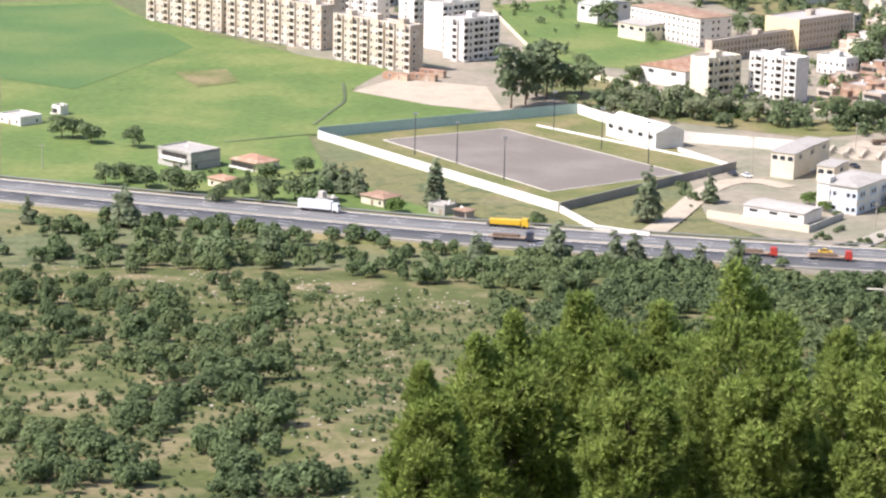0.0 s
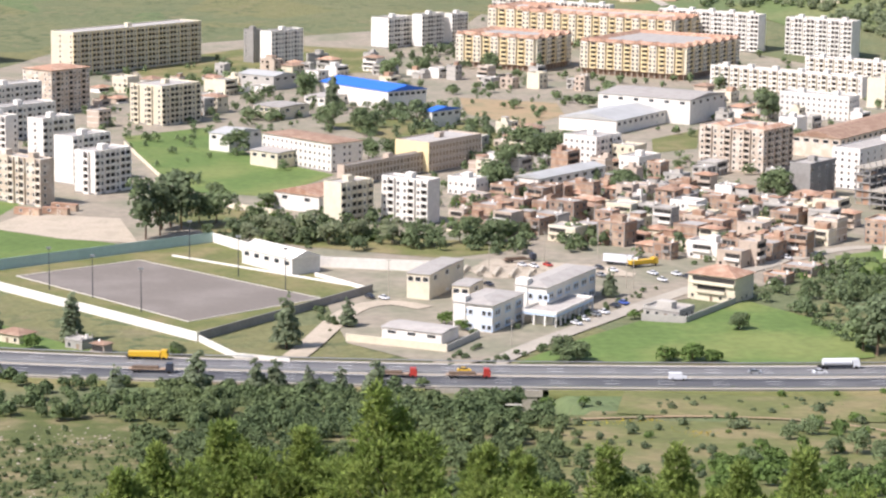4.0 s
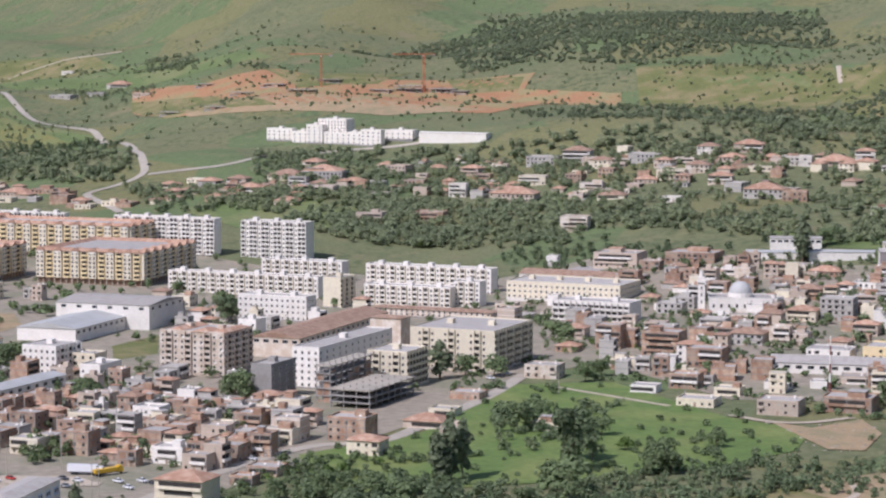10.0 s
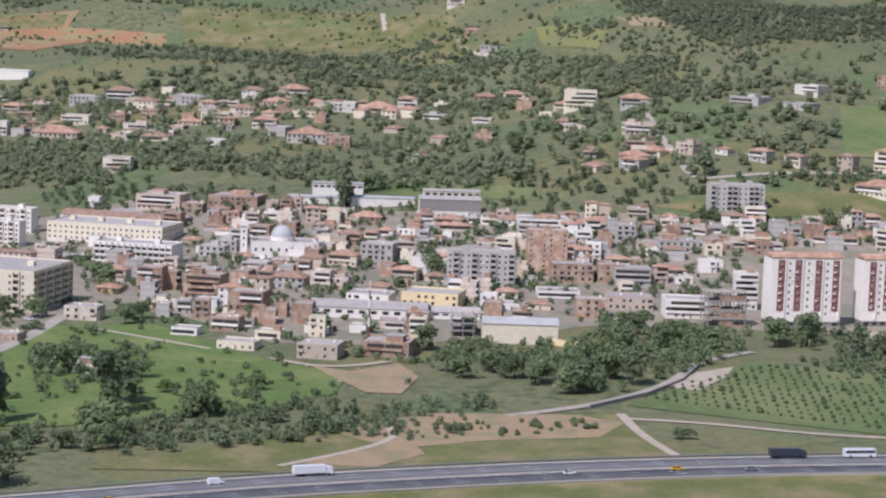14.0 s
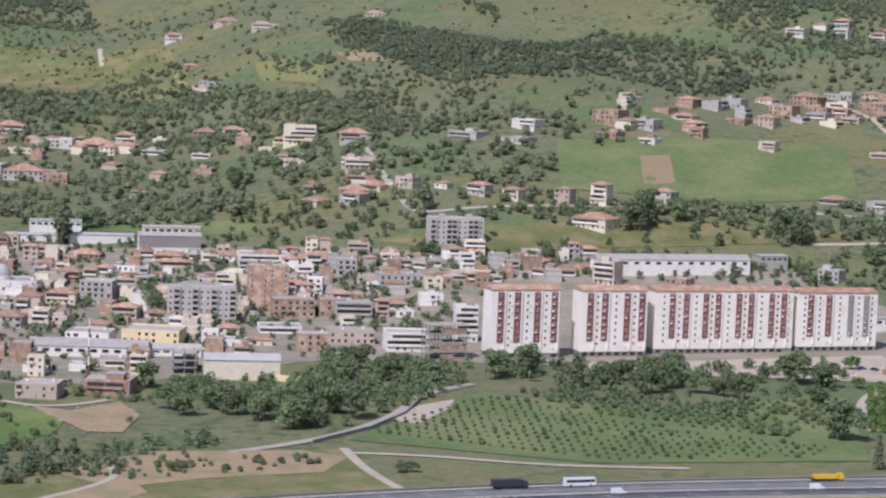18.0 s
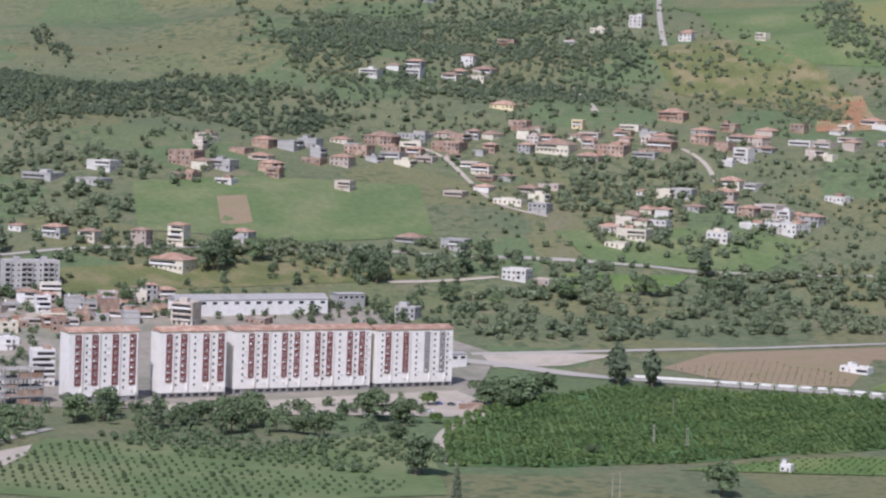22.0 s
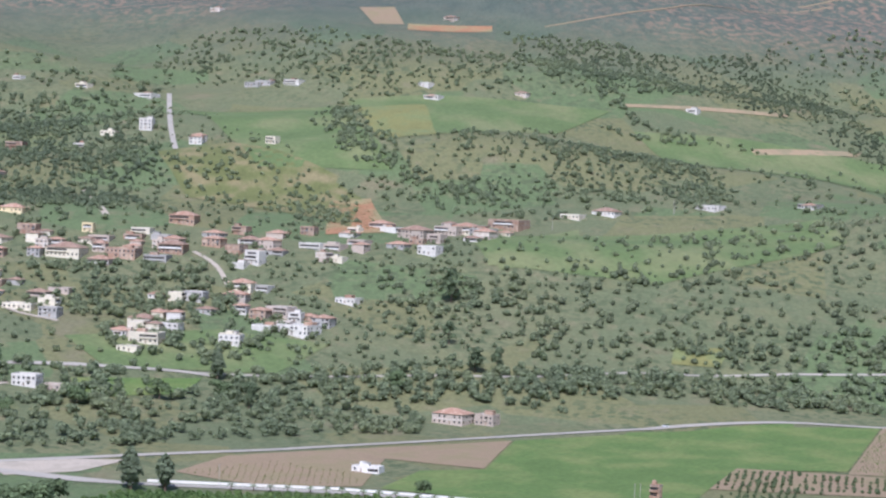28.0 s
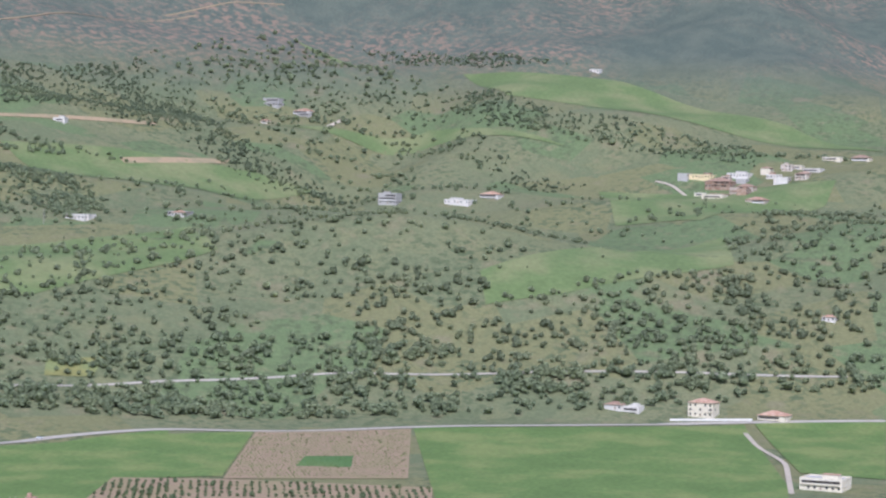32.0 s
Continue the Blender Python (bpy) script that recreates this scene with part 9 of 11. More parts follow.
thicket("scrub", [[(-124, 678), (-111, 670), (-94, 589), (-105, 585)], [(-102, 600), (-90, 604), (-79, 533), (-90, 531)], [(-107, 577), (-99, 573), (-90, 523), (-96, 520)], [(-86, 543), (-77, 543), (-70, 499), (-79, 499)], [(-63, 649), (-50, 674), (-38, 622), (-46, 594), (-57, 598)], [(-88, 671), (-82, 672), (-77, 629), (-83, 629)]], 55, 3.8, 6.0, "leaf_scrub", "round dark bushes on the near hillside", 1, count=560, leaf=0.048)
thicket("scrub", [[(-41, 474), (-34, 476), (-31, 436), (-38, 439)], [(-83, 447), (-78, 443), (-71, 398), (-74, 397)], [(-95, 525), (-88, 522), (-83, 491), (-90, 493)], [(-47, 608), (-39, 606), (-36, 560), (-43, 563)], [(-32, 453), (-27, 447), (-24, 398), (-28, 401)], [(-99, 647), (-87, 644), (-81, 599), (-91, 597)]], 55, 3.8, 6.0, "leaf_scrub", "round dark bushes on the near hillside", 1001, count=560, leaf=0.048)
thicket("scrub", [[(-148, 727), (-124, 730), (-87, 510), (-105, 511)], [(-45, 651), (-1, 636), (-1, 513), (-7, 441), (-34, 532)], [(-95, 511), (-67, 506), (-58, 426), (-79, 425)]], 110, 1.4, 3.2, "leaf_scrub", "scattered bushes on the near hillside", 53, count=220, leaf=0.08)
thicket("scrub", [[(17, 706), (109, 694), (110, 668), (132, 660), (135, 645), (132, 610), (123, 477), (11, 490)]], 560, 3.0, 5.8, "leaf_scrub", "dense dark scrub below the bridge", 3, count=330, leaf=0.062)
thicket("flowers", [[(135, 633), (158, 642), (163, 636), (139, 627)], [(160, 624), (173, 614), (164, 607), (158, 611)], [(196, 678), (214, 674), (208, 660), (191, 666)], [(221, 573), (225, 564), (214, 544)]], 420, 0.25, 0.5, "flowers", "drifts of yellow wild flowers", 54, count=24, leaf=0.3, category="flowers")
thicket("scrub", [[(167, 591), (197, 628), (218, 609), (243, 583), (200, 477), (128, 477)]], 210, 2, 5, "leaf_bright", "scattered green scrub below the track", 4, count=200, leaf=0.08, clump=1.5)
thicket("scrub", [[(129, 660), (269, 646), (232, 556), (143, 591)]], 40, 1, 2.2, "leaf_bush", "low scrub in the dry meadow", 41, count=120, leaf=0.1)
thicket("stones", [[(-47, 672), (-1, 616), (-5, 357), (-30, 364), (-48, 422), (-81, 591)]], 420, 0.3, 0.9, "rock", "pale limestone boulders strewn over the near hillside", 5, count=26, leaf=0.3, category="stones", squash=0.5)
thicket("stones", [[(-125, 679), (-56, 671), (35, 622), (-1, 594), (-71, 629), (-119, 646)]], 260, 0.3, 1.0, "rock", "pale limestone boulders strewn over the near hillside", 51, count=26, leaf=0.3, category="stones", squash=0.5)
thicket("low_shrubs", [[(-129, 667), (34, 603), (-4, 356), (-69, 352)]], 3200, 0.5, 1.5, "leaf_scrub", "small grey-green shrubs on the near hillside", 52, count=60, leaf=0.12)
thicket("copse", [[(145, 932), (186, 982), (182, 935), (156, 918)], [(45, 951), (146, 938), (138, 914), (67, 962)], [(67, 1009), (103, 981), (142, 917), (92, 917), (63, 942)]], 110, 4, 8.5, "leaf_broad", "park trees and shrubs of the town", 6, kind="broad", count=200, leaf=0.06, category="trees")
thicket("street_trees", [[(167, 1074), (340, 1033), (290, 885), (181, 929)], [(568, 1353), (741, 1332), (838, 1165), (743, 1032), (550, 1045), (493, 1122)], [(777, 1247), (957, 1091), (799, 998), (711, 1027)], [(-93, 1478), (122, 1618), (212, 1240), (105, 1054), (6, 1053)]], 364, 3, 7, "leaf_broad", "garden and street trees among the houses", 7, kind="broad", count=180, leaf=0.06, category="trees")
thicket("copse", [[(568, 908), (564, 847), (566, 776), (712, 854), (732, 900), (712, 965), (649, 895), (606, 911)]], 182, 4, 9, "leaf_broad", "dense green trees along the stream", 8, kind="broad", count=200, leaf=0.06, category="trees")
thicket("copse", [[(407, 967), (461, 956), (408, 872), (366, 865)], [(287, 874), (341, 801), (452, 810), (525, 779), (463, 745), (351, 749), (256, 793)], [(528, 791), (507, 862), (523, 780)]], 322, 3, 7, "leaf_bush", "dense trees and scrub below the town", 9, kind="broad", count=200, leaf=0.06, category="trees")
thicket("copse", [[(237, 823), (287, 840), (332, 804), (297, 717), (250, 730), (245, 774)]], 135, 3, 7, "leaf_broad", "trees and shrubs at the meadow edge", 10, kind="broad", count=200, leaf=0.06, category="trees")
thicket("scrub", [[(380, 831), (470, 815), (529, 777), (547, 721), (433, 735), (378, 760)]], 160, 1.5, 3.5, "leaf_bush", "scrub on the ochre bank", 11, count=130, leaf=0.09, clump=1.2)
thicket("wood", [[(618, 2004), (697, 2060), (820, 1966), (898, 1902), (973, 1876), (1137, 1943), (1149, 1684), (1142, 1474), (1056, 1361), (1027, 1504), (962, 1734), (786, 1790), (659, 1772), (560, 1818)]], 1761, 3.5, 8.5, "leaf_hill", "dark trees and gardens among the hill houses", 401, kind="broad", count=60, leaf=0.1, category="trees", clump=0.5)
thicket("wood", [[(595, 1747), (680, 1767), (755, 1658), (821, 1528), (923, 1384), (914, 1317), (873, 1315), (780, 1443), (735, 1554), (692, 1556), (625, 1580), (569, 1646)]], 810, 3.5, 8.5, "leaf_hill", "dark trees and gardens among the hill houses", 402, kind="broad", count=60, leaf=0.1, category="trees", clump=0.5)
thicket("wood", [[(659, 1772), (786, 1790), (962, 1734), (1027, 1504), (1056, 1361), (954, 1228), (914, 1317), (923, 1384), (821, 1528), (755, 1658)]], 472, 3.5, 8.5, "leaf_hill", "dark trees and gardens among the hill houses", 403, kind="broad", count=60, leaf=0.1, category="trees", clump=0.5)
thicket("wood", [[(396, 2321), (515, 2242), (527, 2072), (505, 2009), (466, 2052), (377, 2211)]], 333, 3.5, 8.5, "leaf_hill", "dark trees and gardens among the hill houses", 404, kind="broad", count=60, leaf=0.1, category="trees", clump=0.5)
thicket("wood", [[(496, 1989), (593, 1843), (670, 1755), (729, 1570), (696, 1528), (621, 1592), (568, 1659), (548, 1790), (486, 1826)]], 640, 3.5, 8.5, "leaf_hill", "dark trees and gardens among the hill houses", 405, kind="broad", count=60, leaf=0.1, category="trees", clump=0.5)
thicket("scrub", [[(908, 2625), (1178, 2828), (1290, 2609), (1448, 2479), (1369, 2306), (1117, 2258), (1042, 2406), (981, 2418), (1046, 2664)]], 4277, 2.5, 5.5, "leaf_dark", "dark maquis on the upper slope", 406, kind="bush", count=60, leaf=0.1, category="bushes", clump=0.4)
thicket("scrub", [[(879, 2069), (964, 1881), (1128, 1928), (1158, 1821), (1168, 1765), (1199, 1945), (1119, 1954), (1012, 2045), (931, 2096)]], 321, 2.5, 5.5, "leaf_dark", "dark maquis on the upper slope", 407, kind="bush", count=60, leaf=0.1, category="bushes", clump=0.4)
thicket("scrub", [[(1319, 1812), (1329, 1642), (1318, 1481), (1373, 1406), (1446, 1339), (1323, 1336), (1308, 1470), (1235, 1454), (1179, 1461), (1228, 1606), (1285, 1781)]], 1050, 2.5, 5.5, "leaf_dark", "dark maquis on the upper slope", 408, kind="bush", count=60, leaf=0.1, category="bushes", clump=0.4)
thicket("scrub", [[(1247, 1965), (1148, 1652), (1139, 1473), (1111, 1356), (1064, 1348), (1098, 1580), (1129, 1842), (1048, 1810), (996, 1833), (1072, 1973), (1147, 1941)]], 636, 2.5, 5.5, "leaf_dark", "dark maquis on the upper slope", 409, kind="bush", count=60, leaf=0.1, category="bushes", clump=0.4)
thicket("scrub", [[(1250, 1838), (1240, 1702), (1225, 1490), (1163, 1341), (1099, 1327), (1154, 1537), (1209, 1742)]], 231, 2.5, 5.5, "leaf_dark", "dark maquis on the upper slope", 410, kind="bush", count=60, leaf=0.1, category="bushes", clump=0.4)
thicket("scrub", [[(1315, 1796), (1324, 1669), (1325, 1543), (1429, 1559), (1440, 1432), (1460, 1359), (1405, 1369), (1353, 1421), (1275, 1443), (1228, 1511), (1219, 1587)]], 1251, 2.5, 5.5, "leaf_dark", "dark maquis on the upper slope", 411, kind="bush", count=60, leaf=0.1, category="bushes", clump=0.4)
thicket("scrub", [[(1494, 1817), (1420, 1686), (1367, 1630), (1384, 1674), (1483, 1829)]], 100, 2.5, 5.5, "leaf_dark", "dark maquis on the upper slope", 412, kind="bush", count=60, leaf=0.1, category="bushes", clump=0.4)
thicket("scrub", [[(1542, 1564), (1666, 1630), (1823, 1641), (1613, 1463), (1536, 1459), (1508, 1500)]], 793, 2.5, 5.5, "leaf_dark", "dark maquis on the upper slope", 413, kind="bush", count=60, leaf=0.1, category="bushes", clump=0.4)
thicket("scrub", [[(1762, 1677), (1889, 1464), (1766, 1315), (1609, 1254), (1557, 1309), (1495, 1393), (1613, 1463)]], 993, 2.5, 5.5, "leaf_dark", "dark maquis on the upper slope", 414, kind="bush", count=60, leaf=0.1, category="bushes", clump=0.4)
thicket("scrub", [[(1544, 1557), (1864, 1703), (1947, 1545), (1814, 1330), (1740, 1249), (1603, 1267), (1543, 1302), (1465, 1358), (1478, 1462)]], 1554, 2.5, 5.5, "leaf_dark", "dark maquis on the upper slope", 415, kind="bush", count=60, leaf=0.1, category="bushes", clump=0.4)
thicket("scrub", [[(1822, 1310), (1836, 1194), (1845, 1140), (1724, 1063), (1686, 1094), (1747, 1193), (1703, 1234)]], 178, 2.5, 5.5, "leaf_hill", "bushes and orchard trees on the terraces", 416, kind="bush", count=60, leaf=0.1, category="bushes", clump=0.7)
thicket("scrub", [[(1982, 1292), (2106, 1320), (1909, 1121), (1929, 978), (1860, 942), (1829, 1026), (1848, 1118), (1887, 1180)]], 266, 2.5, 5.5, "leaf_hill", "bushes and orchard trees on the terraces", 417, kind="bush", count=60, leaf=0.1, category="bushes", clump=0.7)
thicket("scrub", [[(1900, 1188), (2173, 1106), (1982, 1006), (1901, 1116)]], 153, 2.5, 5.5, "leaf_hill", "bushes and orchard trees on the terraces", 418, kind="bush", count=60, leaf=0.1, category="bushes", clump=0.7)
thicket("scrub", [[(2199, 1627), (2432, 1243), (2283, 1165), (2106, 1320), (2135, 1502)]], 350, 2.5, 5.5, "leaf_hill", "bushes and orchard trees on the terraces", 419, kind="bush", count=60, leaf=0.1, category="bushes", clump=0.7)
thicket("scrub", [[(2275, 1693), (2322, 1617), (2329, 1408), (2371, 1301), (2263, 1214), (2169, 1296), (2127, 1353), (2136, 1485), (2110, 1568)]], 489, 2.5, 5.5, "leaf_hill", "bushes and orchard trees on the terraces", 420, kind="bush", count=60, leaf=0.1, category="bushes", clump=0.7)
thicket("scrub", [[(2493, 1354), (2544, 1277), (2571, 1216), (2456, 1077), (2331, 1128), (2306, 1196)]], 636, 2.5, 5.5, "leaf_hill", "bushes and orchard trees on the terraces", 421, kind="bush", count=60, leaf=0.1, category="bushes", clump=0.7)
thicket("scrub", [[(1924, 1216), (1896, 1131), (1944, 1041), (2132, 1054), (2177, 1002), (2088, 879), (1989, 859), (1948, 974), (1894, 1013), (1883, 1100), (1877, 1174)]], 617, 2.5, 5.5, "leaf_hill", "bushes and orchard trees on the terraces", 422, kind="bush", count=60, leaf=0.1, category="bushes", clump=0.7)
thicket("scrub", [[(1855, 1153), (1913, 990), (1839, 983), (1794, 1080)]], 44, 2.5, 5.5, "leaf_hill", "bushes and orchard trees on the terraces", 423, kind="bush", count=60, leaf=0.1, category="bushes", clump=0.7)
thicket("wood", [[(1082, 1532), (1068, 1348), (1148, 1297), (1176, 1316), (1168, 1357), (1116, 1384), (1112, 1574)]], 115, 3.5, 8.0, "leaf_hill", "trees and hedges between the lanes at the foot of the slope", 424, kind="broad", count=60, leaf=0.1, category="trees", clump=0.7)
thicket("wood", [[(1042, 1341), (1118, 1267), (1089, 1228), (1042, 1208), (1018, 1236), (1019, 1298)]], 65, 3.5, 8.0, "leaf_hill", "trees and hedges between the lanes at the foot of the slope", 425, kind="broad", count=60, leaf=0.1, category="trees", clump=0.7)
thicket("wood", [[(1074, 1166), (1187, 1110), (1272, 1068), (1226, 1028), (1123, 1048), (1131, 1107), (1070, 1129)]], 172, 3.5, 8.0, "leaf_hill", "trees and hedges between the lanes at the foot of the slope", 426, kind="broad", count=60, leaf=0.1, category="trees", clump=0.7)
thicket("wood", [[(1428, 1203), (1453, 1179), (1531, 1096), (1574, 1094), (1494, 1016), (1380, 1004), (1378, 1074), (1345, 1100)]], 273, 3.5, 8.0, "leaf_hill", "trees and hedges between the lanes at the foot of the slope", 427, kind="broad", count=60, leaf=0.1, category="trees", clump=0.7)
thicket("wood", [[(1391, 1105), (1472, 1000), (1455, 949), (1358, 939), (1331, 972), (1325, 1017)]], 128, 3.5, 8.0, "leaf_hill", "trees and hedges between the lanes at the foot of the slope", 428, kind="broad", count=60, leaf=0.1, category="trees", clump=0.7)
thicket("wood", [[(1149, 995), (1249, 980), (1301, 926), (1396, 899), (1420, 811), (1333, 772), (1266, 813), (1157, 863), (1093, 915), (1110, 956)]], 535, 3.5, 8.0, "leaf_hill", "trees and hedges between the lanes at the foot of the slope", 429, kind="broad", count=60, leaf=0.1, category="trees", clump=0.7)
thicket("wood", [[(1240, 1021), (1354, 918), (1455, 831), (1420, 780), (1420, 811), (1396, 899), (1301, 926), (1249, 980)]], 27, 3.5, 8.0, "leaf_hill", "trees and hedges between the lanes at the foot of the slope", 430, kind="broad", count=60, leaf=0.1, category="trees", clump=0.7)
thicket("wood", [[(1396, 899), (1451, 843), (1522, 764), (1440, 721), (1429, 769), (1430, 812)]], 77, 3.5, 8.0, "leaf_hill", "trees and hedges between the lanes at the foot of the slope", 431, kind="broad", count=60, leaf=0.1, category="trees", clump=0.7)
thicket("wood", [[(1580, 997), (1632, 903), (1702, 860), (1543, 775), (1480, 837), (1548, 950)]], 119, 3.5, 8.0, "leaf_hill", "trees and hedges between the lanes at the foot of the slope", 432, kind="broad", count=60, leaf=0.1, category="trees", clump=0.7)
thicket("hill_trees", [[(1678, 927), (1736, 866), (1931, 833), (2071, 729), (2372, 676), (1889, 537), (1813, 732), (1700, 809), (1671, 862)]], 178, 3.8, 6.6, "leaf_olive", "scattered round grey-green trees over the hillside", 433, kind="bush", count=60, leaf=0.1, category="trees", clump=0.55)
thicket("hill_trees", [[(1580, 990), (1671, 933), (1704, 850), (1801, 777), (1805, 633), (1701, 596), (1620, 696), (1516, 808), (1597, 852), (1560, 947)]], 258, 3.8, 6.6, "leaf_olive", "scattered round grey-green trees over the hillside", 434, kind="bush", count=60, leaf=0.1, category="trees", clump=0.55)
thicket("hill_trees", [[(2061, 792), (2002, 613), (2281, 479), (1963, 459), (1900, 533), (1848, 569), (1831, 702), (1938, 786)]], 162, 3.8, 6.6, "leaf_olive", "scattered round grey-green trees over the hillside", 435, kind="bush", count=60, leaf=0.1, category="trees", clump=0.55)
thicket("hill_trees", [[(1902, 581), (1941, 545), (1916, 471), (1890, 423), (1785, 415), (1776, 523), (1822, 570)]], 184, 3.8, 6.6, "leaf_olive", "scattered round grey-green trees over the hillside", 436, kind="bush", count=60, leaf=0.1, category="trees", clump=0.55)
thicket("hill_trees", [[(1899, 466), (1949, 408), (2013, 350), (2042, 276), (1853, 249), (1785, 415)]], 223, 3.8, 6.6, "leaf_olive", "scattered round grey-green trees over the hillside", 437, kind="bush", count=60, leaf=0.1, category="trees", clump=0.55)
thicket("hill_trees", [[(1941, 369), (2040, 311), (2129, 173), (1875, 150), (1835, 304), (1848, 440)]], 285, 3.8, 6.6, "leaf_olive", "scattered round grey-green trees over the hillside", 438, kind="bush", count=60, leaf=0.1, category="trees", clump=0.55)
thicket("hill_trees", [[(2202, 326), (2583, 212), (2120, 173), (2061, 295)]], 195, 3.8, 6.6, "leaf_olive", "scattered round grey-green trees over the hillside", 439, kind="bush", count=60, leaf=0.1, category="trees", clump=0.55)
thicket("wood", [[(1352, 938), (1474, 848), (1555, 738), (1769, 501), (1693, 479), (1559, 627), (1517, 702), (1432, 797), (1315, 899)]], 590, 3.5, 8.0, "leaf_hill", "belt of dark trees and scrub along the lower road", 440, kind="broad", count=60, leaf=0.1, category="trees", clump=0.5)
thicket("wood", [[(1500, 807), (1576, 714), (1697, 587), (1763, 475), (1815, 379), (1847, 248), (1798, 241), (1702, 416), (1659, 497), (1586, 607), (1503, 710), (1419, 763)]], 745, 3.5, 8.0, "leaf_hill", "belt of dark trees and scrub along the lower road", 441, kind="broad", count=60, leaf=0.1, category="trees", clump=0.5)
thicket("wood", [[(1603, 772), (1714, 684), (1807, 556), (1819, 446), (1746, 515), (1657, 661), (1559, 750)]], 245, 3.5, 8.0, "leaf_hill", "belt of dark trees and scrub along the lower road", 442, kind="broad", count=60, leaf=0.1, category="trees", clump=0.5)
thicket("wood", [[(1801, 428), (1888, 152), (1829, 146), (1799, 297), (1747, 415)]], 147, 3.5, 8.0, "leaf_hill", "belt of dark trees and scrub along the lower road", 443, kind="broad", count=60, leaf=0.1, category="trees", clump=0.5)
thicket("scrub", [[(2419, 1269), (2538, 1230), (2669, 1130), (2646, 1020), (2465, 989), (2439, 1058), (2336, 1144)]], 1312, 2.0, 4.4, "leaf_dark", "dark scrub in the folds of the far slopes", 444, kind="bush", count=60, leaf=0.1, category="bushes", clump=0.3)
thicket("scrub", [[(2645, 1149), (2723, 1109), (2700, 1041), (2544, 926), (2493, 829), (2485, 736), (2434, 808), (2399, 872), (2474, 966), (2596, 1070)]], 749, 2.0, 4.4, "leaf_dark", "dark scrub in the folds of the far slopes", 445, kind="bush", count=60, leaf=0.1, category="bushes", clump=0.3)
thicket("scrub", [[(2063, 1116), (2120, 1085), (2206, 1005), (2113, 887), (2021, 875), (1997, 976), (1968, 1064)]], 369, 2.0, 4.4, "leaf_dark", "dark scrub in the folds of the far slopes", 446, kind="bush", count=60, leaf=0.1, category="bushes", clump=0.3)
thicket("scrub", [[(2839, 1081), (2849, 920), (2882, 784), (2718, 605), (2802, 762), (2787, 885), (2752, 1003)]], 180, 2.0, 4.4, "leaf_dark", "dark scrub in the folds of the far slopes", 447, kind="bush", count=60, leaf=0.1, category="bushes", clump=0.3)
thicket("scrub", [[(3076, 963), (3082, 840), (3032, 692), (3043, 643), (2982, 738), (3026, 870)]], 310, 2.0, 4.4, "leaf_dark", "dark scrub in the folds of the far slopes", 448, kind="bush", count=60, leaf=0.1, category="bushes", clump=0.3)
thicket("scrub", [[(2904, 769), (2783, 587), (2766, 376), (2663, 361), (2705, 537), (2767, 698)]], 585, 2.0, 4.4, "leaf_dark", "dark scrub in the folds of the far slopes", 449, kind="bush", count=60, leaf=0.1, category="bushes", clump=0.3)
thicket("scrub", [[(2783, 841), (2658, 656), (2581, 524), (2481, 563), (2708, 736)]], 151, 2.0, 4.4, "leaf_dark", "dark scrub in the folds of the far slopes", 450, kind="bush", count=60, leaf=0.1, category="bushes", clump=0.3)
thicket("scrub", [[(2677, 1090), (2751, 1062), (2760, 862), (2747, 816), (2582, 899), (2607, 1004)]], 123, 2.0, 4.4, "leaf_dark", "dark scrub in the folds of the far slopes", 451, kind="bush", count=60, leaf=0.1, category="bushes", clump=0.3)
thicket("rubble", [[(498, 896), (509, 872), (540, 881), (529, 847), (499, 814), (486, 822)]], 120, 0.6, 1.8, "rock", "heaps of grey-brown rubble on the earth bank", 55, count=30, leaf=0.3, category="rubble", squash=0.6)
thicket("scrub", [[(425, 1030), (484, 1008), (397, 836), (357, 843)], [(300, 908), (352, 914), (417, 961), (339, 779), (267, 801)], [(422, 879), (499, 857), (458, 794), (399, 803)], [(476, 930), (498, 920), (484, 823), (410, 769), (346, 745), (373, 835)]], 190, 2, 5, "leaf_broad", "green bushes and young trees in the meadow", 56, count=150, leaf=0.085, clump=0.8)
thicket("citrus_trees", [[(877, 759), (937, 782), (1046, 788), (1095, 711), (1134, 628), (1151, 555), (1100, 524), (1063, 530), (1012, 590), (945, 612), (888, 620), (821, 646), (783, 676)]], 1, 3.9, 5.0, "leaf_citrus", "rows of citrus trees in the orchard", 30, count=60, leaf=0.085, squash=0.75, rows=(-48, 6.0, 5.2), category="orchard")
thicket("orchard_trees", [[(713, 829), (757, 817), (767, 768), (833, 744), (794, 696), (734, 681), (721, 714), (709, 764)]], 1, 2.2, 4.0, "leaf_broad", "rows of bushy young orchard trees", 33, count=110, leaf=0.1, rows=(-62, 9, 5.0), category="orchard")
thicket("orchard_trees", [[(587, 775), (683, 821), (705, 820), (704, 759), (715, 708), (745, 658), (716, 647), (635, 683)]], 1, 1.3, 2.2, "leaf_broad", "rows of small orchard trees", 38, count=90, leaf=0.11, rows=(-62, 9, 4.5), category="orchard")
thicket("orchard_trees", [[(1267, 544), (1343, 559), (1365, 496), (1385, 375), (1348, 365)], [(1231, 530), (1373, 534), (1261, 489), (1216, 510)]], 1, 2.0, 3.0, "leaf_broad", "rows of young trees on pale earth", 34, count=90, leaf=0.11, rows=(-70, 12, 4.5), category="orchard")
thicket("vines", [[(1120, 805), (1177, 781), (1179, 728), (1148, 701), (1115, 739)]], 1, 0.7, 1.0, "grass_dry", "rows of dry crop stubble", 36, count=30, leaf=0.2, rows=(-60, 4.5, 4), category="crops")
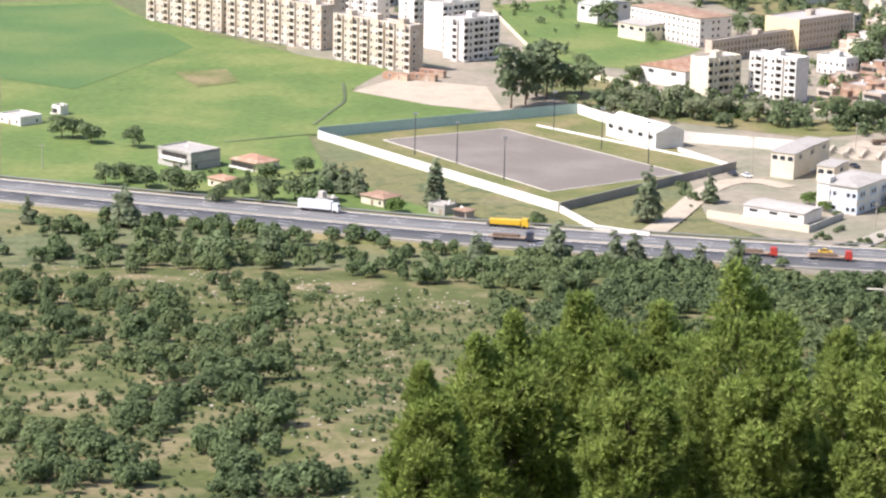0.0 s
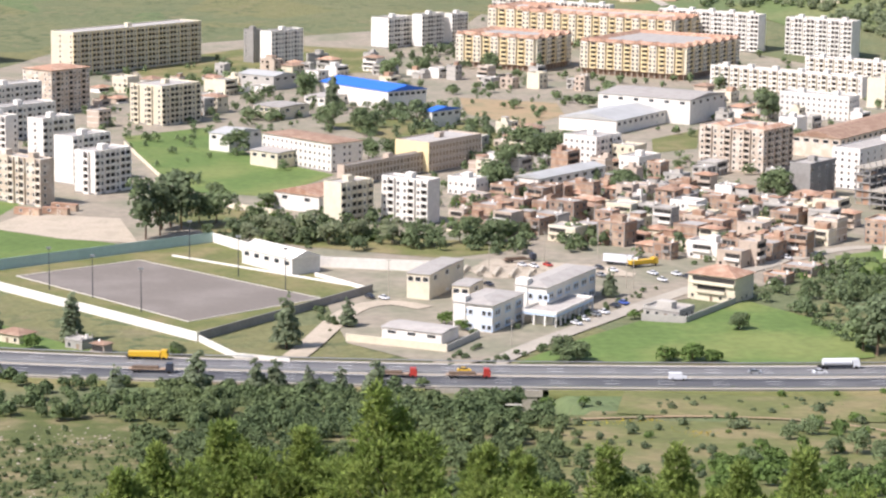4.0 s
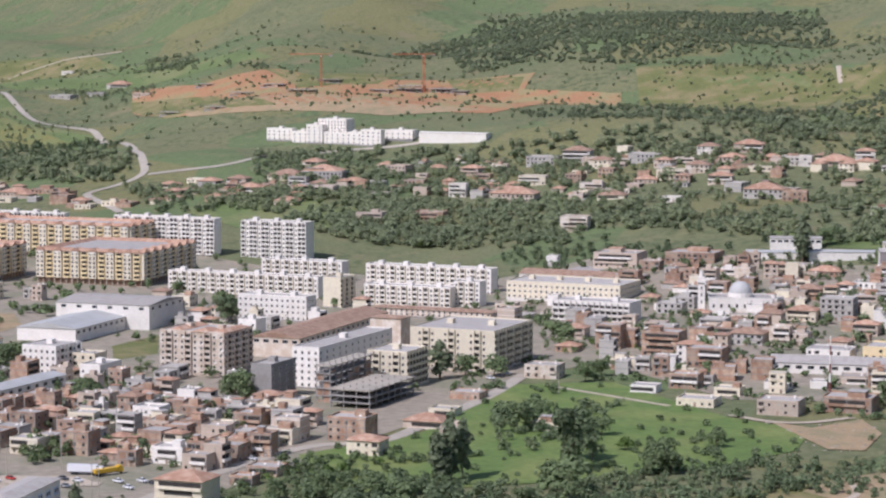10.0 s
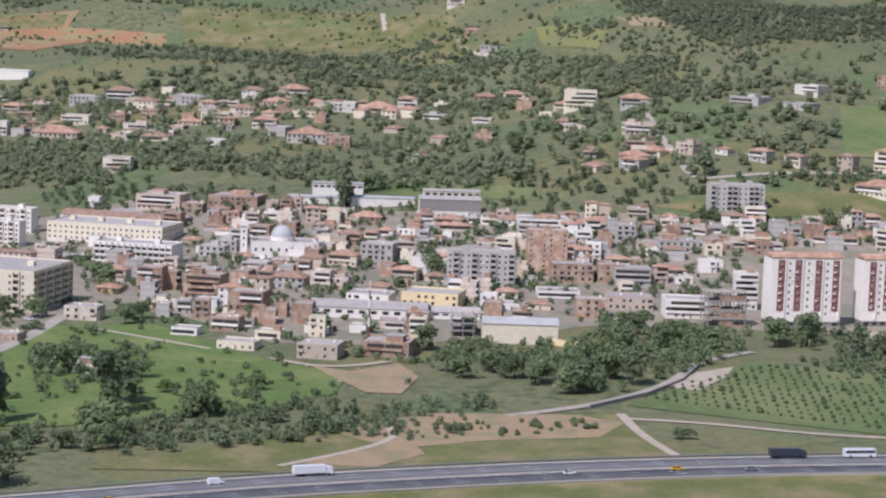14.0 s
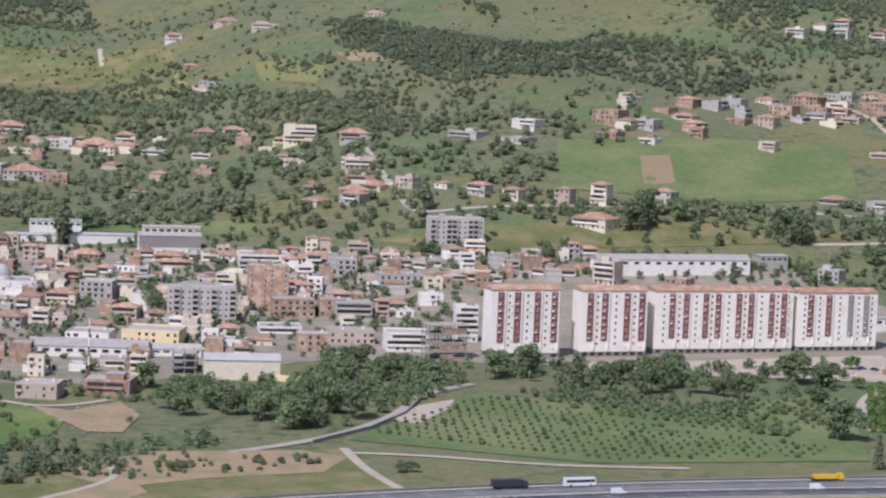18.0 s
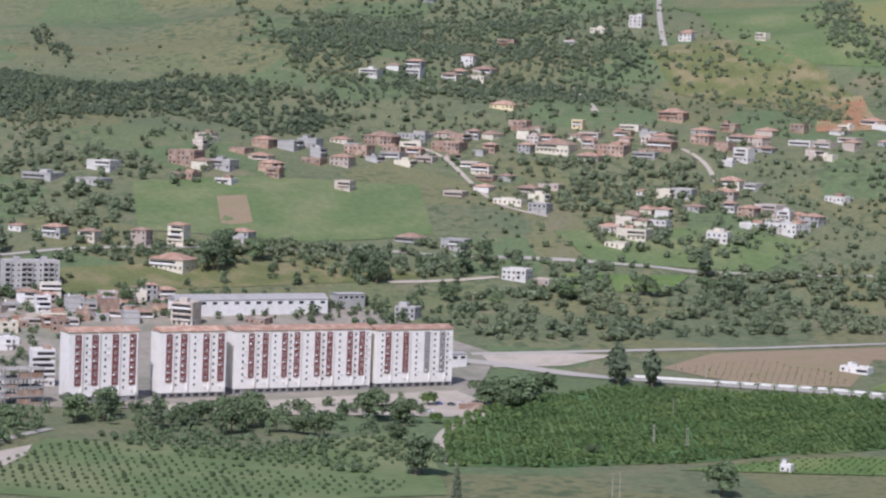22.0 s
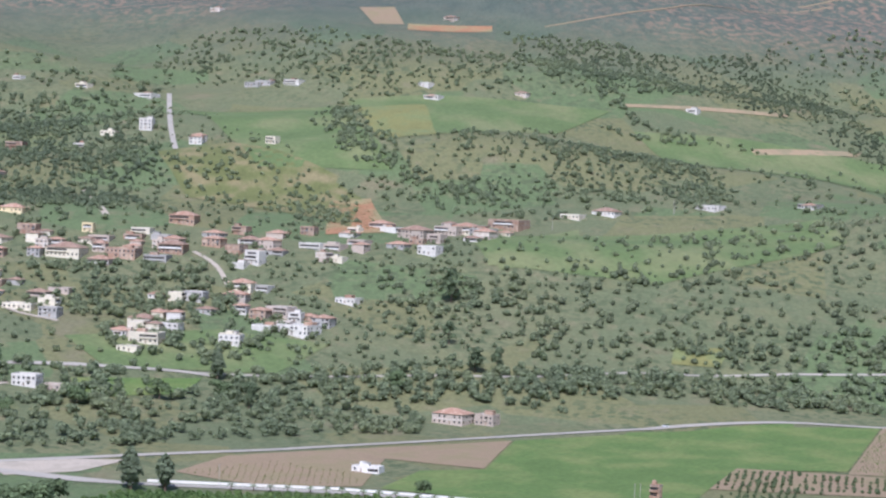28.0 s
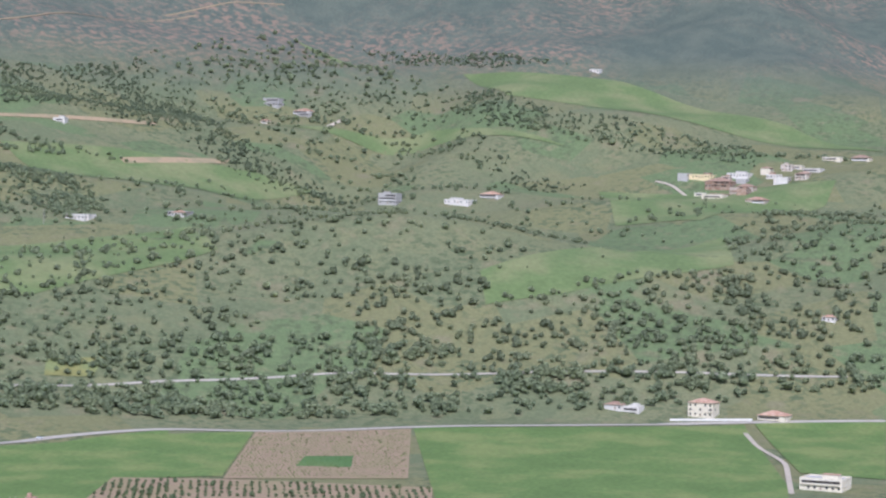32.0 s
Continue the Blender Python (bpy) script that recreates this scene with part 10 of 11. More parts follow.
thicket("crop_rows", [[(1561, 546), (1622, 455), (1423, 401), (1377, 500)]], 1, 0.8, 1.2, "leaf_bright", "rows of low green crops on brown earth", 37, count=24, leaf=0.22, rows=(-84, 7, 2.6), category="crops")
thicket("street_trees", [[(105, 1472), (172, 1407), (220, 1299), (249, 1227), (244, 1146), (192, 1133), (168, 1194), (145, 1285), (93, 1314)]], 114, 4, 9, "leaf_bush", "garden and street trees among the houses", 501, kind="broad", count=170, leaf=0.07, category="trees", clump=0.6)
thicket("street_trees", [[(204, 1674), (266, 1669), (276, 1584), (233, 1554), (198, 1593)]], 42, 4, 8, "leaf_bush", "trees along the street below the blocks", 502, kind="broad", count=170, leaf=0.07, category="trees", clump=0.6)
thicket("street_trees", [[(174, 1175), (267, 1124), (296, 957), (281, 894), (212, 891), (159, 964), (149, 1007)]], 119, 4, 8, "leaf_broad", "garden and street trees among the houses", 503, kind="broad", count=170, leaf=0.07, category="trees", clump=0.6)
thicket("street_trees", [[(233, 821), (277, 882), (312, 877), (326, 828), (311, 768), (277, 794), (241, 791)]], 46, 3, 6, "leaf_broad", "green hedges and young trees of the gardens", 504, kind="broad", count=170, leaf=0.07, category="trees", clump=0.6)
thicket("street_trees", [[(655, 1549), (750, 1428), (847, 1302), (897, 1153), (778, 997), (660, 961), (557, 1001), (529, 1204)]], 346, 3, 7, "leaf_bush", "garden and street trees among the houses", 505, kind="broad", count=170, leaf=0.07, category="trees", clump=0.6)
thicket("street_trees", [[(662, 1566), (722, 1526), (762, 1387), (735, 1337), (692, 1446), (647, 1493)]], 67, 3.5, 8, "leaf_bush", "dark trees behind the sheds and houses", 506, kind="broad", count=170, leaf=0.07, category="trees", clump=0.6)
thicket("street_trees", [[(780, 1443), (876, 1327), (932, 1199), (904, 1161), (836, 1265), (862, 1311), (779, 1402)]], 52, 3.5, 8, "leaf_bush", "dark trees behind the sheds and houses", 507, kind="broad", count=170, leaf=0.07, category="trees", clump=0.6)
thicket("street_trees", [[(753, 1382), (847, 1262), (917, 1146), (893, 1073), (801, 979), (733, 1006), (621, 970), (623, 1140)]], 196, 3, 7, "leaf_bush", "garden and street trees among the houses", 508, kind="broad", count=170, leaf=0.07, category="trees", clump=0.6)
thicket("street_trees", [[(896, 1365), (949, 1259), (946, 1184), (971, 1148), (979, 1093), (930, 1108), (902, 1160), (863, 1237)]], 72, 3.5, 8, "leaf_bush", "trees along the lane behind the town", 509, kind="broad", count=170, leaf=0.07, category="trees", clump=0.6)
thicket("street_trees", [[(951, 1134), (984, 1067), (1107, 1056), (1092, 1012), (1127, 966), (1184, 1017), (1139, 1067), (1016, 1103)]], 42, 3.5, 8, "leaf_bush", "trees round the long shed", 510, kind="broad", count=170, leaf=0.07, category="trees", clump=0.6)
thicket("street_trees", [[(73, 1034), (133, 1011), (159, 938), (205, 918), (174, 898), (131, 930), (69, 977)]], 30, 4, 8, "leaf_broad", "park trees of the town", 511, kind="broad", count=170, leaf=0.07, category="trees", clump=0.6)
thicket("street_trees", [[(-121, 818), (-87, 830), (-42, 826), (-25, 790), (-39, 766), (-73, 780), (-113, 790)]], 16, 2, 4.5, "leaf_broad", "garden trees below the meadow", 512, kind="broad", count=170, leaf=0.07, category="trees", clump=0.6)
thicket("street_trees", [[(971, 1124), (994, 1077), (1082, 1033), (1115, 983), (1098, 944), (1067, 985), (986, 1028), (926, 1071)]], 70, 3.5, 8, "leaf_bush", "trees behind the white slabs", 521, kind="broad", count=170, leaf=0.07, category="trees", clump=0.6)
thicket("street_trees", [[(831, 1139), (848, 1067), (834, 1009), (780, 999), (793, 1065)]], 21, 3, 7, "leaf_bush", "garden and street trees among the houses", 522, kind="broad", count=170, leaf=0.07, category="trees", clump=0.6)
thicket("street_trees", [[(766, 917), (797, 876), (889, 819), (899, 790), (836, 748), (772, 780), (735, 823)]], 82, 4, 8, "leaf_bush", "grey-green trees in front of the slabs", 523, kind="broad", count=170, leaf=0.07, category="trees", clump=0.6)
thicket("street_trees", [[(1021, 1206), (1089, 1161), (1178, 1101), (1242, 1047), (1207, 1007), (1139, 1053), (1060, 1108), (989, 1140)]], 89, 4, 8.5, "leaf_bush", "dark trees between the lanes behind the town", 524, kind="broad", count=170, leaf=0.07, category="trees", clump=0.6)
thicket("scrub", [[(136, 666), (195, 674), (245, 664), (313, 667), (243, 514), (176, 512), (129, 540)]], 132, 1.5, 3.4, "leaf_bush", "bushes on the rough ground beside the motorway", 525, kind="bush", count=120, leaf=0.07, category="bushes", clump=0.6)
thicket("street_trees", [[(407, 2383), (550, 2416), (594, 2381), (534, 2080), (491, 2031), (382, 2237)]], 232, 4, 8.5, "leaf_bush", "trees below the valley road", 526, kind="broad", count=170, leaf=0.07, category="trees", clump=0.6)
thicket("wood", [[(454, 2654), (536, 2660), (584, 2411), (528, 2248), (456, 2350), (405, 2368)]], 185, 3, 6, "leaf_hill", "orchard trees beside the valley road", 527, kind="broad", count=170, leaf=0.07, category="trees", clump=0.6)
thicket("wood", [[(628, 2813), (717, 2686), (683, 2561), (609, 2647)]], 88, 3.5, 7, "leaf_hill", "trees round the hill hamlets", 528, kind="broad", count=170, leaf=0.07, category="trees", clump=0.6)
thicket("wood", [[(795, 3060), (828, 2952), (761, 2699), (733, 2797)]], 159, 4, 9, "leaf_hill", "dark row of tall trees on the slope", 529, kind="broad", count=170, leaf=0.07, category="trees", clump=0.6)
patch("field", [(864, 612), (947, 600), (1022, 564), (1079, 516), (1082, 487), (1094, 448), (1079, 441)], "grass_bright", "green strip of young crops below the orchard", "field", up=0.4, cell=12)
thicket("citrus_trees", [[(1127, 495), (1190, 482), (1203, 441), (1139, 416), (1100, 480)]], 1, 3.4, 4.6, "leaf_citrus", "rows of citrus trees beside the farm", 531, count=60, leaf=0.085, squash=0.75, rows=(-62, 6.5, 5.2), category="orchard")
thicket("orchard_trees", [[(864, 612), (947, 600), (1022, 564), (1079, 516), (1082, 487), (1094, 448), (1079, 441)]], 1, 1.0, 1.7, "leaf_bright", "rows of young trees below the orchard", 532, count=60, leaf=0.1, rows=(-70, 7, 3.5), category="orchard")


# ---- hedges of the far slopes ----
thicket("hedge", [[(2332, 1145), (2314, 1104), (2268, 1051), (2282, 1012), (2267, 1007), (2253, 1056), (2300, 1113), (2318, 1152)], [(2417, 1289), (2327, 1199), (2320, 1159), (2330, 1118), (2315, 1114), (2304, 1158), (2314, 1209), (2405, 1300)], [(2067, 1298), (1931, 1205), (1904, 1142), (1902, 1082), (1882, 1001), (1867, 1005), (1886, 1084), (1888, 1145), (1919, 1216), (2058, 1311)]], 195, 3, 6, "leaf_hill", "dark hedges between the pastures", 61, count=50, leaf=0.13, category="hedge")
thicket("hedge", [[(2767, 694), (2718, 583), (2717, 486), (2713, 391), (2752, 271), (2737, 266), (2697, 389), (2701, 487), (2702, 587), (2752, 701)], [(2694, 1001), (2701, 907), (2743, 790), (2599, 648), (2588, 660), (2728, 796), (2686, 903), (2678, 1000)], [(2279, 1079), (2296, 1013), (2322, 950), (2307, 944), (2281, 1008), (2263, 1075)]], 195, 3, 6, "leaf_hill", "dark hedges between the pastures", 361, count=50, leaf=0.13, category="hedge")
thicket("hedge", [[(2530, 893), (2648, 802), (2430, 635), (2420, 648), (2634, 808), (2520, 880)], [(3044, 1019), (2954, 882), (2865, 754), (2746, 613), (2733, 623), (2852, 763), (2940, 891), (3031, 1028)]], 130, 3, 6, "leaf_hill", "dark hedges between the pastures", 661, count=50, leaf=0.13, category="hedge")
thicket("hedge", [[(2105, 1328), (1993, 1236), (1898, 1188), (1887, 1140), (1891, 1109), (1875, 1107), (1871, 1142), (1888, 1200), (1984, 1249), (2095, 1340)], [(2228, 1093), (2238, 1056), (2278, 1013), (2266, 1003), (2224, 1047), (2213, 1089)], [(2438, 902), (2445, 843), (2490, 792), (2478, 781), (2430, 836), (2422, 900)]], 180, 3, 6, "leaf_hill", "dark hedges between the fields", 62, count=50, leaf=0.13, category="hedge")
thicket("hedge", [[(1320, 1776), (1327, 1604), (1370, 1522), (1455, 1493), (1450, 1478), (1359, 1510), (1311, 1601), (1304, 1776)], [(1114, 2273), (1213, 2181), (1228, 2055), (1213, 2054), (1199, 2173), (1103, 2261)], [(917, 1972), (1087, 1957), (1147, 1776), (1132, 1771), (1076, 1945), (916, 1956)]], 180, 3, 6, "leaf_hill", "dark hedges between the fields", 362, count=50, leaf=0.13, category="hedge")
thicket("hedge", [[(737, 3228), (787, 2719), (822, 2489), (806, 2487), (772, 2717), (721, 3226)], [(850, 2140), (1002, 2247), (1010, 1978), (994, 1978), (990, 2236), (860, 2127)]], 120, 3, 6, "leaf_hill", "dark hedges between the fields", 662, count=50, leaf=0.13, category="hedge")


# ---- bridge over the stream ----
def stream_bridge():
    """A short concrete bridge carrying the motorway over a stream bed."""
    base = empty("motorway_bridge", pose(124, 704.6, 0, 0, 0, -10.2), "grey concrete motorway bridge with pale abutments over a stream", "bridge")
    for x in (-12.2, 12.2):
        part("abutment", box(x - 2.2, x + 2.2, -18.6, 18, -6, 0.5), "asphalt_pale", base, "pale concrete abutment")
    part("deck", box(-15, 15, -18.2, 18, -0.7, 0.55), "concrete_raw", base)
    part("edge_beam", box(-16, 16, -18.9, -18.5, -0.7, 1.3), "asphalt_pale", base)
    for y in (-12, 0, 11):
        part("pier", box(-0.5, 0.5, y - 1.5, y + 1.5, -6, -0.9), "concrete_raw", base)
    handrail = part("handrail", box(-15, 15, -18.8, -18.7, 2.0, 2.1), "steel", base)
    for k in range(9):
        part("rail_post", box(-14.5 + k * 3.6, -14.42 + k * 3.6, -18.8, -18.72, 1.3, 2.0), "steel", handrail)
    part("water_pipe", box(-10, 10, -19.4, -19.0, -3.2, -2.8), "plaster_white", base, "white pipe across the stream bed")


stream_bridge()



# ---- mosque, masts and cranes ----
def mosque(x, y, turn):
    m, down, rng = lot(x, y, turn, 36, 24)
    base = empty("mosque", m, "white mosque with a grey dome and a square minaret", "mosque")
    part("prayer_hall", box(-18, 18, -12, 12, -down, 8.5), "plaster_white", base)
    part("roof", flat_roof(36, 24, 8.5), ("roof_flat", "plaster_white"), base)
    part("drum", bm_drum(0, 0, 8.6, 11.0, 7.2), "plaster_white", base)
    bm = bmesh.new()
    bmesh.ops.create_uvsphere(bm, u_segments=20, v_segments=12, radius=6.6, matrix=Matrix.Translation((0, 0, 11.0)))
    bmesh.ops.delete(bm, geom=[v for v in bm.verts if v.co.z < 10.5], context="VERTS")
    part("dome", bm, "roof_metal", base, "grey dome")
    part("minaret", box(-24.2, -20.2, -4, 0, -down, 20), "plaster_white", base)
    part("minaret_gallery", box(-24.9, -19.5, -4.7, 0.7, 16.8, 17.6), "plaster_white", base)
    part("minaret_lantern", bm_drum(-22.2, -2, 20, 23.5, 1.3), "plaster_white", base)
    for k in range(8):
        put("window", window_mesh(1.2, 2.0), base, pose(-15.5 + k * 4.4, -12, 3.5))
        put("window", window_mesh(1.0, 1.4), base, pose(18, -10 + k * 2.8, 3.5, 0, 0, 90))
    for k in range(3):
        put("window", window_mesh(0.8, 1.6), base, pose(-22.2, -4, 5 + 4 * k))


def bm_drum(x, y, z0, z1, r):
    bm = bmesh.new()
    add_tube(bm, (x, y, z0), (x, y, z1), r, r, 16)
    return bm


def banded_mast(x, y, h):
    base = empty("radio_mast", pose(x, y, gz(x, y)), "slim mast painted in red and white bands", "mast")
    n = 7
    for k in range(n):
        bm = bmesh.new()
        add_tube(bm, (0, 0, -0.5 + k * h / n), (0, 0, -0.5 + (k + 1) * h / n), 0.62 - 0.05 * k, 0.57 - 0.05 * k, 8)
        part("mast_section", bm, "panel_maroon" if k % 2 else "plaster_white", base)


def tower_crane(x, y, h, turn):
    base = empty("tower_crane", pose(x, y, gz(x, y), 0, 0, turn), "orange-red tower crane over the building site", "crane", "tower cranes")
    bm = bmesh.new()
    for sx in (-0.8, 0.8):
        for sy in (-0.8, 0.8):
            add_tube(bm, (sx, sy, -0.5), (sx, sy, h), 0.22, 0.22, 4)
    for k in range(int(h / 2)):
        add_tube(bm, (-0.8, -0.8, 2 * k), (0.8, -0.8, 2 * k + 2), 0.12, 0.12, 4)
        add_tube(bm, (-0.8, 0.8, 2 * k + 2), (-0.8, -0.8, 2 * k), 0.12, 0.12, 4)
    part("mast", bm, "crane_red", base)
    bm = bmesh.new()
    for dy, dz in ((-0.6, 0), (0.6, 0), (0, 1.2)):
        add_tube(bm, (-12, dy, h + dz), (34, dy, h + dz), 0.2, 0.2, 4)
    for k in range(20):
        add_tube(bm, (-10 + 2.2 * k, -0.6, h), (-8.9 + 2.2 * k, 0, h + 1.2), 0.12, 0.12, 4)
    part("jib", bm, "crane_red", base)
    part("counterweight", box(-12, -9, -0.8, 0.8, h - 1.8, h - 0.1), "concrete_raw", base)
    part("cab", box(-0.9, 0.9, -2.2, -0.8, h - 2.2, h), "plaster_white", base)


material("crane_red", (0.50, 0.20, 0.10), spread=0.1)



# ---- vehicles ----
def road_turn(x, y):
    """Heading of the motorway at a plan point, in degrees."""
    p = np.array(MOTORWAY, float)
    k = int(np.clip(np.searchsorted(p[:, 0], x), 1, len(p) - 1))
    d = p[k] - p[k - 1]
    return math.degrees(math.atan2(d[1], d[0]))


def on_road(x, y, turn):
    """Where a vehicle stands: in a lane of the motorway when near it, else on the ground."""
    q, side = ribbon_rows(MOTORWAY, 16.0)
    k = int(np.hypot(*(q - (x, y)).T).argmin())
    near = math.hypot(q[k][0] - x, q[k][1] - y) < 24 and turn is None
    if near:
        off = float((np.array((x, y)) - q[k]) @ side[k])
        lane = math.copysign(min(max(abs(off), 4.0), 11.4), off)
        x, y = x + side[k][0] * (lane - off), y + side[k][1] * (lane - off)
    return pose(x, y, gz(x, y) + (1.08 if near else 0.55), 0, 0, road_turn(x, y) if turn is None else turn)


def wheels(base, xs, half, r):
    if ("wheel", r) not in MESHES:
        bm = bmesh.new()
        bmesh.ops.create_cone(bm, cap_ends=True, segments=12, radius1=r, radius2=r, depth=0.28, matrix=Matrix.Rotation(radians(90), 4, "X"))
        me = bpy.data.meshes.new("wheel")
        bm.to_mesh(me)
        bm.free()
        me.materials.append(MATS["tyre"])
        MESHES[("wheel", r)] = me
    for x in xs:
        for s in (-1, 1):
            put("wheel", MESHES[("wheel", r)], base, pose(x, s * (half - 0.12), r))


def shell(profile, half, inset=0.0):
    """A body pressed from a side profile, a little narrower at the top."""
    bm = bmesh.new()
    zmax = max(p[1] for p in profile)
    rows = [[bm.verts.new((x, s * (half - inset * z / zmax), z)) for x, z in profile] for s in (-1, 1)]
    n = len(profile)
    bm.faces.new(rows[0]), bm.faces.new(rows[1][::-1])
    for k in range(n):
        bm.faces.new((rows[0][k], rows[1][k], rows[1][(k + 1) % n], rows[0][(k + 1) % n]))
    bmesh.ops.recalc_face_normals(bm, faces=bm.faces[:])
    return bm


PAINT = {"car_white": "white", "car_dark": "dark blue-black", "car_red": "red", "car_yellow": "yellow", "car_blue": "blue", "steel": "silver grey"}


def car(x, y, paint, turn=None):
    base = empty("car", on_road(x, y, turn), f"small {PAINT[paint]} saloon car on the {'motorway' if turn is None else 'street'}", "car", "cars")
    part("body", shell([(-2.1, 0.3), (2.1, 0.3), (2.15, 0.75), (1.2, 0.95), (-1.7, 1.0), (-2.15, 0.85)], 0.85), paint, base)
    part("greenhouse", shell([(-1.6, 0.98), (1.15, 0.95), (0.5, 1.42), (-1.0, 1.45)], 0.8, 0.16), "glass_dark", base)
    part("roof_panel", box(-0.95, 0.45, -0.62, 0.62, 1.43, 1.48), paint, base)
    wheels(base, (-1.3, 1.3), 0.85, 0.32)


def van(x, y, paint, turn=None):
    base = empty("van", on_road(x, y, turn), f"{PAINT[paint]} delivery van on the motorway", "van", "vans")
    part("body", shell([(-2.6, 0.4), (2.6, 0.4), (2.65, 1.1), (1.7, 1.3), (1.2, 2.2), (-2.6, 2.25)], 0.98, 0.08), paint, base)
    part("windscreen", shell([(1.22, 2.1), (1.72, 1.32), (1.78, 1.34), (1.28, 2.12)], 0.85), "glass_dark", base)
    wheels(base, (-1.6, 1.6), 0.98, 0.36)


def bus(x, y, paint, turn=None):
    base = empty("bus", on_road(x, y, turn), "white coach with a dark window band on the motorway", "bus")
    part("body", shell([(-6, 0.45), (6, 0.45), (6.1, 1.6), (5.8, 3.2), (-6, 3.25)], 1.25, 0.05), paint, base)
    part("window_band", box(-5.6, 5.6, -1.27, 1.27, 1.7, 2.7), "glass_dark", base)
    wheels(base, (-3.8, 3.9), 1.25, 0.5)


def lorry(x, y, paint, load="box", turn=None):
    words = {"box": "closed box", "flat": "flat timber bed", "tank": "pale round tank", "tip": "tipper body", "bluebox": "blue trailer"}[load]
    base = empty("lorry", on_road(x, y, turn), f"{PAINT[paint]} lorry with a {words} {'on the motorway' if turn is None else 'in a yard'}", "lorry", "lorries")
    part("cab", shell([(3.4, 0.6), (5.5, 0.6), (5.55, 1.8), (5.2, 3.0), (3.4, 3.0)], 1.2, 0.08), paint, base)
    part("windscreen", box(5.3, 5.5, -1.0, 1.0, 1.8, 2.6), "glass_dark", base)
    part("chassis", box(-7.5, 3.6, -0.5, 0.5, 0.6, 1.0), "tyre", base)
    if load == "tank":
        bm = bmesh.new()
        add_tube(bm, (-6, 0, 2.0), (3, 0, 2.0), 1.15, 1.15, 14)
        part("tank", bm, "car_white", base)
    elif load == "flat":
        part("bed", box(-8, 3.1, -1.2, 1.2, 1.0, 1.25), "shutter", base)
        part("load", box(-7, 1.0, -1.0, 1.0, 1.25, 1.9), "bark", base)
    elif load == "tip":
        part("tipper", shell([(-6.5, 1.0), (3.0, 1.0), (3.2, 2.5), (-6.8, 2.4)], 1.2), paint, base)
    else:
        part("box_body", box(-8.2, 3.1, -1.25, 1.25, 1.0, 3.6), "car_blue" if load == "bluebox" else paint, base)
        if load == "bluebox":
            part("sign_panel", box(-5.5, 0.5, -1.3, -1.26, 2.0, 2.7), "car_white", base, "pale lettering bar")
    wheels(base, (-6.2, -4.9, 4.3), 1.2, 0.5)


mosque(667, 1224, -26)
banded_mast(553, 931, 29)
tower_crane(819, 2421, 34, 150)
tower_crane(907, 2350, 40, 175)

lorry(118.7, 703.4, 'car_red', 'flat')
van(180.3, 697.3, 'car_white')
car(205.2, 697.0, 'steel')
car(225.4, 697.3, 'car_white')
car(265.8, 693.3, 'car_yellow')
lorry(234.8, 709.5, 'car_white', 'tank')
lorry(24.2, 739.8, 'car_yellow', 'tip')
lorry(96.7, 705.6, 'car_red', 'flat')
lorry(393.8, 698.1, 'car_white', 'box')
car(474.6, 661.9, 'car_white')
car(514.9, 655.9, 'car_yellow')
car(538.6, 643.1, 'steel')
lorry(568.0, 659.6, 'car_dark', 'box')
bus(592.0, 648.5, 'car_white')
van(594.9, 630.7, 'car_white')
lorry(684.5, 611.8, 'car_yellow', 'tip')
van(666.0, 599.1, 'car_white')
car(732.9, 584.1, 'car_white')
lorry(-34.9, 756.6, 'car_white', 'box')
lorry(24.4, 719.0, 'car_dark', 'flat')
car(116.8, 706.9, 'car_yellow')
lorry(269.7, 699.0, 'car_blue', 'bluebox')
car(280.9, 698.5, 'car_yellow')
car(314.3, 684.4, 'car_yellow')
van(355.8, 692.8, 'car_white')
lorry(213.6, 878.9, 'car_yellow', 'tip', 20)
lorry(206.6, 881.7, 'car_white', 'box', -30)
lorry(169.1, 891.3, 'car_dark', 'flat', 15)
car(166.2, 777.4, "car_white", -60)
car(170.3, 783.6, "car_white", -60)
car(175.7, 790.7, "steel", -60)
car(179.4, 794.3, "car_white", -60)
car(185.6, 804.5, "car_dark", -60)
car(189.7, 809.2, "car_blue", -60)
car(107.6, 825.0, "car_white", -60)
car(103.0, 828.0, "car_dark", -60)
car(130.8, 839.7, "car_white", -60)
car(183.1, 854.6, "car_white", -60)
car(192.6, 859.9, "steel", -60)
car(213.3, 849.0, "car_white", -60)
car(221.2, 859.6, "car_white", -60)
car(224.1, 854.2, "car_dark", -60)
car(894.3, 785.3, "car_white", -60)
car(917.8, 799.4, "car_blue", -52)
car(920.5, 793.4, "car_dark", -60)
car(880.2, 787.5, "car_white", -60)
car(928.7, 793.0, "car_white", -60)
car(439.3, 1049.6, "car_white", -60)
car(445.7, 1054.4, "car_dark", -60)
car(451.6, 1059.5, "car_white", -52)
car(145.0, 851.0, "car_white", -60)
car(148.4, 846.5, "car_dark", -60)
car(167.4, 882.2, "car_white", -60)
car(171.3, 879.7, "car_white", -60)
car(177.0, 881.5, "car_red", -60)
car(187.0, 871.7, "car_white", -60)
car(195.1, 874.5, "car_dark", -60)
car(199.2, 868.6, "car_white", -60)
car(212.8, 862.0, "car_white", -60)
car(272.2, 888.7, "car_white", -60)
car(278.8, 895.4, "car_white", -60)
car(282.9, 897.5, "car_white", -60)
car(1463.3, 661.3, "car_white", -60)
car(534.3, 2043.2, "car_dark", -60)


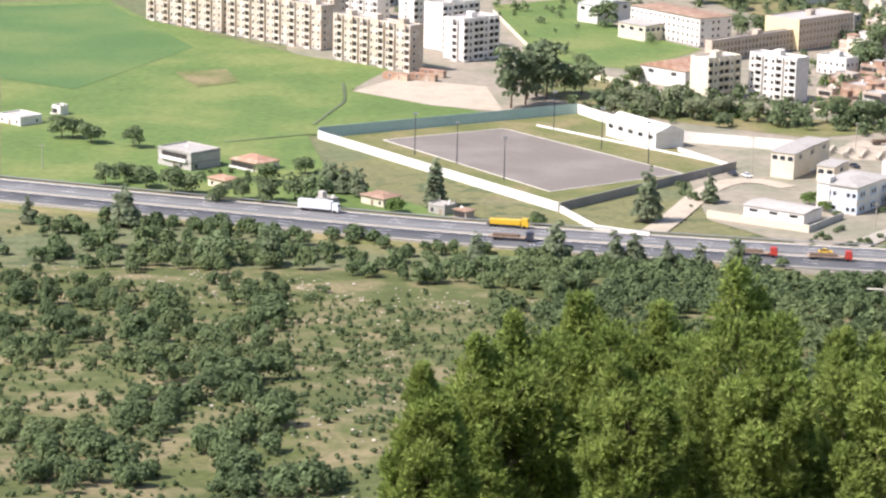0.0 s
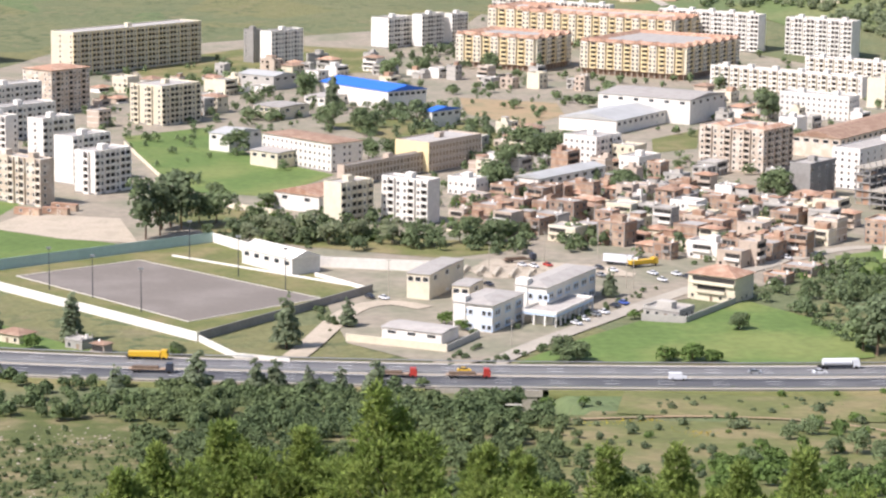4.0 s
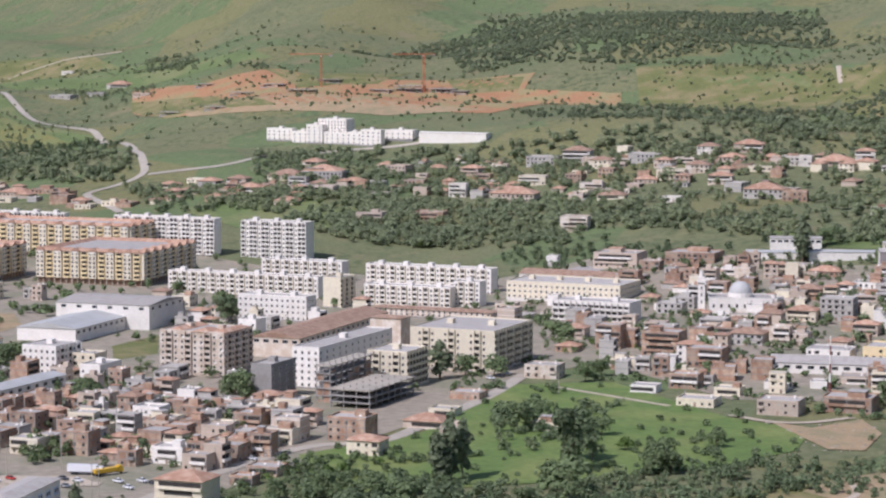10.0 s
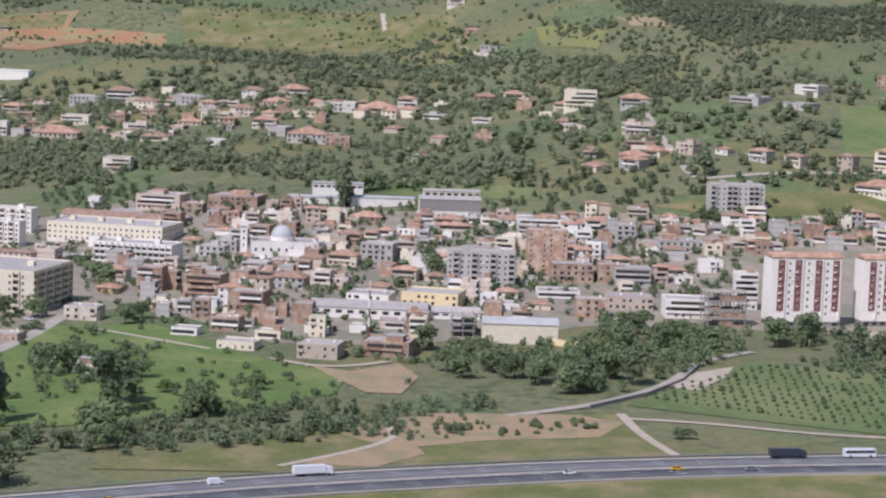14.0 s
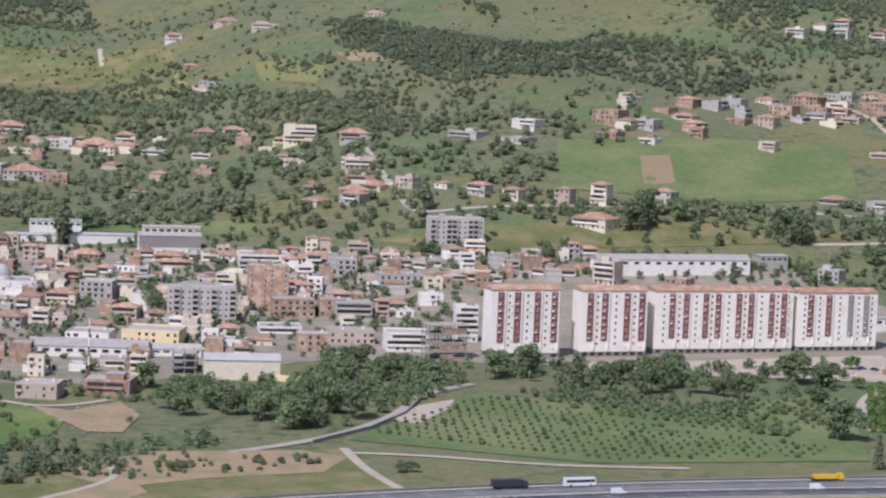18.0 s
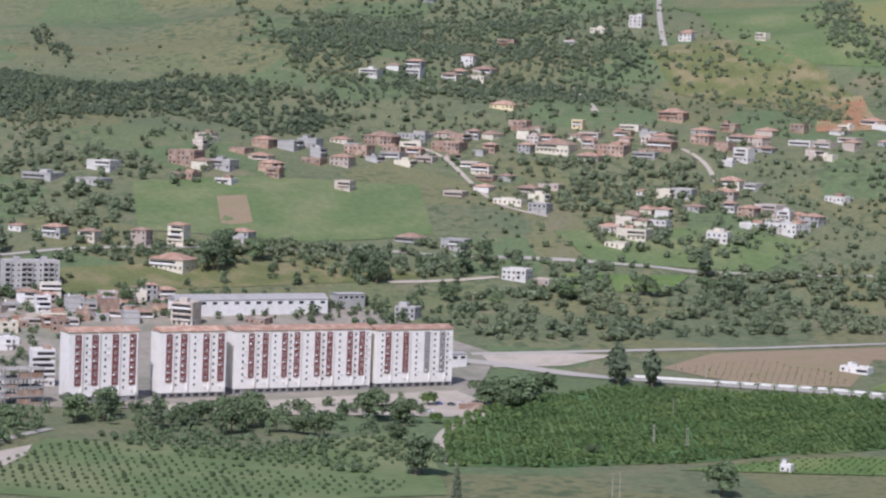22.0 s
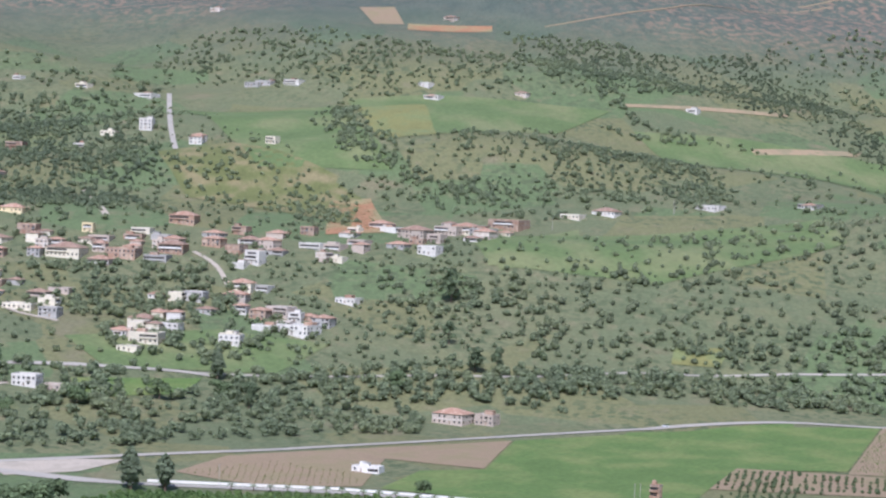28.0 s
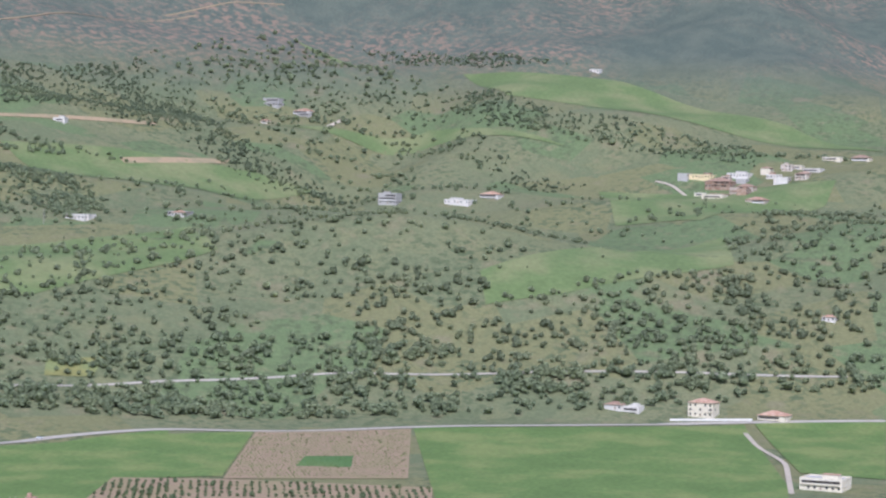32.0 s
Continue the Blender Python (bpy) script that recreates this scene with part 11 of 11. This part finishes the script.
# ---- poles, drums and yards ----
def pole(x, y, h):
    base = empty("utility_pole", pose(x, y, gz(x, y)), "slim grey utility pole with a cross arm", "pole", "utility poles")
    bm = bmesh.new()
    add_tube(bm, (0, 0, -0.5), (0, 0, h), 0.19, 0.12, 8)
    part("shaft", bm, "asphalt_pale", base)
    part("cross_arm", box(-1.0, 1.0, -0.08, 0.08, h - 0.7, h - 0.5), "asphalt_pale", base)


def drum_rows(line):
    """White concrete pipe rings stored in rows in a yard."""
    q, side = ribbon_rows(line, 5.0)
    bm = bmesh.new()
    add_tube(bm, (0, -1.0, 0.7), (0, 1.0, 0.7), 0.95, 0.95, 12)
    base = part("concrete_pipe", bm, "asphalt_pale")
    tagged(base, "large white concrete pipe stored in a yard", "pipe", "concrete pipes in the yard")
    first = True
    for p, s in zip(q, side):
        for off in (-5, 0, 5):
            x, y = p + s * off
            m = pose(x, y, gz(x, y) + 0.5, 0, 0, (x * 13) % 40)
            if first:
                base.matrix_basis, first = m, False
            else:
                copy_thing(base, m)


def container(x, y):
    base = empty("site_cabin", pose(x, y, gz(x, y) + 0.3, 0, 0, -30), "rust-red steel site cabin on bare earth", "cabin", "site cabins")
    part("body", box(-6, 6, -1.3, 1.3, 0, 2.7), "brick_red", base)
    part("roof", box(-6.1, 6.1, -1.4, 1.4, 2.7, 2.85), "tile_roof", base)
    put("window", window_mesh(1.2, 1.0), base, pose(-2.5, -1.3, 1.2))
    put("door", window_mesh(0.9, 2.0, "shutter"), base, pose(2.0, -1.3, 0.1))



pole(109.8, 829.9, 14)
pole(199.2, 895.5, 14)
pole(197.4, 838.8, 13)
pole(177.9, 893.3, 12)
pole(199.3, 836.2, 14)
pole(152.8, 872.1, 12)
pole(910.7, 660.3, 10)
pole(916.2, 645.5, 10)
pole(988.9, 705.7, 9)
pole(1097.7, 762.4, 12)
pole(776.4, 581.9, 12)
pole(779.2, 580.3, 12)
pole(910.9, 659.9, 10)
pole(918.8, 646.2, 10)
pole(1954.5, 884.5, 12)
pole(1836.2, 942.6, 10)
pole(1958.8, 885.5, 12)
pole(1192.0, 555.2, 12)
pole(1194.4, 553.0, 12)
pole(-135.0, 815.2, 9)
pole(138.9, 748.4, 9)
pole(449.3, 993.8, 12)
drum_rows([(144, 873), (152, 870), (162, 866), (173, 862)])
container(-2.6, 1025.5)
container(-6.2, 1015.3)
container(920.6, 780.4)
container(-17.9, 1015.2)


# ---- low buildings between the blocks ----
fill_quarter([(8, 1455), (105, 1588), (119, 1492), (100, 1327), (74, 1302), (38, 1324), (15, 1233)], 22, -45, "gcwgp", "low buildings of the west town")
fill_quarter([(83, 1533), (159, 1627), (194, 1600), (237, 1537), (315, 1555), (314, 1445), (269, 1430), (225, 1459), (151, 1503), (101, 1443)], 26, -45, "gcwgp", "low buildings of the west town")
fill_quarter([(193, 1243), (232, 1265), (247, 1200), (297, 1120), (329, 1083), (324, 1050), (281, 1069), (229, 1071), (187, 1073)], 26, -42, "gcwgpb", "low buildings of the west town")
fill_quarter([(405, 1595), (430, 1588), (462, 1343), (545, 1303), (616, 1364), (529, 1224), (486, 1276), (376, 1241), (343, 1305)], 22, -43, "gcwgp", "low buildings of the middle town")
fill_quarter([(512, 1107), (557, 1030), (643, 1029), (711, 1027), (704, 968), (629, 956), (567, 926), (516, 954), (497, 1049)], 26, -35, "bpgcw", "houses along the meadow edge")
fill_quarter([(379, 2165), (456, 2028), (470, 1907), (639, 1867), (697, 1863), (620, 1810), (509, 1860), (438, 1910), (379, 2058)], 26, -40, "bpcgt", "houses on the far slopes")
fill_quarter([(1256, 1329), (1395, 1322), (1476, 1274), (1590, 1147), (1541, 1111), (1434, 1214), (1322, 1251), (1227, 1286)], 16, -72, "bpcgt", "houses on the far slopes")
thicket("street_trees", [[(8, 1515), (106, 1617), (145, 1463), (82, 1235), (30, 1233)], [(85, 1566), (245, 1586), (320, 1506), (234, 1242), (120, 1289)], [(193, 1243), (257, 1264), (304, 1158), (329, 1066), (255, 1070), (187, 1073)], [(405, 1595), (462, 1343), (562, 1292), (428, 1024), (337, 1027), (284, 1122)]], 260, 3, 7, "leaf_broad", "trees between the blocks of flats", 71, kind="broad", count=160, leaf=0.06, category="trees")
thicket("gardens", [[(164, 1058), (335, 1018), (294, 897), (182, 935)], [(568, 1353), (741, 1332), (838, 1165), (743, 1032), (550, 1045), (493, 1122)]], 240, 2, 5, "leaf_bright", "small green garden trees among the houses", 72, kind="broad", count=140, leaf=0.065, category="trees")
thicket("street_trees", [[(69, 1020), (195, 1003), (181, 932), (145, 929), (95, 945), (66, 973)], [(70, 1054), (87, 1023), (141, 952), (136, 919), (81, 942)], [(243, 843), (289, 873), (324, 871), (308, 838), (259, 821)]], 60, 3.5, 6.5, "leaf_bright", "trees of the town park", 73, kind="broad", count=200, leaf=0.06, category="trees")
thicket("street_trees", [[(40, 1626), (109, 1655), (160, 1600), (129, 1289), (58, 1225), (31, 1268)], [(190, 1569), (320, 1506), (343, 1310), (240, 1179), (180, 1162), (159, 1312)], [(319, 1874), (486, 1586), (595, 1408), (447, 1130), (341, 1172), (245, 1444)]], 300, 3, 7.5, "leaf_broad", "trees between the blocks of flats", 74, kind="broad", count=120, leaf=0.075, category="trees")
thicket("street_trees", [[(568, 1229), (784, 1285), (853, 1176), (934, 1089), (829, 987), (693, 952), (567, 926), (505, 1005)], [(542, 1246), (705, 1212), (757, 1116), (631, 929), (519, 940), (486, 1075)]], 300, 2.5, 6, "leaf_broad", "trees in the yards of the town", 75, kind="broad", count=120, leaf=0.075, category="trees")
thicket("copse", [[(762, 895), (839, 849), (928, 816), (884, 773), (798, 806), (741, 862)], [(670, 925), (750, 902), (700, 842), (595, 793), (612, 848)]], 120, 3.5, 7.5, "leaf_broad", "trees in front of the slabs", 76, kind="broad", count=160, leaf=0.065, category="trees")
thicket("hill_scrub", [[(606, 3527), (1364, 2332), (1029, 1756), (800, 2023), (441, 2577)], [(1229, 2485), (1408, 1822), (1065, 1373), (1002, 2023)], [(1308, 1879), (1710, 1359), (1460, 1154), (1063, 1522)]], 1900, 1.5, 4.2, "leaf_hill", "low bushes dotted over the hillside", 77, count=50, leaf=0.13, clump=0.6)
thicket("hill_scrub", [[(1469, 1309), (1749, 967), (1485, 815), (1259, 1066)], [(1837, 1678), (2025, 1479), (1838, 1175), (1675, 1068), (1428, 1297)], [(1580, 1081), (1980, 785), (1660, 651), (1349, 917)]], 1500, 2, 5, "leaf_hill", "bushes and small trees on the hillside", 78, count=56, leaf=0.12, clump=0.5)
thicket("hill_scrub", [[(1964, 930), (2636, 217), (1885, 151), (1603, 757)], [(1738, 1289), (2369, 675), (1889, 537), (1468, 1086)]], 250, 2, 4, "leaf_olive", "low bushes dotted over the hillside", 79, count=50, leaf=0.13, clump=0.5)
thicket("terrace_scrub", [[(1796, 1144), (1824, 1116), (1721, 1037), (1680, 1070)]], 1, 0.8, 1.3, "grass_dry", "grassy edges of the terraces", 80, count=24, leaf=0.24, rows=(-14, 9, 2.2), category="crops")
thicket("site_scrub", [[(700, 2602), (829, 2466), (1027, 2335), (1048, 2186), (884, 2115), (714, 2296)]], 130, 1.5, 3.5, "leaf_bush", "bushes left on the building site", 81, count=60, leaf=0.12, clump=1)
fill_quarter([(1248, 1360), (1401, 1328), (1481, 1278), (1597, 1152), (1537, 1108), (1420, 1201), (1311, 1240), (1200, 1281)], 20, -72, "bpcgtp", "houses on the far slopes", 0.44)
fill_quarter([(1439, 1307), (1529, 1210), (1607, 1132), (1790, 1018), (1856, 982), (1781, 947), (1667, 946), (1575, 1044), (1538, 1104), (1459, 1186), (1395, 1267)], 20, -85, "pcgtbw", "houses on the far slopes", 0.44)
fill_quarter([(2626, 440), (2656, 382), (2675, 286), (2593, 283), (2589, 348), (2473, 326), (2529, 399)], 14, -100, "pcgtbw", "houses on the far slopes", 0.42)
fill_quarter([(600, 1429), (750, 1349), (850, 1171), (762, 1048), (678, 1013), (591, 1006), (545, 1047), (502, 1141)], 34, -43, "bbpgcwtg", "houses of the town", 0.42)
fill_quarter([(164, 1027), (279, 1060), (331, 1003), (296, 909), (254, 876), (219, 914), (184, 948)], 26, -42, "bbbpgc", "brick houses of the old quarter", 0.42)
fill_quarter([(539, 1967), (595, 1943), (665, 1914), (762, 1927), (815, 1868), (976, 1727), (905, 1599), (765, 1753), (620, 1810), (523, 1844)], 26, -40, "bpcgt", "houses on the far slopes")
thicket("hedge", [[(159, 778), (176, 800), (197, 826), (204, 837), (209, 834), (201, 822), (179, 797), (163, 775)], [(124, 723), (136, 735), (146, 746), (149, 742), (140, 732), (127, 719)], [(126, 768), (139, 778), (147, 774), (143, 770), (141, 773), (129, 764)], [(84, 811), (88, 775), (83, 774), (79, 811)], [(111, 722), (129, 758), (133, 756), (115, 719)]], 75, 1.5, 3, "leaf_broad", "ragged green hedge beside the street", 91, count=160, leaf=0.08, category="hedge")
thicket("hedge", [[(230, 880), (248, 896), (275, 919), (279, 914), (252, 892), (234, 875)], [(151, 934), (183, 942), (208, 924), (205, 919), (182, 936), (152, 928)], [(299, 887), (323, 868), (357, 870), (357, 864), (322, 862), (295, 882)], [(395, 1004), (454, 1093), (497, 1105), (499, 1099), (459, 1089), (400, 1000)]], 110, 2, 4.5, "leaf_broad", "street trees along the edge of the old quarter", 92, count=160, leaf=0.08, category="hedge")
thicket("hedge", [[(480, 1046), (521, 983), (537, 906), (567, 841), (558, 837), (528, 903), (512, 979), (472, 1040)], [(515, 951), (560, 917), (601, 918), (601, 908), (557, 907), (509, 943)]], 90, 2, 5, "leaf_broad", "trees behind the last houses of the town", 93, count=160, leaf=0.08, category="hedge")
thicket("hedge", [[(1245, 1042), (1334, 945), (1447, 845), (1566, 730), (1656, 653), (1647, 642), (1557, 719), (1438, 834), (1325, 935), (1235, 1033)], [(1559, 738), (1658, 650), (1739, 545), (1800, 402), (1825, 302), (1812, 299), (1787, 398), (1727, 538), (1648, 641), (1550, 728)], [(948, 1207), (1078, 1151), (1187, 1101), (1249, 1038), (1328, 958), (1318, 948), (1239, 1029), (1179, 1089), (1072, 1138), (943, 1194)]], 330, 3, 6, "leaf_hill", "trees and bushes along the slope road", 94, count=80, leaf=0.11, category="hedge")
fill_quarter([(633, 1960), (804, 1954), (935, 1783), (1073, 1652), (1047, 1446), (990, 1367), (927, 1502), (801, 1617), (691, 1796), (607, 1879)], 42, -50, "bpcgtpc", "houses on the far slopes")
fill_quarter([(652, 1465), (736, 1351), (824, 1257), (907, 1136), (992, 1080), (974, 1060), (866, 1137), (753, 1274), (623, 1400)], 30, -35, "bpgcwcp", "houses of the town", 0.46)
thicket("street_trees", [[(659, 1481), (742, 1361), (828, 1262), (910, 1140), (1026, 1067), (1006, 1045), (867, 1139), (757, 1280), (628, 1412)], [(909, 1139), (992, 1075), (1157, 992), (1113, 931), (1078, 923), (1052, 990), (955, 1034), (885, 1082)]], 150, 3, 7, "leaf_broad", "trees at the back of the town", 95, kind="broad", count=130, leaf=0.075, category="trees")
thicket("scrub", [[(129, 633), (286, 607), (235, 497), (120, 500)], [(194, 685), (344, 660), (312, 599), (176, 623)]], 90, 1.2, 3.5, "leaf_bright", "green shrubs and reeds below the track", 96, count=200, leaf=0.08, clump=1.0)
thicket("hill_scrub", [[(1815, 1894), (2182, 1619), (1611, 1176), (1310, 1360)]], 800, 3, 7, "leaf_hill", "trees and bushes between the upper houses", 97, count=70, leaf=0.11, clump=0.8)
thicket("hill_scrub", [[(1212, 2978), (1460, 2095), (1244, 1784), (1108, 2258), (1134, 2515)]], 650, 2, 5, "leaf_hill", "dark maquis on the upper slope", 98, count=56, leaf=0.12, clump=0.8)
thicket("hill_scrub", [[(2679, 1085), (2924, 1022), (2797, 758), (2633, 774), (2505, 903)], [(2754, 1125), (3050, 1056), (2934, 805), (2810, 642), (2661, 667), (2721, 890)]], 420, 3, 7, "leaf_hill", "dark trees and bushes scattered below the mountain", 461, count=50, leaf=0.12, clump=1.0)
thicket("hill_scrub", [[(2521, 894), (2591, 746), (2382, 478), (2430, 365), (2236, 360), (2024, 487), (2142, 680)], [(1919, 1092), (1930, 1016), (2375, 877), (2517, 776), (2149, 688), (1893, 944)]], 330, 3, 6.5, "leaf_hill", "dark trees dotted over the high meadows", 462, count=50, leaf=0.12, clump=0.9)
thicket("wood", [[(999, 1413), (1129, 1275), (1012, 1140), (948, 1201), (896, 1265)], [(1020, 1182), (1221, 1079), (1328, 971), (1296, 946), (1171, 1033), (1019, 1137)], [(1197, 1405), (1300, 1377), (1190, 1247), (1100, 1276)]], 260, 3.5, 8, "leaf_hill", "trees between the houses at the foot of the slope", 99, kind="broad", count=115, leaf=0.08, category="trees", clump=0.6)
fill_quarter([(1384, 1050), (1422, 1030), (1367, 986), (1329, 1007)], 5, -75, "pbcw", "houses on the far slopes", 0.5)
fill_quarter([(1456, 1085), (1519, 1034), (1477, 999), (1402, 1036)], 7, -75, "gpcw", "houses on the far slopes", 0.5)
fill_quarter([(1495, 1009), (1505, 955), (1464, 923), (1434, 964)], 6, -80, "bpgw", "houses on the far slopes", 0.5)
fill_quarter([(1402, 1197), (1406, 1140), (1361, 1076), (1325, 1114)], 6, -70, "pgcw", "houses on the far slopes", 0.5)
fill_quarter([(1617, 1116), (1647, 1087), (1566, 1035), (1542, 1060)], 5, -75, "wpcg", "houses on the far slopes", 0.5)
fill_quarter([(1621, 1423), (1656, 1400), (1616, 1365), (1532, 1428), (1563, 1451)], 5, -70, "wcgp", "houses on the far slopes", 0.5)
fill_quarter([(1916, 1817), (1991, 1706), (1895, 1622), (1788, 1710)], 5, -70, "wcgp", "houses on the far slopes", 0.5)


# ---- building site on the hill ----
frame_building(898, 2366, -44, 30, 12, 2, "pale concrete shell on the orange building site", infill=0.4)
frame_building(927, 2345, -44, 26, 12, 1, "pale concrete shell on the orange building site", infill=0.4)
frame_building(869, 2375, -44, 22, 10, 1, "pale concrete shell on the orange building site", infill=0.4)
frame_building(938, 2325, -44, 16, 10, 1, "pale concrete shell on the orange building site", infill=0.4)
frame_building(781, 2463, -44, 26, 12, 1, "pale concrete shell on the orange building site", infill=0.4)
frame_building(795, 2412, -44, 30, 10, 1, "pale concrete shell on the orange building site", infill=0.4)
frame_building(691, 2368, -44, 24, 12, 1, "pale concrete shell on the orange building site", infill=0.4)
frame_building(746, 2462, -44, 26, 10, 1, "pale concrete shell on the orange building site", infill=0.4)
frame_building(835, 2437, -44, 24, 10, 1, "pale concrete shell on the orange building site", infill=0.4)
frame_building(660, 2430, -44, 22, 12, 1, "pale concrete shell on the orange building site", infill=0.4)
frame_building(731, 2550, -44, 20, 10, 1, "pale concrete shell on the orange building site", infill=0.4)
flush_far()
